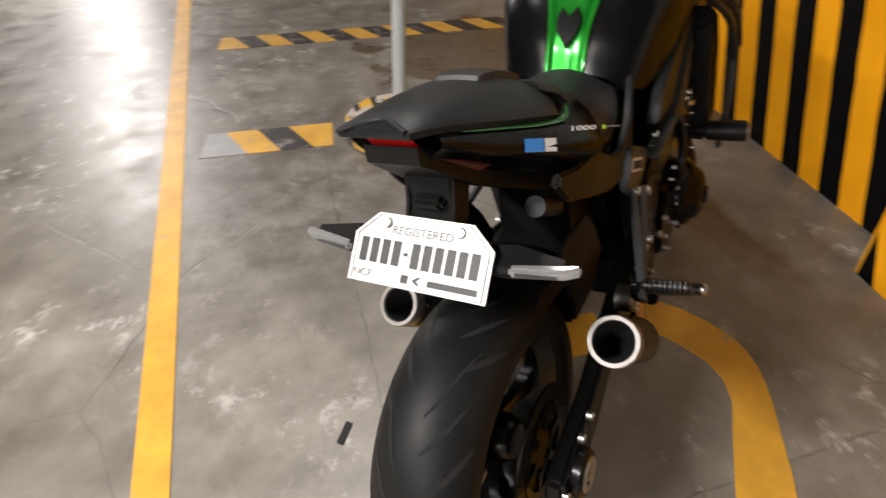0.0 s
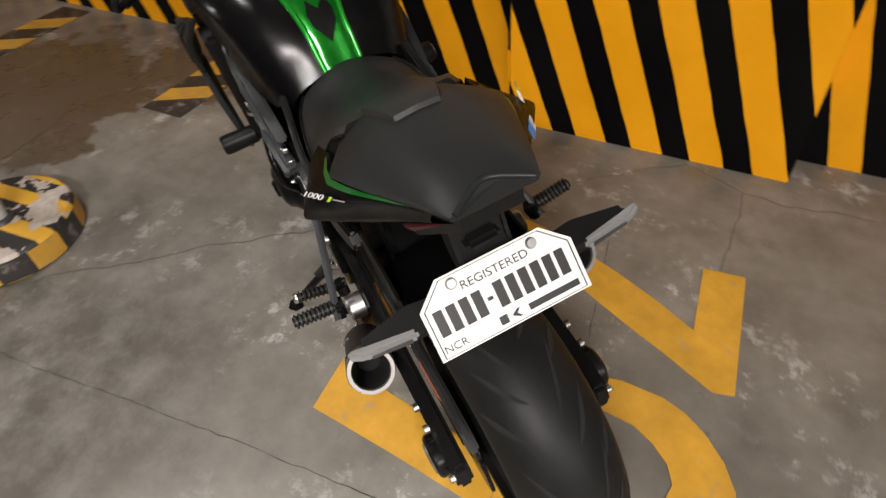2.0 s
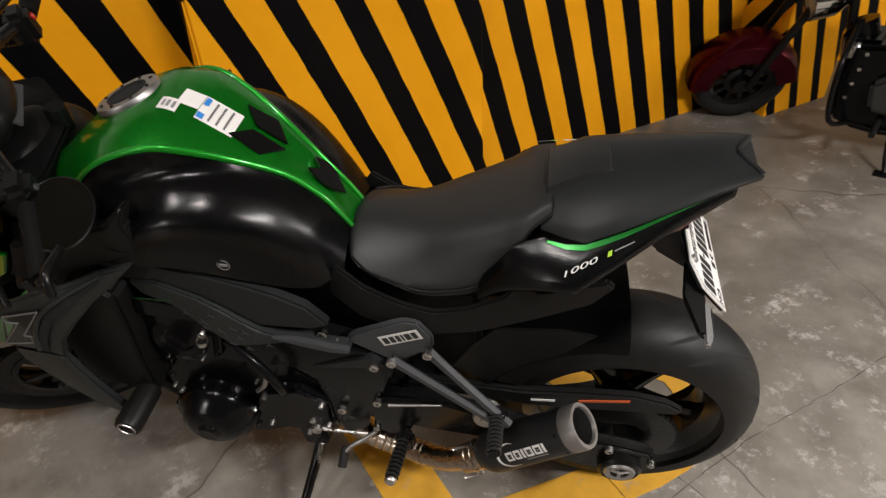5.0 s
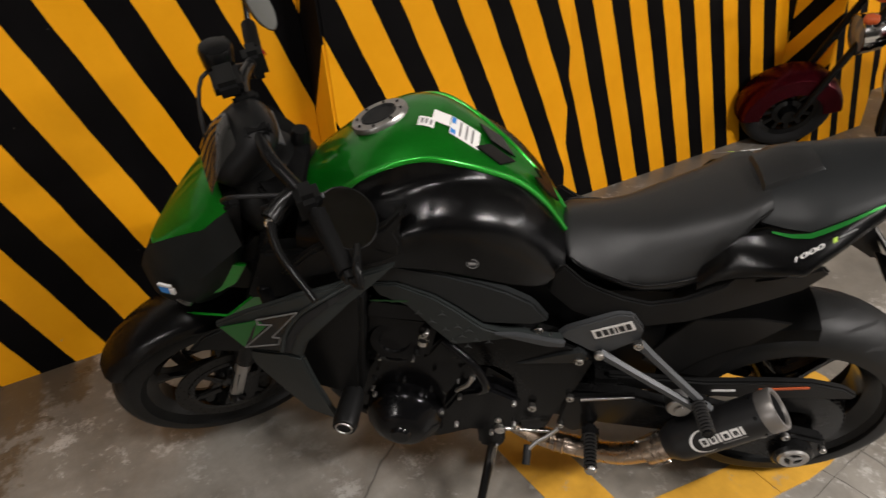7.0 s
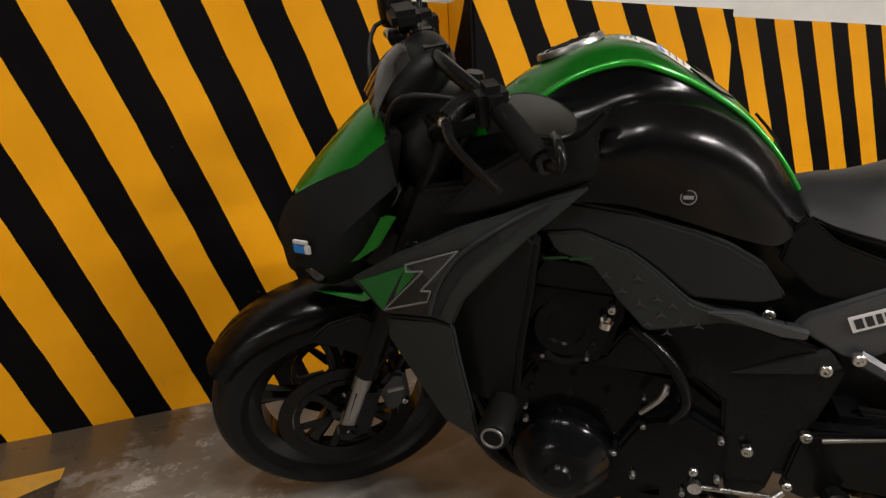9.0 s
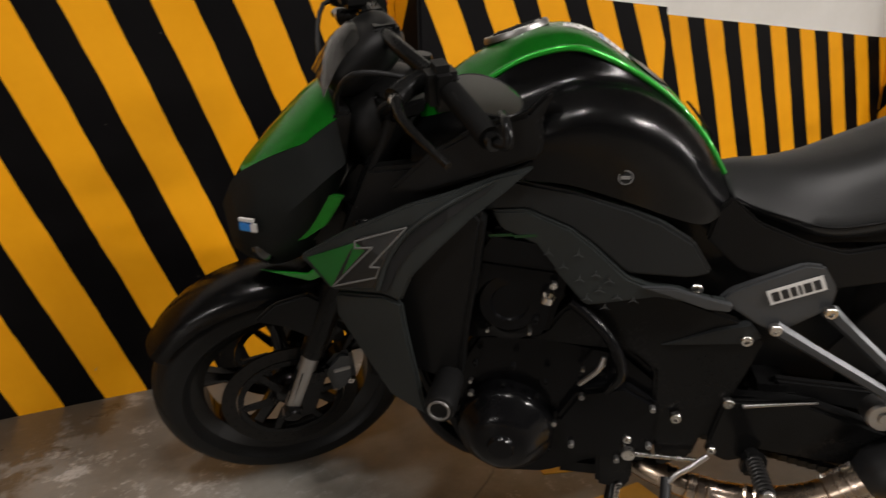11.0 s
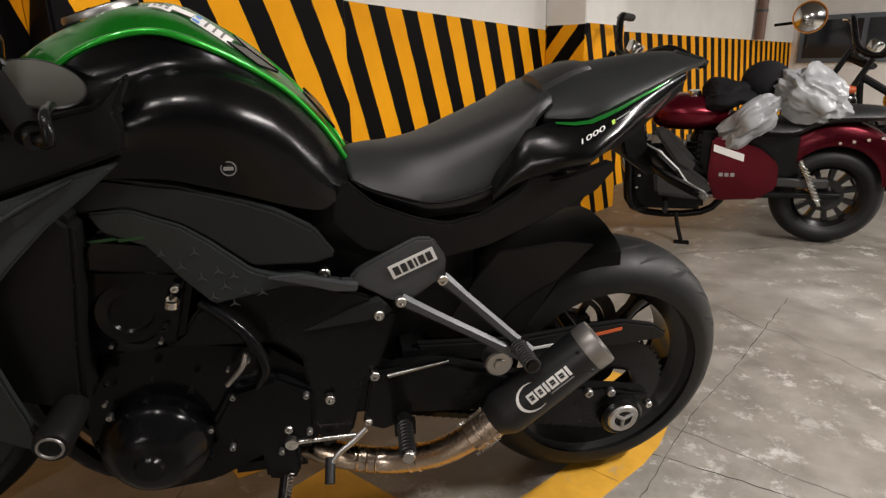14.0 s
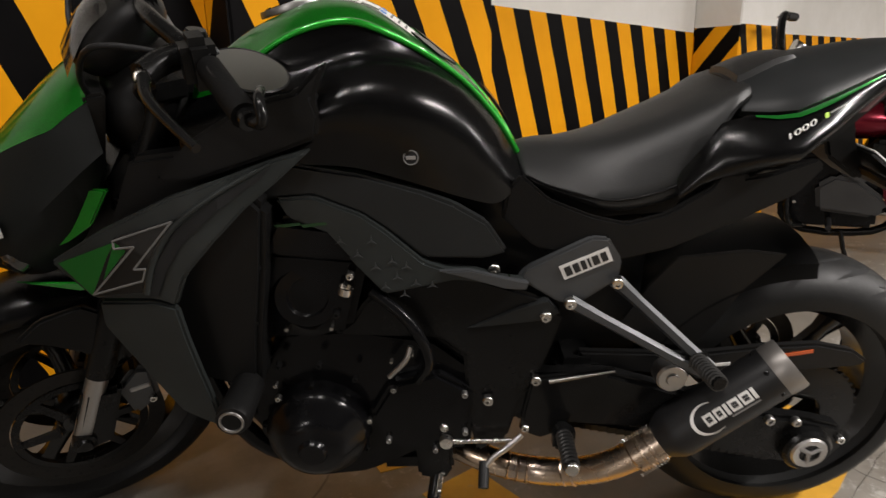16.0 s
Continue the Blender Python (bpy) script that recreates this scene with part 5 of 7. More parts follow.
# bracket with a white plain mark
HB = [(-0.520, 0.645), (-0.505, 0.664), (-0.402, 0.716), (-0.374, 0.714), (-0.350, 0.676), (-0.352, 0.640), (-0.42, 0.590), (-0.452, 0.600)]
for o in both("hanger_plate", lambda: panel(HB, -0.172, 0.018, 0.004), M_GREYBAR, bike, "grey metal hanger plate", 40):
    s = -1 if sum(v.co.y for v in o.data.vertices) < 0 else 1
    m = frame_of((-0.410, s * 0.174, 0.672), (-s * 0.92, 0, -s * 0.40), (-0.4, 0, 0.92))
    part("sticker", flat(m, rect(-0.042, 0.042, -0.0135, 0.0135)), M_WHITE_INK, o, "white sticker with a black plain mark", None)
    x = -0.036
    for w in (0.011, 0.010, 0.008, 0.004, 0.011, 0.010):
        part("sticker_bar", flat(m @ pose(0, 0, 0.0008), rect(x, x + w, -0.009, 0.008)), M_INK, o, "", None)
        x += w + 0.0036
    for a, b2 in (((-0.433, 0.604), (-0.215, 0.492)), ((-0.359, 0.641), (-0.205, 0.503))):
        q0, q1 = V(a[0], s * 0.178, a[1]), V(b2[0], s * 0.232, b2[1])
        d = (q1 - q0).normalized()
        u = V(0, s, 0)
        side = d.cross(u).normalized()
        sec = lambda q, w: [q + side * w, q + side * w * 0.5 + u * 0.008, q - side * w * 0.5 + u * 0.008, q - side * w, q - side * w * 0.7 - u * 0.006, q + side * w * 0.7 - u * 0.006]
        b = bmesh.new()
        add_skin(b, [sec(q0, 0.013), sec(q0 + (q1 - q0) * 0.25, 0.0105), sec(q0 + (q1 - q0) * 0.8, 0.0105), sec(q1, 0.012)], True, True)
        part("hanger_strut", b, M_GREYBAR, o, "grey cast strut", 40)
    bolt(-0.433, s * 0.186, 0.604, 0.010, o, axis=(0, s, 0))
    bolt(-0.359, s * 0.186, 0.641, 0.010, o, axis=(0, s, 0))
    # folded passenger peg with ridges
    p0, p1 = V(-0.228, s * 0.212, 0.515), V(-0.226, s * 0.312, 0.530)
    peg = part("passenger_peg", tube([p0, p1], (0.014, 0.010), 10, 1, False), M_FRAME, bike, "ribbed passenger foot peg", 60)
    part("peg_joint", box(-0.246, -0.206, s * 0.222 - 0.012, s * 0.222 + 0.012, 0.490, 0.530, bevel=0.006, seg=2), M_FRAME, peg, "", 40)
    for k in range(9):
        part("peg_rib", lathe([(0.0125, -0.0028), (0.0150, -0.0015), (0.0150, 0.0015), (0.0125, 0.0028)], p0.lerp(p1, 0.24 + 0.087 * k), p1 - p0, 10), M_PEG, peg, "", 40)
for s in (-1, 1):
    for x, y, z, r in ((-0.560, 0.178, 0.668, 0.010), (-0.472, 0.182, 0.578, 0.010), (-0.484, 0.186, 0.450, 0.0095), (-0.568, 0.190, 0.411, 0.010), (-0.648, 0.190, 0.352, 0.008), (-0.535, 0.176, 0.648, 0.006)):
        bolt(x, s * y, z, r, axis=(0, s, 0))
    # rider peg on its bracket
    RB = [(-0.51, 0.335), (-0.49, 0.45), (-0.455, 0.455), (-0.34, 0.468), (-0.40, 0.40), (-0.43, 0.33), (-0.47, 0.315)]
    b = panel(RB, s * 0.185, -s * 0.014, 0.004)
    br = part("peg_bracket", b, M_FRAME, bike, "black foot peg bracket", 40)
    part("bracket_edge", tube([V(-0.46, s * 0.187, 0.446), V(-0.345, s * 0.187, 0.466)], (0.004, 0.002), 6), M_ALLOY, br, "", 60)
    p0, p1 = V(-0.432, s * 0.190, 0.345), V(-0.440, s * 0.312, 0.366)
    peg = part("rider_peg", tube([p0, p1], (0.014, 0.010), 10, 1, False), M_FRAME, bike, "ribbed rider foot peg", 60)
    part("peg_joint", box(-0.452, -0.412, s * 0.205 - 0.014, s * 0.205 + 0.014, 0.315, 0.358, bevel=0.006, seg=2), M_FRAME, peg, "", 40)
    part("peg_tip", lathe([(0.0, 0.006), (0.010, 0.006), (0.013, 0.002), (0.013, -0.004)], p1, p1 - p0, 14), M_STEEL, peg, "bright peg tip", 40)
    for k in range(9):
        part("peg_rib", lathe([(0.0125, -0.003), (0.0152, -0.0016), (0.0152, 0.0016), (0.0125, 0.003)], p0.lerp(p1, 0.24 + 0.085 * k), p1 - p0, 10), M_PEG, peg, "", 40)
    bolt(-0.500, s * 0.188, 0.345, 0.008, axis=(0, s, 0))
# gear lever and rod on the left
part("gear_rod", tube([V(-0.640, -0.192, 0.319), V(-0.525, -0.192, 0.319)], 0.0045, 8), M_STEEL, bike, "bright gear rod", 60)
part("gear_lever", tube([V(-0.505, -0.190, 0.330), V(-0.535, -0.205, 0.312), V(-0.560, -0.215, 0.300), V(-0.576, -0.226, 0.285)], 0.0055, 8), M_ALLOY, bike, "gear lever", 60)
part("lever_rubber", tube([V(-0.576, -0.214, 0.290), V(-0.580, -0.252, 0.264)], 0.010, 10), M_RUBBER, bike, "black lever rubber", 60)
part("gear_joint", lathe([(0.0, 0.012), (0.012, 0.010), (0.013, -0.008), (0.0, -0.010)], (-0.645, -0.192, 0.322), (0, -1, 0), 16), M_STEEL, bike, "bright lever joint", 40)
part("brake_pedal", tube([V(-0.47, 0.2, 0.33), V(-0.53, 0.22, 0.27), V(-0.60, 0.24, 0.25)], 0.007, 8), M_ALLOY, bike, "rear brake pedal", 60)
# side stand, down
part("stand_bracket", prism([V(-0.700, -0.185, 0.225), V(-0.650, -0.185, 0.212), V(-0.632, -0.185, 0.245), V(-0.636, -0.185, 0.330), V(-0.662, -0.185, 0.345), V(-0.702, -0.185, 0.305)], (0, 0.065, 0), 0.007), M_FRAME, bike, "black stand bracket", 40)
stand = part("side_stand", tube([V(-0.66, -0.165, 0.240), V(-0.672, -0.200, 0.190), V(-0.690, -0.280, 0.130), V(-0.708, -0.352, 0.070)], (0.014, 0.010), 12), M_FRAME, bike, "black side stand, lowered", 60)
part("stand_foot", prism([V(-0.728, -0.340, 0.0551), V(-0.690, -0.340, 0.0551), V(-0.684, -0.366, 0.0593), V(-0.704, -0.384, 0.0622), V(-0.732, -0.370, 0.0599)], (0, 0.002, 0.010), 0.003), M_FRAME, stand)
part("stand_spring", tube([V(-0.655 - 0.02 * i / 60 + 0.006 * math.cos(i * 1.5), -0.188 - 0.045 * i / 60, 0.235 - 0.085 * i / 60 + 0.006 * math.sin(i * 1.5)) for i in range(61)], 0.0014, 5, 1, False), M_STEEL, stand, "bright stand spring", 60)

# ------------------------------------------------ engine
ENG = [(-1.00, 0.33), (-0.965, 0.25), (-0.90, 0.205), (-0.80, 0.215), (-0.70, 0.265), (-0.60, 0.27), (-0.58, 0.46), (-0.66, 0.53), (-0.80, 0.555), (-0.93, 0.55), (-0.99, 0.45)]
eng = part("engine_block", panel(ENG, -0.165, 0.33, 0.012), M_ENGINE, bike, "black painted engine block with small bright bolts", 40)
part("cylinder_block", prism([V(-1.0, -0.19, 0.54), V(-0.80, -0.19, 0.56), V(-0.76, -0.19, 0.70), V(-0.94, -0.19, 0.72)], (0, 0.38, 0), 0.012), M_ENGINE, eng, "black cylinders", 40)
part("head_cover", prism([V(-0.945, -0.20, 0.705), V(-0.77, -0.20, 0.69), V(-0.775, -0.20, 0.755), V(-0.90, -0.20, 0.775)], (0, 0.40, 0), 0.014), M_ENGINE, eng, "black head cover", 40)
for s in (-1, 1):
    part("case_cover", lathe([(0.0, 0.072), (0.045, 0.070), (0.064, 0.060), (0.074, 0.044), (0.086, 0.036), (0.094, 0.018), (0.094, -0.03)], (-0.878, s * 0.175, 0.352), (0, s, 0), 40), M_ENGINE, eng, "round black crankcase cover", 35)
    part("cover_boss", lathe([(0.0, 0.080), (0.022, 0.080), (0.026, 0.074), (0.028, 0.066)], (-0.878, s * 0.175, 0.352), (0, s, 0), 24), M_ENGINE, eng)
    for k in range(9):
        a = 2 * math.pi * k / 9 + 0.2
        bolt(-0.878 + math.cos(a) * 0.097, s * 0.188, 0.352 + math.sin(a) * 0.097, 0.0055, eng, axis=(0, s, 0), mat=M_STEEL if k % 3 == 0 else M_FRAME)
    part("sprocket_cover", panel([(-0.76, 0.31), (-0.66, 0.29), (-0.60, 0.33), (-0.595, 0.43), (-0.66, 0.47), (-0.74, 0.45), (-0.78, 0.38)], s * 0.190, -s * 0.03, 0.008), M_ENGINE, eng, "black sprocket cover", 40)
    for x, z in ((-0.75, 0.33), (-0.665, 0.305), (-0.61, 0.345), (-0.61, 0.43), (-0.735, 0.445), (-0.80, 0.47), (-0.86, 0.50), (-0.93, 0.50), (-0.955, 0.60), (-0.82, 0.60)):
        bolt(x, s * 0.196, z, 0.0055, eng, axis=(0, s, 0), mat=M_ALLOY if x > -0.8 else M_FRAME)
    part("clutch_arm", tube([V(-0.74, s * 0.20, 0.475), V(-0.71, s * 0.21, 0.515), V(-0.70, s * 0.205, 0.54)], 0.005, 8), M_ALLOY, eng, "", 60)
    part("hose", tube([V(-0.69, s * 0.19, 0.46), V(-0.67, s * 0.215, 0.52), V(-0.70, s * 0.21, 0.59), V(-0.76, s * 0.19, 0.64)], 0.010, 10), M_ENGINE, eng, "black rubber hose", 60)
    part("hose", tube([V(-0.96, s * 0.17, 0.50), V(-1.0, s * 0.20, 0.58), V(-0.985, s * 0.20, 0.68), V(-0.93, s * 0.17, 0.74)], 0.015, 10), M_ENGINE, eng, "black rubber hose", 60)
    part("clip", lathe([(0.011, -0.006), (0.0125, -0.006), (0.0125, 0.006), (0.011, 0.006)], (-0.800, s * 0.205, 0.650), (0.3, 0, 1), 14), M_STEEL, eng, "bright hose clip", 40)
    bolt(-0.790, s * 0.205, 0.676, 0.007, eng, axis=(0, s, 0))
    part("head_end_cover", lathe([(0.0, 0.020), (0.030, 0.019), (0.034, 0.024), (0.052, 0.023), (0.058, 0.016), (0.076, 0.012), (0.082, 0.0), (0.082, -0.04)], (-0.868, s * 0.170, 0.628), (0.1, s, 0.1), 36), M_ENGINE, eng, "rounded black end cover", 40)
    # crash bobbin
    bob = part("crash_bobbin", lathe([(0.016, -0.15), (0.020, -0.10), (0.026, -0.095), (0.028, -0.01), (0.025, 0.0), (0.018, 0.002), (0.0, -0.004)], (-0.972 if s < 0 else -0.953, s * 0.324 if s < 0 else 0.330, 0.490 if s < 0 else 0.508), (0, s, 0.02), 28), M_PLASTIC, bike, "black crash bobbin with an alloy end", 40)
    part("bobbin_end", lathe([(0.0155, 0.001), (0.0162, 0.0036), (0.0192, 0.0036), (0.020, 0.001)], (-0.972 if s < 0 else -0.953, s * 0.324 if s < 0 else 0.330, 0.490 if s < 0 else 0.508), (0, s, 0.02), 28), M_ALLOY, bob, "alloy end ring", 40)
# exhaust headers down to the collector
for y in (-0.13, -0.045, 0.045, 0.13):
    part("header_pipe", tube([V(-0.97, y, 0.64), V(-1.06, y, 0.60), V(-1.09, y * 0.95, 0.45), V(-1.03, y * 0.8, 0.26), V(-0.90, y * 0.6, 0.18), V(-0.64, y * 0.5, 0.19)], 0.019, 12), M_ENGINE, eng, "dark header pipe", 60)
part("collector", box(-0.80, -0.60, -0.11, 0.11, 0.15, 0.235, bevel=0.03, seg=3), M_ENGINE, bike, "dark exhaust collector box", 50)

# ------------------------------------------------ radiator and its shrouds
rad = part("radiator", box(-1.145, -1.105, -0.19, 0.19, 0.44, 0.78, bevel=0.008), M_ENGINE, bike, "black radiator", 40)
for k in range(22):
    part("radiator_fin", box(-1.149, -1.144, -0.175, 0.175, 0.455 + 0.0145 * k, 0.459 + 0.0145 * k), M_FRAME, rad)
SH_A = [(-1.216, 0.737), (-1.127, 0.787), (-1.02, 0.835), (-0.877, 0.878), (-0.822, 0.888), (-0.868, 0.85), (-0.916, 0.815), (-0.966, 0.768), (-1.015, 0.717), (-1.036, 0.671), (-1.064, 0.683), (-1.162, 0.680)]
SH_B = [(-1.154, 0.675), (-1.065, 0.679), (-1.036, 0.667), (-1.031, 0.608), (-1.02, 0.51), (-1.013, 0.422), (-1.075, 0.465), (-1.122, 0.563), (-1.158, 0.633)]


def shroud_bow(x, z):
    return -0.02 * math.sin(max(0, min(1, (z - 0.42) / 0.47)) * math.pi) + max(0.0, -x - 1.06) * 0.12 + max(0.0, x + 0.95) * 0.25


for s in (-1, 1):
    b = panel(SH_A, -0.262, 0.016, 0.004, shroud_bow)
    if s > 0:
        b = mirrored(b)
    sh = part("radiator_shroud", b, M_GREY, bike, "dark grey radiator shroud with a faint Z outline", 40)
    b = panel(SH_B, -0.262, 0.016, 0.004, shroud_bow)
    if s > 0:
        b = mirrored(b)
    part("shroud_lower", b, M_GREY, sh, "", 40)
    yy = lambda x, z: s * (0.2655 - shroud_bow(x, z))
    gp = [(-1.198, 0.739), (-1.104, 0.774), (-1.09, 0.761), (-1.158, 0.69)]
    part("green_patch", prism([V(x, yy(x, z), z) for x, z in gp], (0, s * 0.002, 0)), M_GREEN_DARK, sh, "dark green patch", None)
    dk = [(-1.103, 0.781), (-1.012, 0.807), (-1.055, 0.747), (-1.079, 0.697), (-1.158, 0.688)]
    part("dark_patch", prism([V(x, yy(x, z), z) for x, z in dk], (0, s * 0.0022, 0)), M_MATT, sh, "", None)
    zed = [(-1.106, 0.776), (-1.016, 0.804), (-1.083, 0.734), (-1.065, 0.735), (-1.073, 0.716), (-1.155, 0.691), (-1.076, 0.768), (-1.106, 0.764), (-1.106, 0.776)]
    zb = bmesh.new()
    for (x0, z0), (x1, z1) in zip(zed, zed[1:]):
        add_tube(zb, [V(x0, yy(x0, z0) + s * 0.003, z0), V(x1, yy(x1, z1) + s * 0.003, z1)], 0.0017, 5, 1, False)
    part("outline_mark", zb, M_FAINT_INK, sh, "faint grey angular outline", None)
    slot = [(-0.875, 0.87), (-0.95, 0.834), (-1.011, 0.792), (-1.049, 0.742), (-1.069, 0.691), (-1.057, 0.69), (-1.036, 0.732), (-1.008, 0.77), (-0.951, 0.818), (-0.894, 0.853)]
    sb = bmesh.new()
    half = len(slot) // 2
    add_skin(sb, [[V(x, yy(x, z) + s * 0.0006, z) for x, z in (slot[k], slot[-1 - k])] for k in range(half)])
    part("shroud_slot", sb, M_DARK, sh, "dark slot in the shroud", None)
    part("shroud_rib", tube([V(x - 0.004, yy(x, z) - s * 0.001, z + 0.004) for x, z in slot[:half]], (0.003, 0.006), 8), M_GREY, sh, "", 60)
    # dark arm between shroud and tank
    AR = [(-1.06, 0.845), (-0.99, 0.905), (-0.906, 0.951), (-0.838, 0.966), (-0.803, 0.999), (-0.792, 1.003), (-0.815, 0.955), (-0.808, 0.930), (-0.815, 0.90), (-0.90, 0.872), (-1.0, 0.842)]
    b = panel(AR, -0.212, 0.03, 0.006, lambda x, z: -0.014 + max(0.0, x + 0.84) * 0.25)
    part("intake_cover", mirrored(b) if s > 0 else b, M_PLASTIC, bike, "matt black intake cover beside the tank", 40)

INNER = [(-1.175, 0.735), (-1.140, 0.800), (-1.105, 0.868), (-1.00, 0.880), (-0.90, 0.850), (-0.96, 0.790), (-1.10, 0.740)]
both("inner_fairing", lambda: panel(INNER, -0.185, 0.05, 0.008), M_PLASTIC, bike, "matt black panel behind the shroud", 40)
DUCT = [(-1.10, 0.52), (-1.085, 0.70), (-1.02, 0.80), (-0.93, 0.838), (-0.90, 0.80), (-0.915, 0.70), (-0.935, 0.60), (-0.955, 0.47)]
both("radiator_duct", lambda: panel(DUCT, -0.232, 0.075, 0.010), M_PLASTIC, bike, "black duct behind the radiator shroud", 40)
for s in (-1, 1):
    fin = [(-1.346, 0.690), (-1.310, 0.698), (-1.253, 0.722), (-1.205, 0.752), (-1.162, 0.812), (-1.196, 0.815), (-1.232, 0.795), (-1.264, 0.766), (-1.294, 0.730)]
    part("lower_cowl_fin", prism([V(x, s * (0.128 + (x + 1.346) * 0.12), z) for x, z in fin], (0, s * 0.012, 0), 0.003), M_GREEN, bike, "green fin below the headlight cowl", 40)
part("lower_cowl", prism([V(-1.330, -0.118, 0.695), V(-1.245, -0.118, 0.735), V(-1.190, -0.118, 0.810), V(-1.150, -0.118, 0.870), V(-1.080, -0.118, 0.860), V(-1.110, -0.118, 0.740), V(-1.200, -0.118, 0.690)], (0, 0.236, 0), 0.012), M_PLASTIC, bike, "black plastic behind the headlight cowl", 40)
cb2 = bmesh.new()
bmesh.ops.create_uvsphere(cb2, u_segments=20, v_segments=14, radius=1.0)
for v in cb2.verts:
    v.co = V(-1.115 + v.co.x * 0.098, v.co.y * 0.135, 0.915 + v.co.z * 0.105)
part("headstock_cover", cb2, M_PLASTIC, bike, "black cover round the headstock", 60)
for k, (x, y, z) in enumerate(((-1.16, -0.085, 0.955), (-1.13, -0.10, 0.905), (-1.08, -0.105, 0.93))):
    bolt(x, y, z, 0.009 - 0.002 * k, axis=(-0.3, -1, 0.3))

# ------------------------------------------------ steered front end
for s in (-1, 1):
    at = lambda z: FOOT + RAKE * (z / RAKE.z) + V(0.0, 0, 0)
    off = V(-1.43, 0, 0.30) - (FOOT + RAKE * ((V(-1.43, 0, 0.30) - FOOT).dot(RAKE)))
    leg = lambda k: FOOT + RAKE * k + off + V(0, s * 0.105, 0)
    k0 = (V(-1.43, 0, 0.30) - FOOT).dot(RAKE)
    lower = part("fork_slider", tube([leg(k0 - 0.02), leg(k0 + 0.30)], 0.0205, 18, 1, False), M_ALLOY, bike, "bright fork inner tube", 60, STEER)
    part("fork_tube", tube([leg(k0 + 0.17), leg(k0 + 0.76)], 0.0275, 20, 1, False), M_FRAME, bike, "black fork outer tube", 60, STEER)
    part("fork_foot", prism([leg(k0) + V(-0.035, -0.018, -0.035), leg(k0) + V(0.045, -0.018, -0.03), leg(k0 + 0.12) + V(0.05, -0.018, 0.0), leg(k0 + 0.14) + V(-0.025, -0.018, 0.0)], (0, 0.036, 0), 0.01), M_FRAME, lower, "black fork foot", 40)
    # radial caliper behind the leg
    cal = part("brake_caliper", prism([V(-1.33, s * 0.058, 0.30), V(-1.275, s * 0.058, 0.335), V(-1.275, s * 0.058, 0.425), V(-1.305, s * 0.058, 0.435), V(-1.345, s * 0.058, 0.395)], (0, s * 0.05, 0), 0.010), M_GREYBAR, bike, "grey radial brake caliper", 40, STEER)
    part("caliper_band", box(-1.325, -1.285, s * 0.083 - 0.0275, s * 0.083 + 0.0275, 0.375, 0.388, bevel=0.003), M_ALLOY, cal)
    bolt(-1.29, s * 0.112, 0.345, 0.008, cal, axis=(0, s, 0))
    part("brake_hose", tube([V(-1.29, s * 0.09, 0.43), V(-1.24, s * 0.13, 0.55), V(-1.22, s * 0.12, 0.70), V(-1.18, s * 0.08, 0.86)], 0.006, 8), M_RUBBER, bike, "black brake hose", 60, STEER)
    # fork guards of the mudguard
    GD = [(-1.455, 0.585), (-1.41, 0.615), (-1.34, 0.622), (-1.285, 0.57), (-1.305, 0.49), (-1.335, 0.45), (-1.365, 0.52), (-1.41, 0.56)]
    b = panel(GD, -0.095, -0.014, 0.005, lambda x, z: -0.01 * math.sin(max(0, min(1, (z - 0.42) / 0.22)) * math.pi))
    part("fender_side", mirrored(b) if s > 0 else b, M_PLASTIC, bike, "matt black fender side", 40, STEER)
    part("axle_nut", lathe([(0.0, 0.012), (0.013, 0.012), (0.015, 0.006), (0.022, 0.004), (0.022, -0.02)], (-1.43, s * 0.125, 0.30), (0, s, 0), 20), M_FRAME, bike, "front axle nut", 40, STEER)
rows = []
for i in range(15):
    a = radians(34 + 108 * i / 14)
    rr = 0.322
    wd = 0.078 * (0.62 + 0.38 * math.sin(math.pi * (i + 2) / 18))
    rows.append([V(-1.43 + math.cos(a) * rr * f, wd * y, 0.30 + math.sin(a) * rr * f) for y, f in ((-1.0, 0.90), (-0.95, 0.965), (-0.7, 1.005), (-0.3, 1.025), (0.0, 1.032), (0.3, 1.025), (0.7, 1.005), (0.95, 0.965), (1.0, 0.90))])
fb = bmesh.new()
add_skin(fb, rows)
bmesh.ops.solidify(fb, geom=fb.faces[:], thickness=0.004)
part("front_fender", fb, M_MATT, bike, "matt black front fender", 50, STEER)
for z, w in ((0.985, 0.15), (0.80, 0.15)):
    c = FOOT + RAKE * (z / RAKE.z)
    part("triple_clamp", prism([c + V(-0.06, -w, -0.012), c + V(-0.085, -0.07, -0.012), c + V(-0.085, 0.07, -0.012), c + V(-0.06, w, -0.012), c + V(0.0, w - 0.01, -0.012), c + V(0.045, 0.03, -0.012), c + V(0.045, -0.03, -0.012), c + V(0.0, -w + 0.01, -0.012)], (0.01, 0, 0.03), 0.006), M_FRAME, bike, "black triple clamp", 40, STEER)

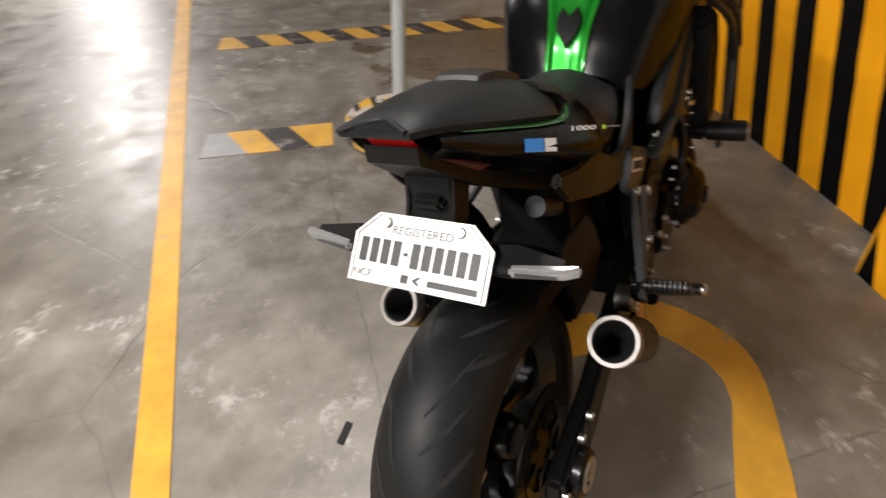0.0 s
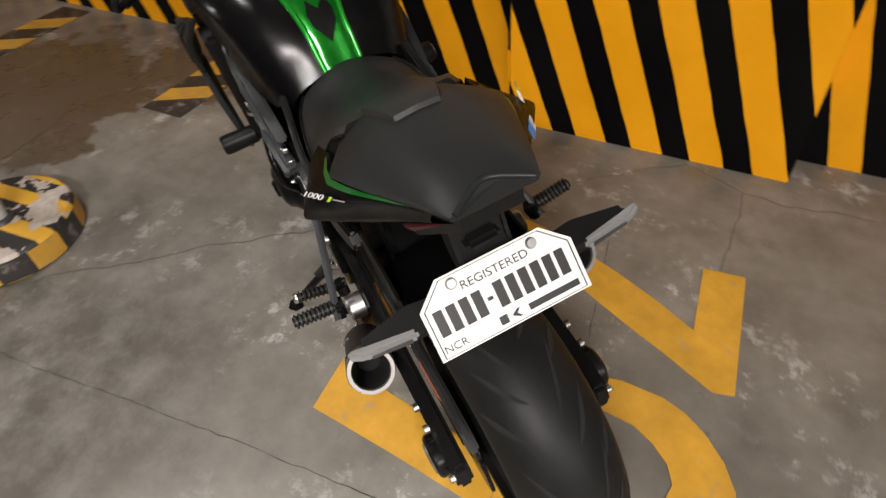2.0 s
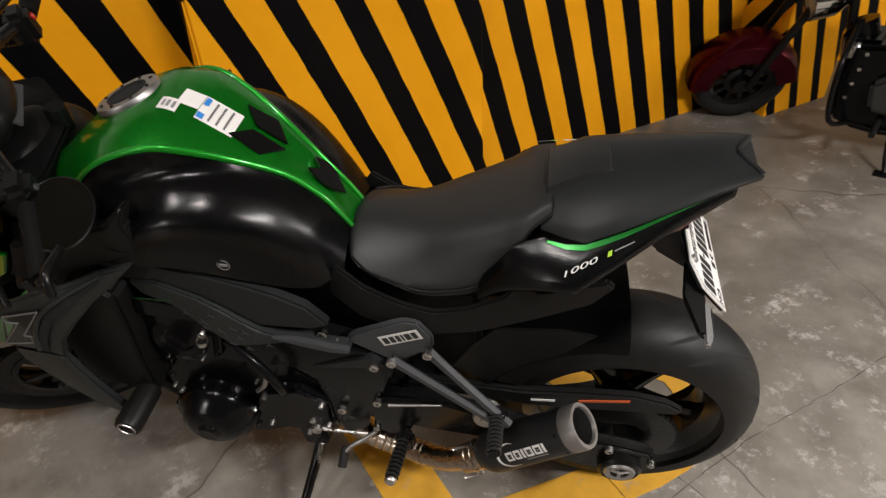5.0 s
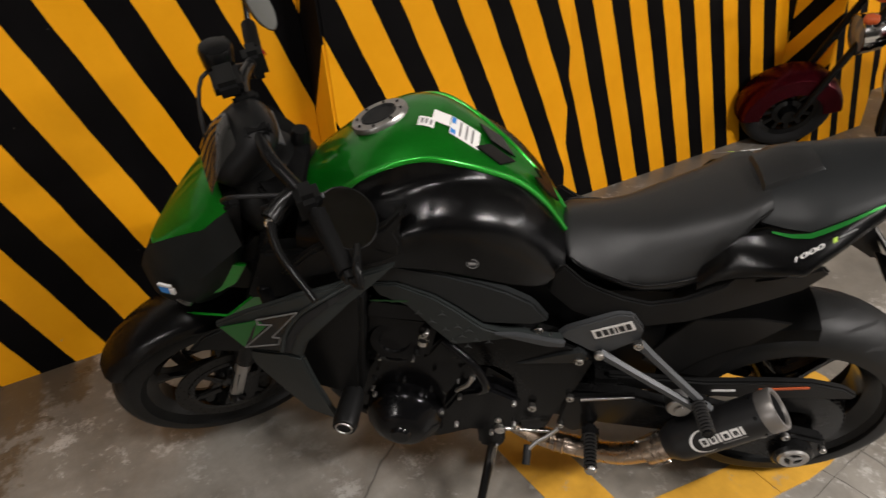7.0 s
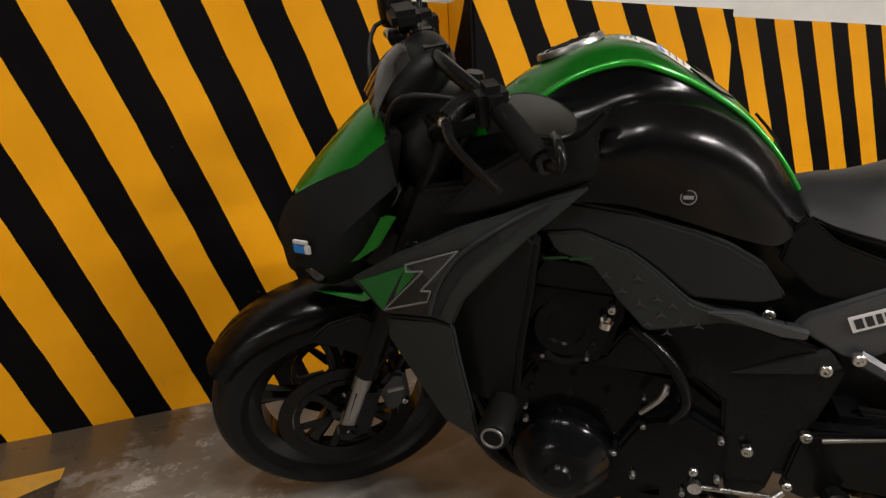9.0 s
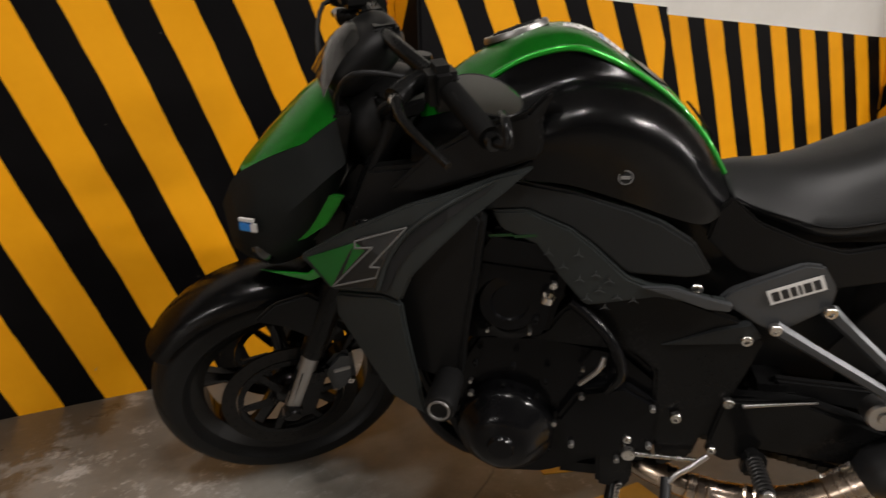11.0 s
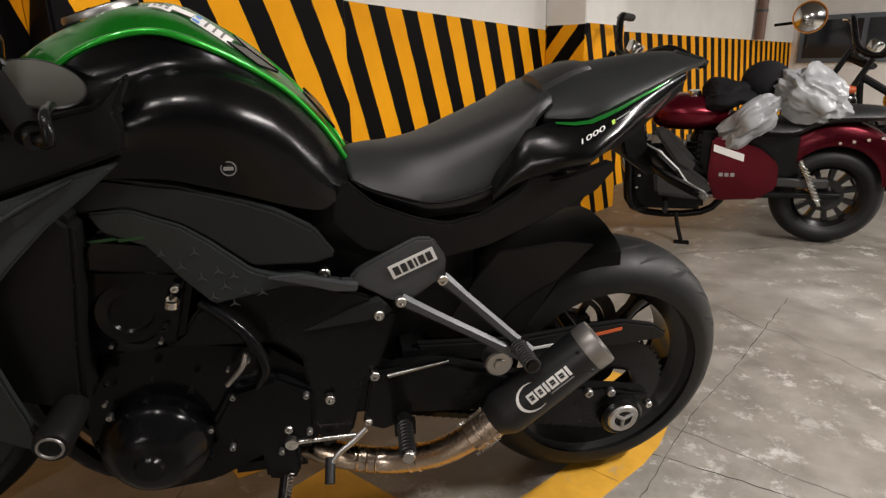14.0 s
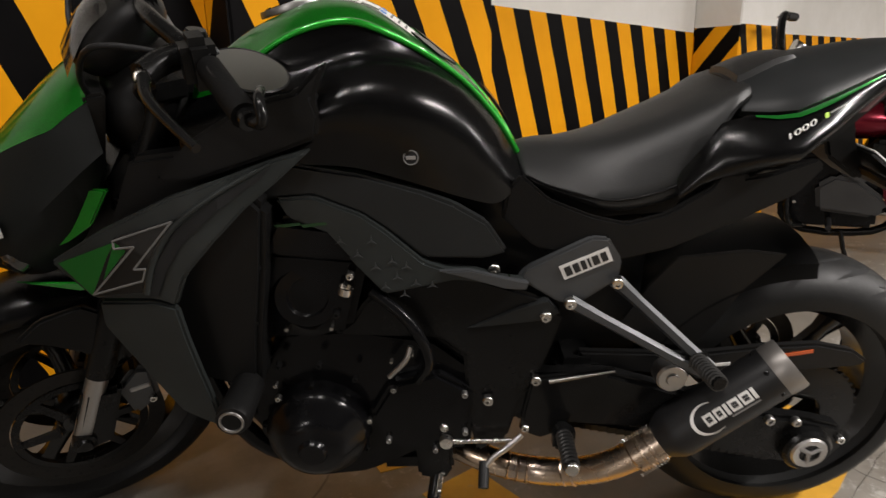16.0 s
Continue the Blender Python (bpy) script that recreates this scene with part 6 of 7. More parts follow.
# headlight cowl, drawn straight ahead and turned with the bars
HEAD = [(-1.458, 0.800, 0.028, 0.735, 0.705), (-1.430, 0.845, 0.062, 0.750, 0.682), (-1.380, 0.893, 0.096, 0.785, 0.668), (-1.310, 0.952, 0.120, 0.845, 0.700), (-1.262, 0.988, 0.132, 0.885, 0.775), (-1.228, 1.008, 0.138, 0.910, 0.860)]
dense = ease(HEAD)
top, low = [], []
for x, zt, w, zm, zb in dense:
    k = 0.72 * max(0.0, min(1.0, (x + 1.418) / 0.13)) ** 0.6
    drop = 0.032 * (k / 0.72) ** 2.2
    if k > 0:
        t = [(k * w * f, zt - drop * f ** 2.2) for f in (0.0, 0.35, 0.7, 1.0)]
        top.append([V(x, -y, z) for y, z in t[::-1]] + [V(x, y, z) for y, z in t[1:]])
    mid = (max(k, 0.5) + 1.0) / 2
    lo = [(k * w, zt - drop - 0.001), (mid * w * 0.92, zt - max(drop, 0.014) - 0.3 * (zt - zm - drop)), (w, zm), (0.9 * w, zm - 0.5 * (zm - zb)), (0.55 * w, zb)]
    low.append([V(x, -y, z) for y, z in lo])
b = bmesh.new()
add_skin(b, top)
bmesh.ops.solidify(b, geom=b.faces[:], thickness=0.006)
nose = part("headlight_cowl", b, M_GREEN, bike, "green headlight cowl", 50, STEER)
for s in (-1, 1):
    b = bmesh.new()
    add_skin(b, [[V(p.x, -s * p.y, p.z) for p in r] for r in low])
    bmesh.ops.solidify(b, geom=b.faces[:], thickness=0.006)
    part("cowl_side", b, M_GREY, nose, "dark grey cowl side", 40)
    fang = [V(-1.420, s * 0.066, 0.678), V(-1.330, s * 0.118, 0.676), V(-1.240, s * 0.144, 0.755), V(-1.185, s * 0.146, 0.850), V(-1.195, s * 0.142, 0.780), V(-1.260, s * 0.136, 0.690), V(-1.330, s * 0.100, 0.648)]
    part("cowl_fang", prism(fang, (0, s * 0.008, 0.002), 0.003), M_GREEN, nose, "green lower cowl edge", 40)
    st2 = frame_of((-1.420, s * 0.073, 0.785), (0.75, s * 0.62, 0.05) if s < 0 else (-0.75, -0.62, -0.05), (0.25, 0.0, 0.9))
    if s < 0:
        part("sticker_bar", flat(st2, rect(-0.012, 0.012, -0.008, 0.008), 0.006), M_BLUE_INK, nose, "small blue and white sticker", None)
        part("sticker_bar", flat(st2, rect(0.013, 0.024, -0.008, 0.008), 0.006), M_WHITE_INK, nose, "", None)
        part("sticker_bar", flat(st2, rect(-0.012, 0.02, 0.011, 0.017), 0.006), M_WHITE_INK, nose, "", None)
    part("headlamp", lathe([(0.0, 0.014), (0.022, 0.011), (0.036, 0.003), (0.038, -0.02)], (-1.417, s * 0.045, 0.712), (-0.85, s * 0.45, -0.2), 20), M_LENS, nose, "glassy headlamp lens", 60)
part("cowl_back", prism([V(-1.23, -0.12, 0.87), V(-1.20, -0.10, 0.985), V(-1.20, 0.10, 0.985), V(-1.23, 0.12, 0.87), V(-1.34, 0.05, 0.70), V(-1.34, -0.05, 0.70)], (-0.03, 0, 0.0), 0.005), M_PLASTIC, nose, "", 40)
# instrument pod
pb = bmesh.new()
bmesh.ops.create_uvsphere(pb, u_segments=24, v_segments=16, radius=1.0)
for v in pb.verts:
    q = v.co.copy()
    for k in range(3):
        q[k] = math.copysign(abs(q[k]) ** 0.75, q[k])
    v.co = pose(-1.158, -0.008, 1.050, 0, -32, 0) @ V(q.x * 0.082, q.y * 0.086, q.z * 0.042)
pod = part("meter_pod", pb, M_PLASTIC, bike, "black instrument pod with a small smoked screen", 60, STEER)
rows = []
for i in range(7):
    f = i / 6
    rows.append([V(-1.242 + 0.078 * f, 0.072 * g * (1 - 0.25 * f) - 0.008, 1.026 + 0.080 * f - 0.018 * g * g + 0.014 * math.sin(math.pi * f)) for g in (-1, -0.6, -0.2, 0.2, 0.6, 1)])
sb = bmesh.new()
add_skin(sb, rows)
bmesh.ops.solidify(sb, geom=sb.faces[:], thickness=0.003)
part("meter_screen", sb, M_SMOKE, pod, "smoked screen", 50)
part("meter_face", prism([V(-1.082, -0.062, 1.052), V(-1.135, -0.052, 1.100), V(-1.135, 0.040, 1.100), V(-1.082, 0.048, 1.052)], (0.004, 0, 0.003), 0.002), M_GREYBAR, pod, "grey instrument face", 40)
# handlebar
BAR = STEER @ pose(0.0, 0, 0.055)
HBAR = [V(-1.06, -0.40, 0.985), V(-1.075, -0.24, 1.005), V(-1.115, -0.12, 1.035), V(-1.120, 0.0, 1.035), V(-1.115, 0.12, 1.035), V(-1.075, 0.24, 1.005), V(-1.06, 0.40, 0.985)]
bar = part("handlebar", tube(HBAR, 0.0125, 12, 5), M_FRAME, bike, "black tapered handlebar", 60, BAR)
for s in (-1, 1):
    part("grip", tube([V(-1.070, s * 0.255, 1.002), V(-1.061, s * 0.385, 0.987)], 0.0175, 16, 1, False), M_GRIP, bar, "black rubber grip", 60)
    part("switch_box", box(-1.10, -1.055, min(s * 0.195, s * 0.25), max(s * 0.195, s * 0.25), 0.965, 1.038, bevel=0.012, seg=2), M_PLASTIC, bar, "black switch box", 40)
    part("switch_button", lathe([(0.0, 0.004), (0.006, 0.003), (0.007, 0.0)], (-1.053, s * 0.228, 1.012), (1, 0, 0.3), 12), M_RED if s > 0 else M_GREYBAR, bar)
    part("bar_clamp", box(-1.145, -1.095, min(s * 0.035, s * 0.065), max(s * 0.035, s * 0.065), 0.995, 1.052, bevel=0.006, seg=2), M_FRAME, bar, "black bar clamp", 40)
    part("lever_perch", tube([V(-1.085, s * 0.19, 1.005), V(-1.125, s * 0.205, 1.0), V(-1.152, s * 0.225, 0.994)], 0.018, 12), M_FRAME, bar, "lever perch", 60)
    part("perch_bolt", lathe([(0.0, 0.010), (0.008, 0.009), (0.011, 0.004), (0.011, -0.004)], (-1.152, s * 0.232, 0.994), (-0.35, s, 0.5), 14), M_STEEL, bar, "bright perch bolt", 40)
    part("lever", tube([V(-1.15, s * 0.225, 0.998), V(-1.155, s * 0.29, 0.985), V(-1.125, s * 0.40, 0.965)], (0.009, 0.006), 10), M_FRAME, bar, "black hand lever", 60)
    high = 0.085 if s > 0 else 0.0
    mir = part("mirror_arm", tube([V(-1.06, s * 0.395, 0.985), V(-1.05, s * 0.42, 0.99 + high * 0.4), V(-1.045, s * 0.40, 1.012 + high * 0.8), V(-1.03, s * 0.35, 1.000 + high)], 0.007, 10), M_FRAME, bar, "bar-end mirror arm", 60)
    mm = V(-1.028, s * 0.285, 1.002 + high)
    nn = V(0.16, s * 0.10, 0.97) if s < 0 else V(0.80, -0.25, 0.45)
    widen = Matrix.Translation(mm) @ Matrix.Diagonal((1.0, 1.38, 1.0, 1.0)) @ Matrix.Translation(-mm)
    shell = lathe([(0.0, -0.014), (0.030, -0.012), (0.045, -0.005), (0.052, 0.002), (0.0505, 0.004), (0.0495, 0.003)], mm, nn, 36)
    pane = lathe([(0.0, 0.0038), (0.025, 0.0036), (0.0495, 0.003)], mm, nn, 36)
    for m in (shell, pane):
        bmesh.ops.transform(m, matrix=widen, verts=m.verts)
    head = part("bar_mirror", shell, M_PLASTIC, bar, "oval bar mirror turned up", 50)
    part("mirror_glass", pane, M_GLASSY, head, "dim mirror glass", 60)
part("fluid_cup", lathe([(0.0, 0.03), (0.032, 0.03), (0.035, 0.022), (0.033, 0.0), (0.028, -0.03), (0.0, -0.03)], (-1.145, 0.175, 1.062), (0.1, 0.0, 1), 20), M_FRAME, bar, "black brake fluid cup", 40)
part("fluid_cap_ring", lathe([(0.030, 0.031), (0.012, 0.034), (0.0, 0.034)], (-1.145, 0.175, 1.062), (0.1, 0, 1), 20), M_FRAME, bar, "black cap", 40)
part("phone_mount", box(-1.17, -1.115, 0.05, 0.13, 1.05, 1.085, bevel=0.01, seg=2), M_PLASTIC, bar, "black device mount on the bar", 40)
for pts in ([V(-1.08, -0.20, 1.0), V(-1.20, -0.17, 1.02), V(-1.22, -0.08, 0.92), V(-1.12, -0.03, 0.86)], [V(-1.08, 0.20, 1.0), V(-1.19, 0.16, 1.04), V(-1.22, 0.05, 0.93), V(-1.12, 0.03, 0.86)], [V(-1.08, -0.19, 0.99), V(-1.16, -0.15, 0.95), V(-1.12, -0.08, 0.88), V(-1.0, -0.05, 0.86)]):
    part("control_cable", tube(pts, 0.0045, 8, 6), M_RUBBER, bar, "black control cable", 60)
part("ignition_lock", lathe([(0.0, 0.02), (0.016, 0.02), (0.02, 0.012), (0.02, -0.03)], (-1.045, 0, 1.01), (0.2, 0, 1), 20), M_FRAME, bike, "ignition lock", 40, STEER)

# ---------------------------------------------------------------- pole on its round base
def peeling_stripes(name, period, axis_angle, loss):
    m = material(name, YELLOW, 0.55)
    n = Nodes(m)
    p = n.xyz()
    u = n.math("ADD", n.math("MULTIPLY", p[0], math.cos(axis_angle)), n.math("MULTIPLY", p[1], math.sin(axis_angle)))
    f = n.math("FRACT", n.math("ADD", n.math("DIVIDE", u, period), 20.3))
    c = n.mix(n.math("GREATER_THAN", f, 0.5), (0.60, 0.33, 0.03), (0.02, 0.019, 0.018))
    bare = n.grey(n.noise(9.0, 6.0, 0.6), 0.56 - loss, 0.58 - loss)
    c = n.mix(bare, c, n.ramp(n.noise(30.0, 4.0), (0.3, (0.36, 0.31, 0.27)), (0.7, (0.52, 0.46, 0.40))))
    n.color(c)
    n.bump(n.math("SUBTRACT", n.noise(50.0, 3.0), bare), 0.3, 0.004)
    return m


POLE = V(-1.415, -1.160, 0.0)
pole = group_root("pole_stand", Matrix.Translation(POLE), "pale steel pole in a round concrete base with peeling hazard stripes", "pole")
part("base", lathe([(0.0, 0.0), (0.240, 0.0), (0.246, 0.012), (0.246, 0.088), (0.236, 0.100), (0.0, 0.104)], (0, 0, 0.0), (0, 0, 1), 56), peeling_stripes("peeling_top", 0.125, 2.35, 0.05), pole, "round concrete base, yellow and black paint flaking off", 35)
for k in range(14):
    a0, a1 = 2 * math.pi * k / 14, 2 * math.pi * (k + 1) / 14
    b = bmesh.new()
    add_skin(b, [[V(math.cos(a) * 0.2475, math.sin(a) * 0.2475, z) for z in (0.008, 0.088)] for a in (a0 + (a1 - a0) * i / 5 for i in range(6))])
    part("painted_field", b, MAT_LINE_OLD if k % 2 else MAT_BAND_BLACK, pole, "", 60)
part("pole", tube([V(0.018, 0.018, 0.09), V(0.075, 0.130, 1.2), V(0.132, 0.242, 2.3)], 0.030, 20, 1, False), worn("galvanised_paint", (0.42, 0.44, 0.44), 0.45, spread=0.08), pole, "pale grey steel tube", 60)
part("pole_collar", lathe([(0.030, 0.10), (0.05, 0.103), (0.046, 0.112), (0.031, 0.118)], (0.018, 0.018, 0), (0, 0, 1), 20), M_GREYBAR, pole)

# a small dropped scrap on the floor
scrap = prism([V(-0.035, -0.008, 0.0), V(0.03, -0.012, 0.0), V(0.036, 0.006, 0.0), V(-0.03, 0.010, 0.0)], (0, 0, 0.004), 0.001)
solo("floor_scrap", scrap, M_RUBBER, "small dark scrap lying on the floor", "scrap", m=Matrix.Translation(wp(-0.205, 0.32, 0.0005)) @ pose(0, 0, 0, 0, 0, 19))

# ---------------------------------------------------------------- cruiser motorcycles further along
M_CHROME = worn("chrome", (0.70, 0.69, 0.67), 0.12, 1.0, spread=0.06, bump=0.0)
M_MAROON = material("maroon_gloss", (0.09, 0.003, 0.009), 0.26, 0.7, 0.08)
mn = Nodes(M_MAROON)
mn.color(mn.ramp(mn.noise(5.0, 3.0), (0.3, (0.085, 0.003, 0.009)), (0.7, (0.130, 0.004, 0.014))))
M_BLACK_GLOSS = worn("black_gloss", (0.006, 0.006, 0.007), 0.18, coat=0.8, spread=0.1, bump=0.0)


def saddle_loft(rows):
    b = bmesh.new()
    add_skin(b, rows, True, True)
    return b


def oval(x, zc, w, h, n=16, flat_low=1.0):
    return [V(x, w * math.cos(a), zc + h * math.sin(a) * (1.0 if math.sin(a) > 0 else flat_low)) for a in (2 * math.pi * k / n for k in range(n))]


def cruiser(m, paint, label, plain):
    r = group_root("cruiser_motorcycle", m, label, "motorcycle", "parked cruisers")
    foot, rake = V(1.46, 0, 0.235), V(-0.36, 0, 0.74).normalized()
    steer = Matrix.Translation(foot) @ Matrix.Rotation(radians(34), 4, rake) @ Matrix.Translation(-foot)
    for name, x, rad, half, rim in (("rear_wheel", 0.0, 0.268, 0.075, 0.168), ("front_wheel", 1.46, 0.235, 0.055, 0.150)):
        c = V(x, 0, rad)
        b = lathe([(rim - 0.02, -half * 0.4), (rim + 0.008, -half * 0.75), (rim - 0.006, 0.0), (rim + 0.008, half * 0.75), (rim - 0.02, half * 0.4)], c, (0, 1, 0), 40, True)
        hub = rim * 0.52
        add_lathe(b, [(0.0, -0.07), (0.04, -0.07), (0.05, -0.03), (hub, -0.024), (hub, 0.024), (0.05, 0.03), (0.04, 0.07), (0.0, 0.07)], c, (0, 1, 0), 28)
        w = part(name, b, M_RIM, r, "black cast wheel", 40, steer if x > 1 else None)
        for k in range(11):
            a = 2 * math.pi * k / 11
            d, s = V(math.cos(a), 0, math.sin(a)), V(-math.sin(a), 0, math.cos(a))
            part("spoke", prism([c + d * (hub - 0.01) + s * 0.010 + V(0, -0.018, 0), c + d * (rim - 0.014) + s * 0.016 + V(0, -0.018, 0), c + d * (rim - 0.014) - s * 0.016 + V(0, -0.018, 0), c + d * (hub - 0.01) - s * 0.010 + V(0, -0.018, 0)], (0, 0.036, 0), 0.003), M_RIM, w)
        part("tyre", lathe(tyre_profile(rad, rim, half), c, (0, 1, 0), 64), M_RUBBER, w, "black tyre", 60)
    # mudguards
    for name, x, rr, wd, a0, a1 in (("rear_fender", 0.0, 0.335, 0.098, 4, 176), ("front_fender", 1.46, 0.262, 0.090, 2, 178)):
        rows = []
        for i in range(17):
            a = radians(a0 + (a1 - a0) * i / 16)
            lift = 0.05 if name == "rear_fender" else 0.0
            rows.append([V(x + math.cos(a) * rr * f, wd * y, (0.285 if lift else 0.240) + lift + math.sin(a) * rr * f) for y, f in ((-1, 0.66 if lift else 0.60), (-0.97, 0.93), (-0.75, 0.985), (0, 1.02), (0.75, 0.985), (0.97, 0.93), (1, 0.66 if lift else 0.60))])
        b = bmesh.new()
        add_skin(b, rows)
        bmesh.ops.solidify(b, geom=b.faces[:], thickness=0.005)
        part(name, b, paint, r, plain + " mudguard", 50, steer if x > 1 else None)
    # tank, seat, side cover
    tk = [(0.52, 0.70, 0.07, 0.05), (0.57, 0.705, 0.105, 0.065), (0.66, 0.71, 0.135, 0.085), (0.76, 0.715, 0.145, 0.092), (0.85, 0.71, 0.125, 0.080), (0.90, 0.705, 0.08, 0.05), (0.915, 0.70, 0.03, 0.02)]
    part("fuel_tank", saddle_loft([oval(*q, 18, 1.15) for q in ease(tk, 3)]), paint, r, plain + " fuel tank", 60)
    part("tank_cap", lathe([(0.0, 0.02), (0.03, 0.02), (0.035, 0.005), (0.035, -0.02)], (0.70, 0, 0.80), (0, 0, 1), 20), M_CHROME, r, "chrome tank cap", 40)
    st = [(-0.22, 0.70, 0.06, 0.02), (-0.16, 0.705, 0.11, 0.035), (0.05, 0.70, 0.13, 0.045), (0.14, 0.665, 0.12, 0.05), (0.22, 0.635, 0.15, 0.05), (0.38, 0.64, 0.16, 0.05), (0.50, 0.665, 0.10, 0.045), (0.56, 0.68, 0.05, 0.02)]
    part("saddle", saddle_loft([oval(*q, 14) for q in ease(st, 3)]), M_SEAT, r, "black stepped saddle", 60)
    for s in (-1, 1):
        b = panel([(0.26, 0.34), (0.34, 0.27), (0.55, 0.25), (0.60, 0.38), (0.595, 0.595), (0.54, 0.60), (0.36, 0.545), (0.27, 0.47)], s * 0.125, s * 0.02, 0.012, lambda x, z: s * 0.022 * math.sin(max(0, min(1, (z - 0.25) / 0.35)) * math.pi))
        side = part("side_cover", b, paint, r, plain + " side cover with a pale sticker", 40)
        part("sticker", prism([V(0.435, s * 0.166, 0.478), V(0.585, s * 0.157, 0.528), V(0.585, s * 0.152, 0.564), V(0.435, s * 0.162, 0.516)], (0, s * 0.0015, 0)), M_WHITE_INK, side, "pale blue-white sticker")
        for k in range(3):
            part("letter_bar", box(0.47 + k * 0.028, 0.49 + k * 0.028, min(s * 0.166, s * 0.1685), max(s * 0.166, s * 0.1685), 0.395, 0.415), M_GREY_INK, side)
        sh = part("shock_body", tube([V(0.165, s * 0.125, 0.485), V(0.045, s * 0.125, 0.245)], 0.013, 12), M_CHROME, r, "chrome rear shock with a coil spring", 60)
        coil = [V(0.165, s * 0.125, 0.485).lerp(V(0.045, s * 0.125, 0.245), 0.12 + 0.76 * i / 90) + V(math.cos(i * 0.72) * 0.024, math.sin(i * 0.72) * 0.024, math.cos(i * 0.72) * 0.010) for i in range(91)]
        part("spring", tube(coil, 0.0045, 6, 1, False), M_CHROME, sh, "chrome spring", 60)
        part("swingarm", tube([V(0.50, s * 0.115, 0.28), V(-0.04, s * 0.115, 0.30)], 0.018, 10), M_FRAME, r, "black swingarm", 60)
        part("chain_case", box(0.02, 0.34, min(s * 0.105, s * 0.13), max(s * 0.105, s * 0.13), 0.335, 0.385, bevel=0.008), M_CASE if s > 0 else M_FRAME, r, "dull grey chain case", 40)
        part("fork", tube([V(1.44, s * 0.10, 0.26), V(1.10, s * 0.09, 1.0)], 0.019, 12), M_FRAME, r, "dark fork leg", 60, steer)
        part("grip", tube([V(0.93, s * 0.33, 1.10), V(0.84, s * 0.40, 1.06)], 0.022, 12), M_RUBBER, r, "black grip", 60, steer)
        part("brake_lever", tube([V(0.985, s * 0.30, 1.11), V(0.96, s * 0.36, 1.09), V(0.90, s * 0.43, 1.06)], 0.006, 8), M_CHROME, r, "bright lever", 60, steer)
        part("foot_peg", tube([V(0.80, s * 0.13, 0.22), V(0.80, s * 0.26, 0.215)], 0.014, 10), M_RUBBER, r, "rubber foot peg", 60)
        part("turn_signal", lathe([(0.0, 0.03), (0.02, 0.025), (0.026, 0.0), (0.02, -0.03), (0.0, -0.035)], (1.17, s * 0.17, 0.80), (1, 0, 0), 16), M_ORANGE, r, "amber turn signal", 60)
        for k in range(4):
            bolt(0.02 + 0.06 * k - 0.2, s * 0.097, 0.60 - 0.01 * k, 0.009, r, M_CHROME, axis=(0, s, 0))
    part("battery_box", box(0.16, 0.66, -0.10, 0.10, 0.33, 0.62, bevel=0.02, seg=2), M_FRAME, r, "black box below the saddle", 40)
    # engine
    part("crankcase", prism([V(0.60, -0.12, 0.18), V(0.98, -0.12, 0.17), V(1.0, -0.12, 0.36), V(0.98, -0.12, 0.54), V(0.78, -0.12, 0.56), V(0.60, -0.12, 0.42)], (0, 0.24, 0), 0.02), M_ENGINE, r, "dark engine case", 40)
    part("case_lid", prism([V(0.57, 0.12, 0.29), V(0.62, 0.12, 0.25), V(0.86, 0.12, 0.27), V(0.88, 0.12, 0.40), V(0.80, 0.12, 0.46), V(0.70, 0.12, 0.44), V(0.58, 0.12, 0.35)], (0, 0.05, 0), 0.02), M_CASE, r, "dull dark side case", 40)
    for k, (x, lean) in enumerate(((0.72, -0.10), (0.90, 0.10))):
        for i in range(6):
            z = 0.40 + 0.03 * i
            part("cylinder_fin", box(x + lean * i * 0.15 - 0.075, x + lean * i * 0.15 + 0.075, -0.085, 0.085, z, z + 0.010, bevel=0.004), M_ENGINE, r)
        part("cylinder", tube([V(x, 0, 0.36), V(x + lean, 0, 0.61)], 0.058, 18), M_ENGINE, r, "black finned cylinder", 60)
        part("exhaust_bend", tube([V(x + lean, -0.06, 0.56), V(x + lean + 0.06, -0.14, 0.48), V(x + 0.1, -0.15, 0.28), V(x - 0.15, -0.15, 0.19), V(-0.2, -0.17, 0.25)], 0.022, 12), M_CHROME, r, "chrome exhaust", 60)
    part("intake_cover", prism([V(0.90, 0.10, 0.64), V(0.83, 0.10, 0.65), V(0.66, 0.10, 0.47), V(0.68, 0.10, 0.40), V(0.76, 0.10, 0.44)], (0, 0.06, 0), 0.018), M_CASE, r, "dull dark intake cover", 40)
    for k in range(4):
        bolt(0.96 - 0.01 * k, 0.125, 0.30 + 0.07 * k, 0.009, r, M_CHROME, axis=(0, 1, 0))
    part("down_tube", tube([V(1.08, 0, 0.85), V(1.02, 0, 0.45), V(0.98, 0, 0.14), V(0.60, 0, 0.13), V(0.45, 0, 0.30)], 0.020, 12), M_FRAME, r, "black frame tube", 60)
    part("backbone", tube([V(1.08, 0, 0.86), V(0.80, 0, 0.70), V(0.45, 0, 0.58), V(0.0, 0, 0.62)], 0.024, 12), M_FRAME, r, "black frame tube", 60)
    part("horn_cover", lathe([(0.0, 0.03), (0.03, 0.026), (0.045, 0.0), (0.03, -0.02)], (0.99, 0.07, 0.50), (0, 1, 0), 18), M_CHROME, r, "chrome horn cover", 60)
    part("handlebar", tube([V(0.86, -0.40, 1.06), V(0.98, -0.27, 1.12), V(1.06, -0.10, 1.02), V(1.07, 0, 1.0), V(1.06, 0.10, 1.02), V(0.98, 0.27, 1.12), V(0.86, 0.40, 1.06)], 0.020, 12), M_FRAME, r, "wide black handlebar", 60, steer)
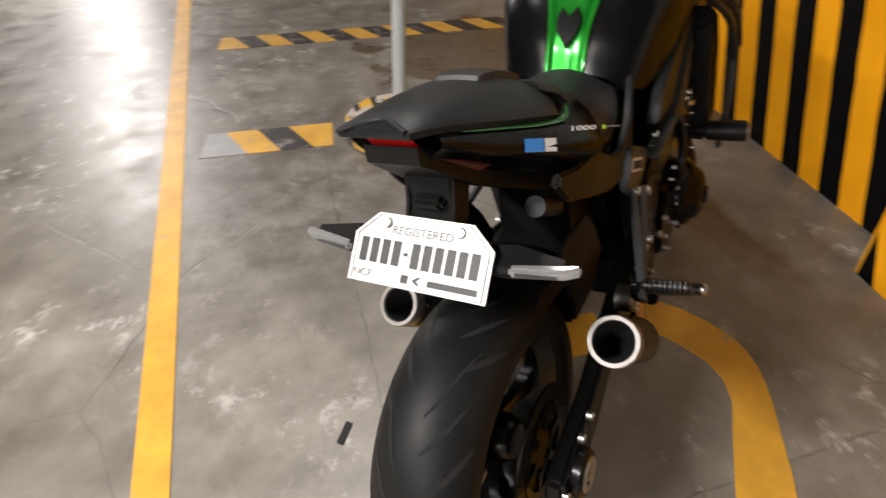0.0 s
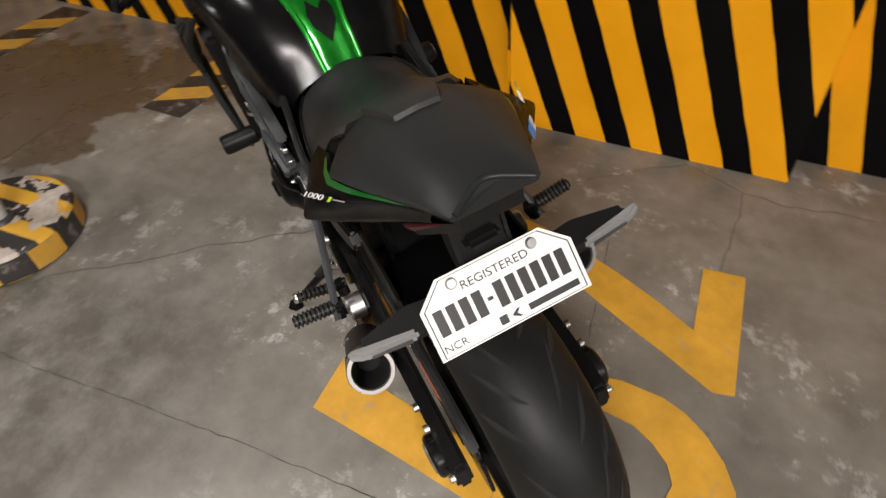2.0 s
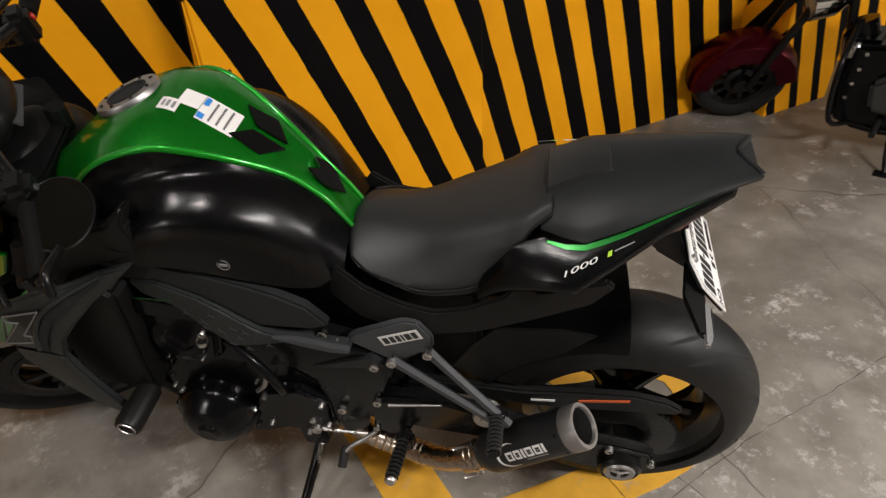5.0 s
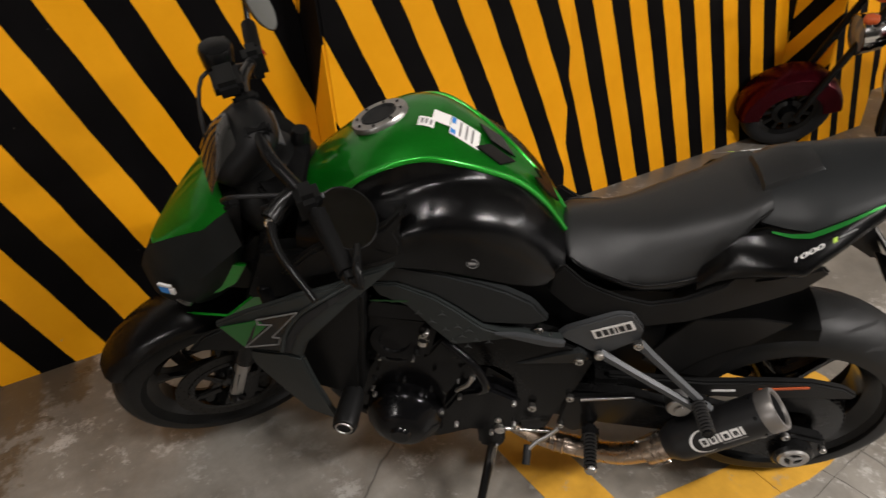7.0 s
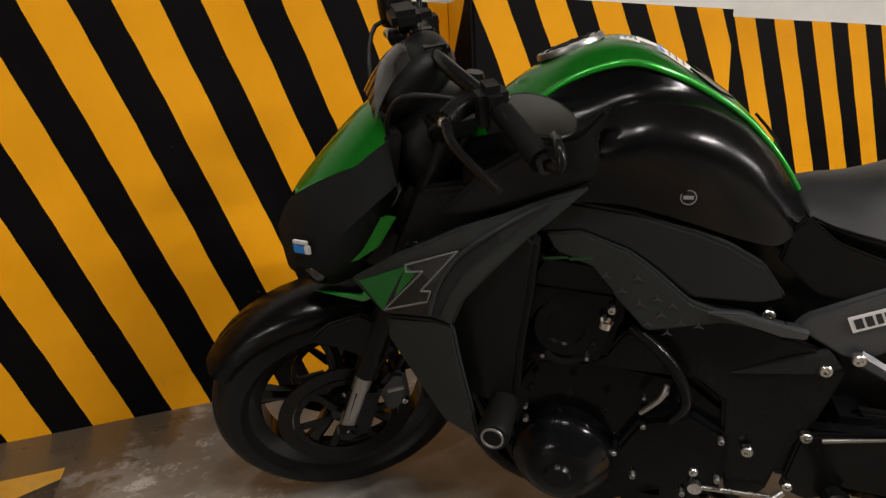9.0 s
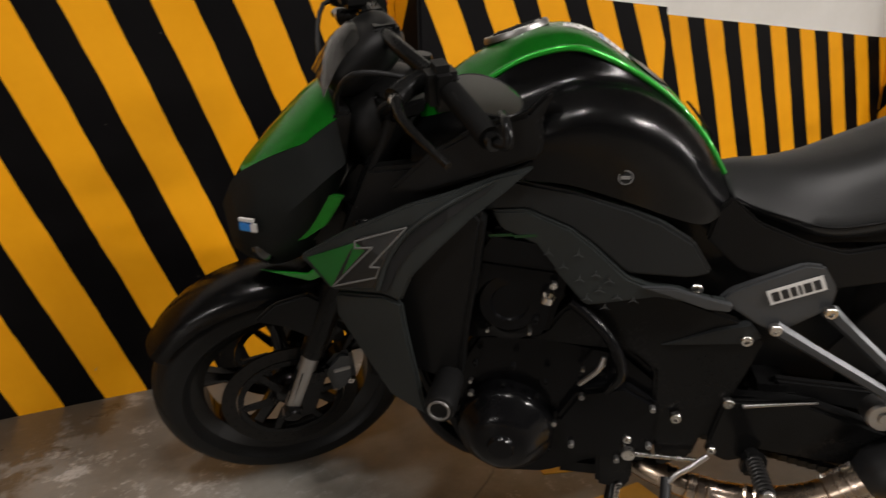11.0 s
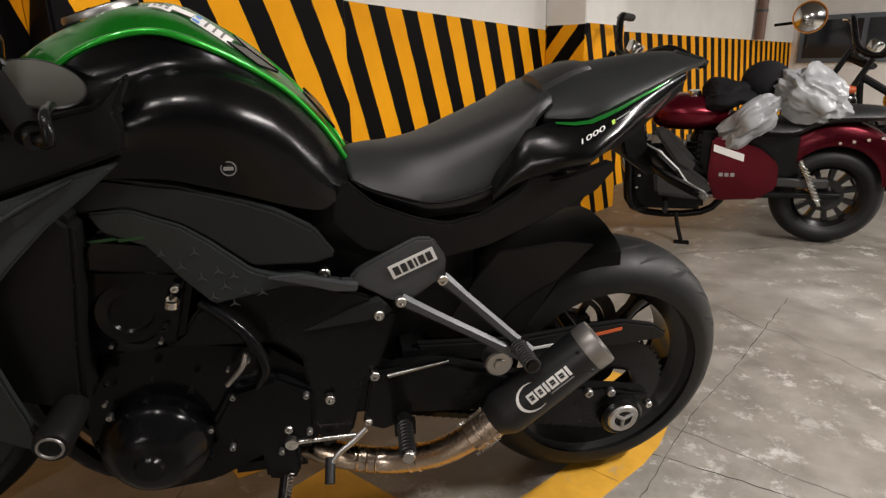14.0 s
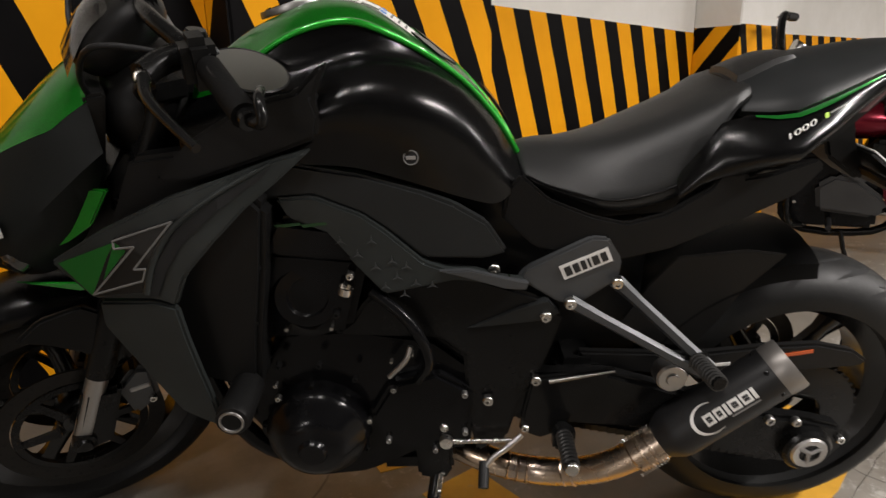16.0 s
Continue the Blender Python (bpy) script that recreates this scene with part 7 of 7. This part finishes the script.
    hl = part("headlamp", lathe([(0.0, -0.11), (0.05, -0.10), (0.085, -0.05), (0.095, 0.02), (0.098, 0.05), (0.09, 0.052)], (1.20, 0.05, 0.70), (1, 0, 0), 28), M_CHROME, r, "round chrome headlamp", 50, steer)
    part("headlamp_glass", lathe([(0.0, 0.066), (0.05, 0.062), (0.09, 0.050)], (1.20, 0.05, 0.70), (1, 0, 0), 28), M_CLEAR, hl, "clear lens", 60)
    part("speedometer", lathe([(0.0, 0.03), (0.04, 0.03), (0.048, 0.015), (0.04, -0.03), (0.0, -0.035)], (1.02, 0, 1.04), (-0.6, 0, 0.8), 22), M_CHROME, r, "chrome speedometer", 50, steer)
    part("triple_tree", box(1.06, 1.13, -0.11, 0.11, 0.93, 0.965, bevel=0.01, seg=2), M_FRAME, r, "", 40, steer)
    part("tail_lamp", prism([V(-0.34, -0.05, 0.44), V(-0.30, -0.05, 0.52), V(-0.30, 0.05, 0.52), V(-0.34, 0.05, 0.44)], (-0.03, 0, 0.01), 0.008), M_RED, r, "red tail lamp", 40)
    part("kick_stand", tube([V(0.74, 0.13, 0.16), V(0.72, 0.20, 0.09), V(0.70, 0.25, 0.038)], 0.011, 10), M_FRAME, r, "lowered side stand", 60)
    part("stand_pad", box(0.66, 0.74, 0.23, 0.28, 0.030, 0.040, bevel=0.003), M_FRAME, r)
    part("engine_guard", tube([V(1.0, 0.05, 0.62), V(1.0, 0.25, 0.50), V(0.98, 0.25, 0.24), V(0.90, 0.05, 0.15)], 0.012, 10), M_FRAME, r, "black engine guard", 60)
    return r


CR = pose(2.06, 1.65, 0.0, 0, 0, 151.7) @ pose(0, 0, 0, -7, 0, 0)
cruiser(CR, M_MAROON, "maroon cruiser motorcycle with chrome fittings on its side stand", "maroon")
cruiser(pose(3.86, 1.99, 0.0, 0, 0, 152.5) @ pose(0, 0, 0, -7, 0, 0), M_BLACK_GLOSS, "black cruiser motorcycle parked behind the maroon one", "black")


# crumpled bag and dark cloth on the cruiser's saddle
def crumple(name, centre, size, mat, label, category, seed, m, folds=0.10, tilt=0.0, detail=5):
    """A soft lump with long folds and fine creases, tilted about the crosswise axis."""
    b = bmesh.new()
    bmesh.ops.create_icosphere(b, subdivisions=detail, radius=1.0)
    turn = Matrix.Rotation(radians(tilt), 3, "Y")
    for v in b.verts:
        p = v.co.copy()
        q = p + V(seed * 3.1, seed * 1.7, seed)
        k = 1.0 + 0.45 * noise.noise(q * 1.2)
        for f, amp in ((2.1, folds * 1.6), (4.7, folds * 0.6), (10.0, folds * 0.12)):
            k += amp * (0.5 - abs(noise.noise(V(q.x * f * 0.5, q.y * f, q.z * f)) * 2))
        q = turn @ V(p.x * k * size[0], p.y * k * size[1], p.z * k * size[2])
        v.co = V(*centre) + q
    return solo(name, b, mat, label, category, "", m, 40)


M_BAG = worn("grey_white_polythene", (0.30, 0.31, 0.32), 0.35, spread=0.08, grain=30, bump=0.2)
M_CLOTH = worn("black_cloth", (0.010, 0.010, 0.012), 0.85, spread=0.2, grain=400, bump=0.2, spec=0.2)
crumple("plastic_bag", (0.43, 0.14, 0.685), (0.165, 0.075, 0.085), M_BAG, "crumpled pale plastic bag hanging over the saddle", "bag", 1.0, CR, 0.13, 38.0)
crumple("plastic_bag", (0.17, 0.11, 0.815), (0.185, 0.095, 0.105), M_BAG, "crumpled pale plastic bag lying on the saddle", "bag", 2.3, CR, 0.13, -32.0)
crumple("dark_jacket", (0.52, 0.03, 0.80), (0.14, 0.12, 0.08), M_CLOTH, "bundled black jacket lying on the tank", "jacket", 4.0, CR, 0.06)
b = bmesh.new()
bmesh.ops.create_uvsphere(b, u_segments=28, v_segments=18, radius=1.0)
for v in b.verts:
    v.co = V(0.36 + v.co.x * 0.12, -0.02 + v.co.y * 0.11, 0.855 + max(-0.75, v.co.z) * 0.11)
solo("helmet", b, M_CLOTH, "dull black helmet resting on the saddle", "helmet", "", CR, 50)

# ---------------------------------------------------------------- far end of the garage
win = solo("window_1", box(8.56, 8.60, 0.02, 1.47, 0.92, 1.52, bevel=0.006), worn("grey_blue_frame", (0.10, 0.12, 0.14), 0.4, spread=0.1), "dark window in a grey-blue frame", "window", "structure", WALL)
M_GLASS = worn("dark_glass", (0.012, 0.016, 0.022), 0.08, spread=0.1, bump=0.0)
for y0, y1 in ((0.08, 0.70), (0.76, 1.41)):
    pn = part("pane", box(8.552, 8.558, y0, y1, 0.98, 1.46), M_GLASS, win, "dark glass pane")
mir = group_root("traffic_mirror", WALL @ pose(7.05, 1.07, 1.42), "round convex mirror with an orange hood on a wall arm", "mirror")
part("hood", lathe([(0.0, 0.05), (0.08, 0.045), (0.14, 0.025), (0.170, 0.0), (0.175, -0.03), (0.168, -0.03)], (0, 0, 0), (0.9, 0.3, 0), 36), M_AMBER, mir, "orange plastic hood", 50)
part("mirror_face", lathe([(0.0, -0.055), (0.06, -0.050), (0.12, -0.036), (0.166, -0.014)], (0, 0, 0), (0.9, 0.3, 0), 36), M_CHROME, mir, "convex mirror face", 60)
part("bracket", tube([V(0.05, 0.02, 0.0), V(0.12, 0.15, -0.04), V(0.14, 0.385, -0.06)], 0.018, 10), M_FRAME, mir, "black wall arm", 60)
part("clamp", tube([V(0.02, 0.0, -0.20), V(0.02, 0.01, -0.33)], 0.014, 10), M_FRAME, mir)
pp = group_root("drain_pipe", WALL @ pose(6.75, 1.49, 0.0), "brown drain pipe fixed to the wall", "pipe")
part("pipe_run", tube([V(0, 0, 1.19), V(0, 0, 1.9), V(0, 0, ROOF)], 0.055, 18, 1, False), worn("brown_plastic", (0.16, 0.085, 0.055), 0.5), pp, "", 60)
for z in (1.5, 2.3):
    part("pipe_clip", lathe([(0.056, -0.015), (0.062, -0.015), (0.062, 0.015), (0.056, 0.015)], (0, 0, z), (0, 0, 1), 18), M_GREYBAR, pp)
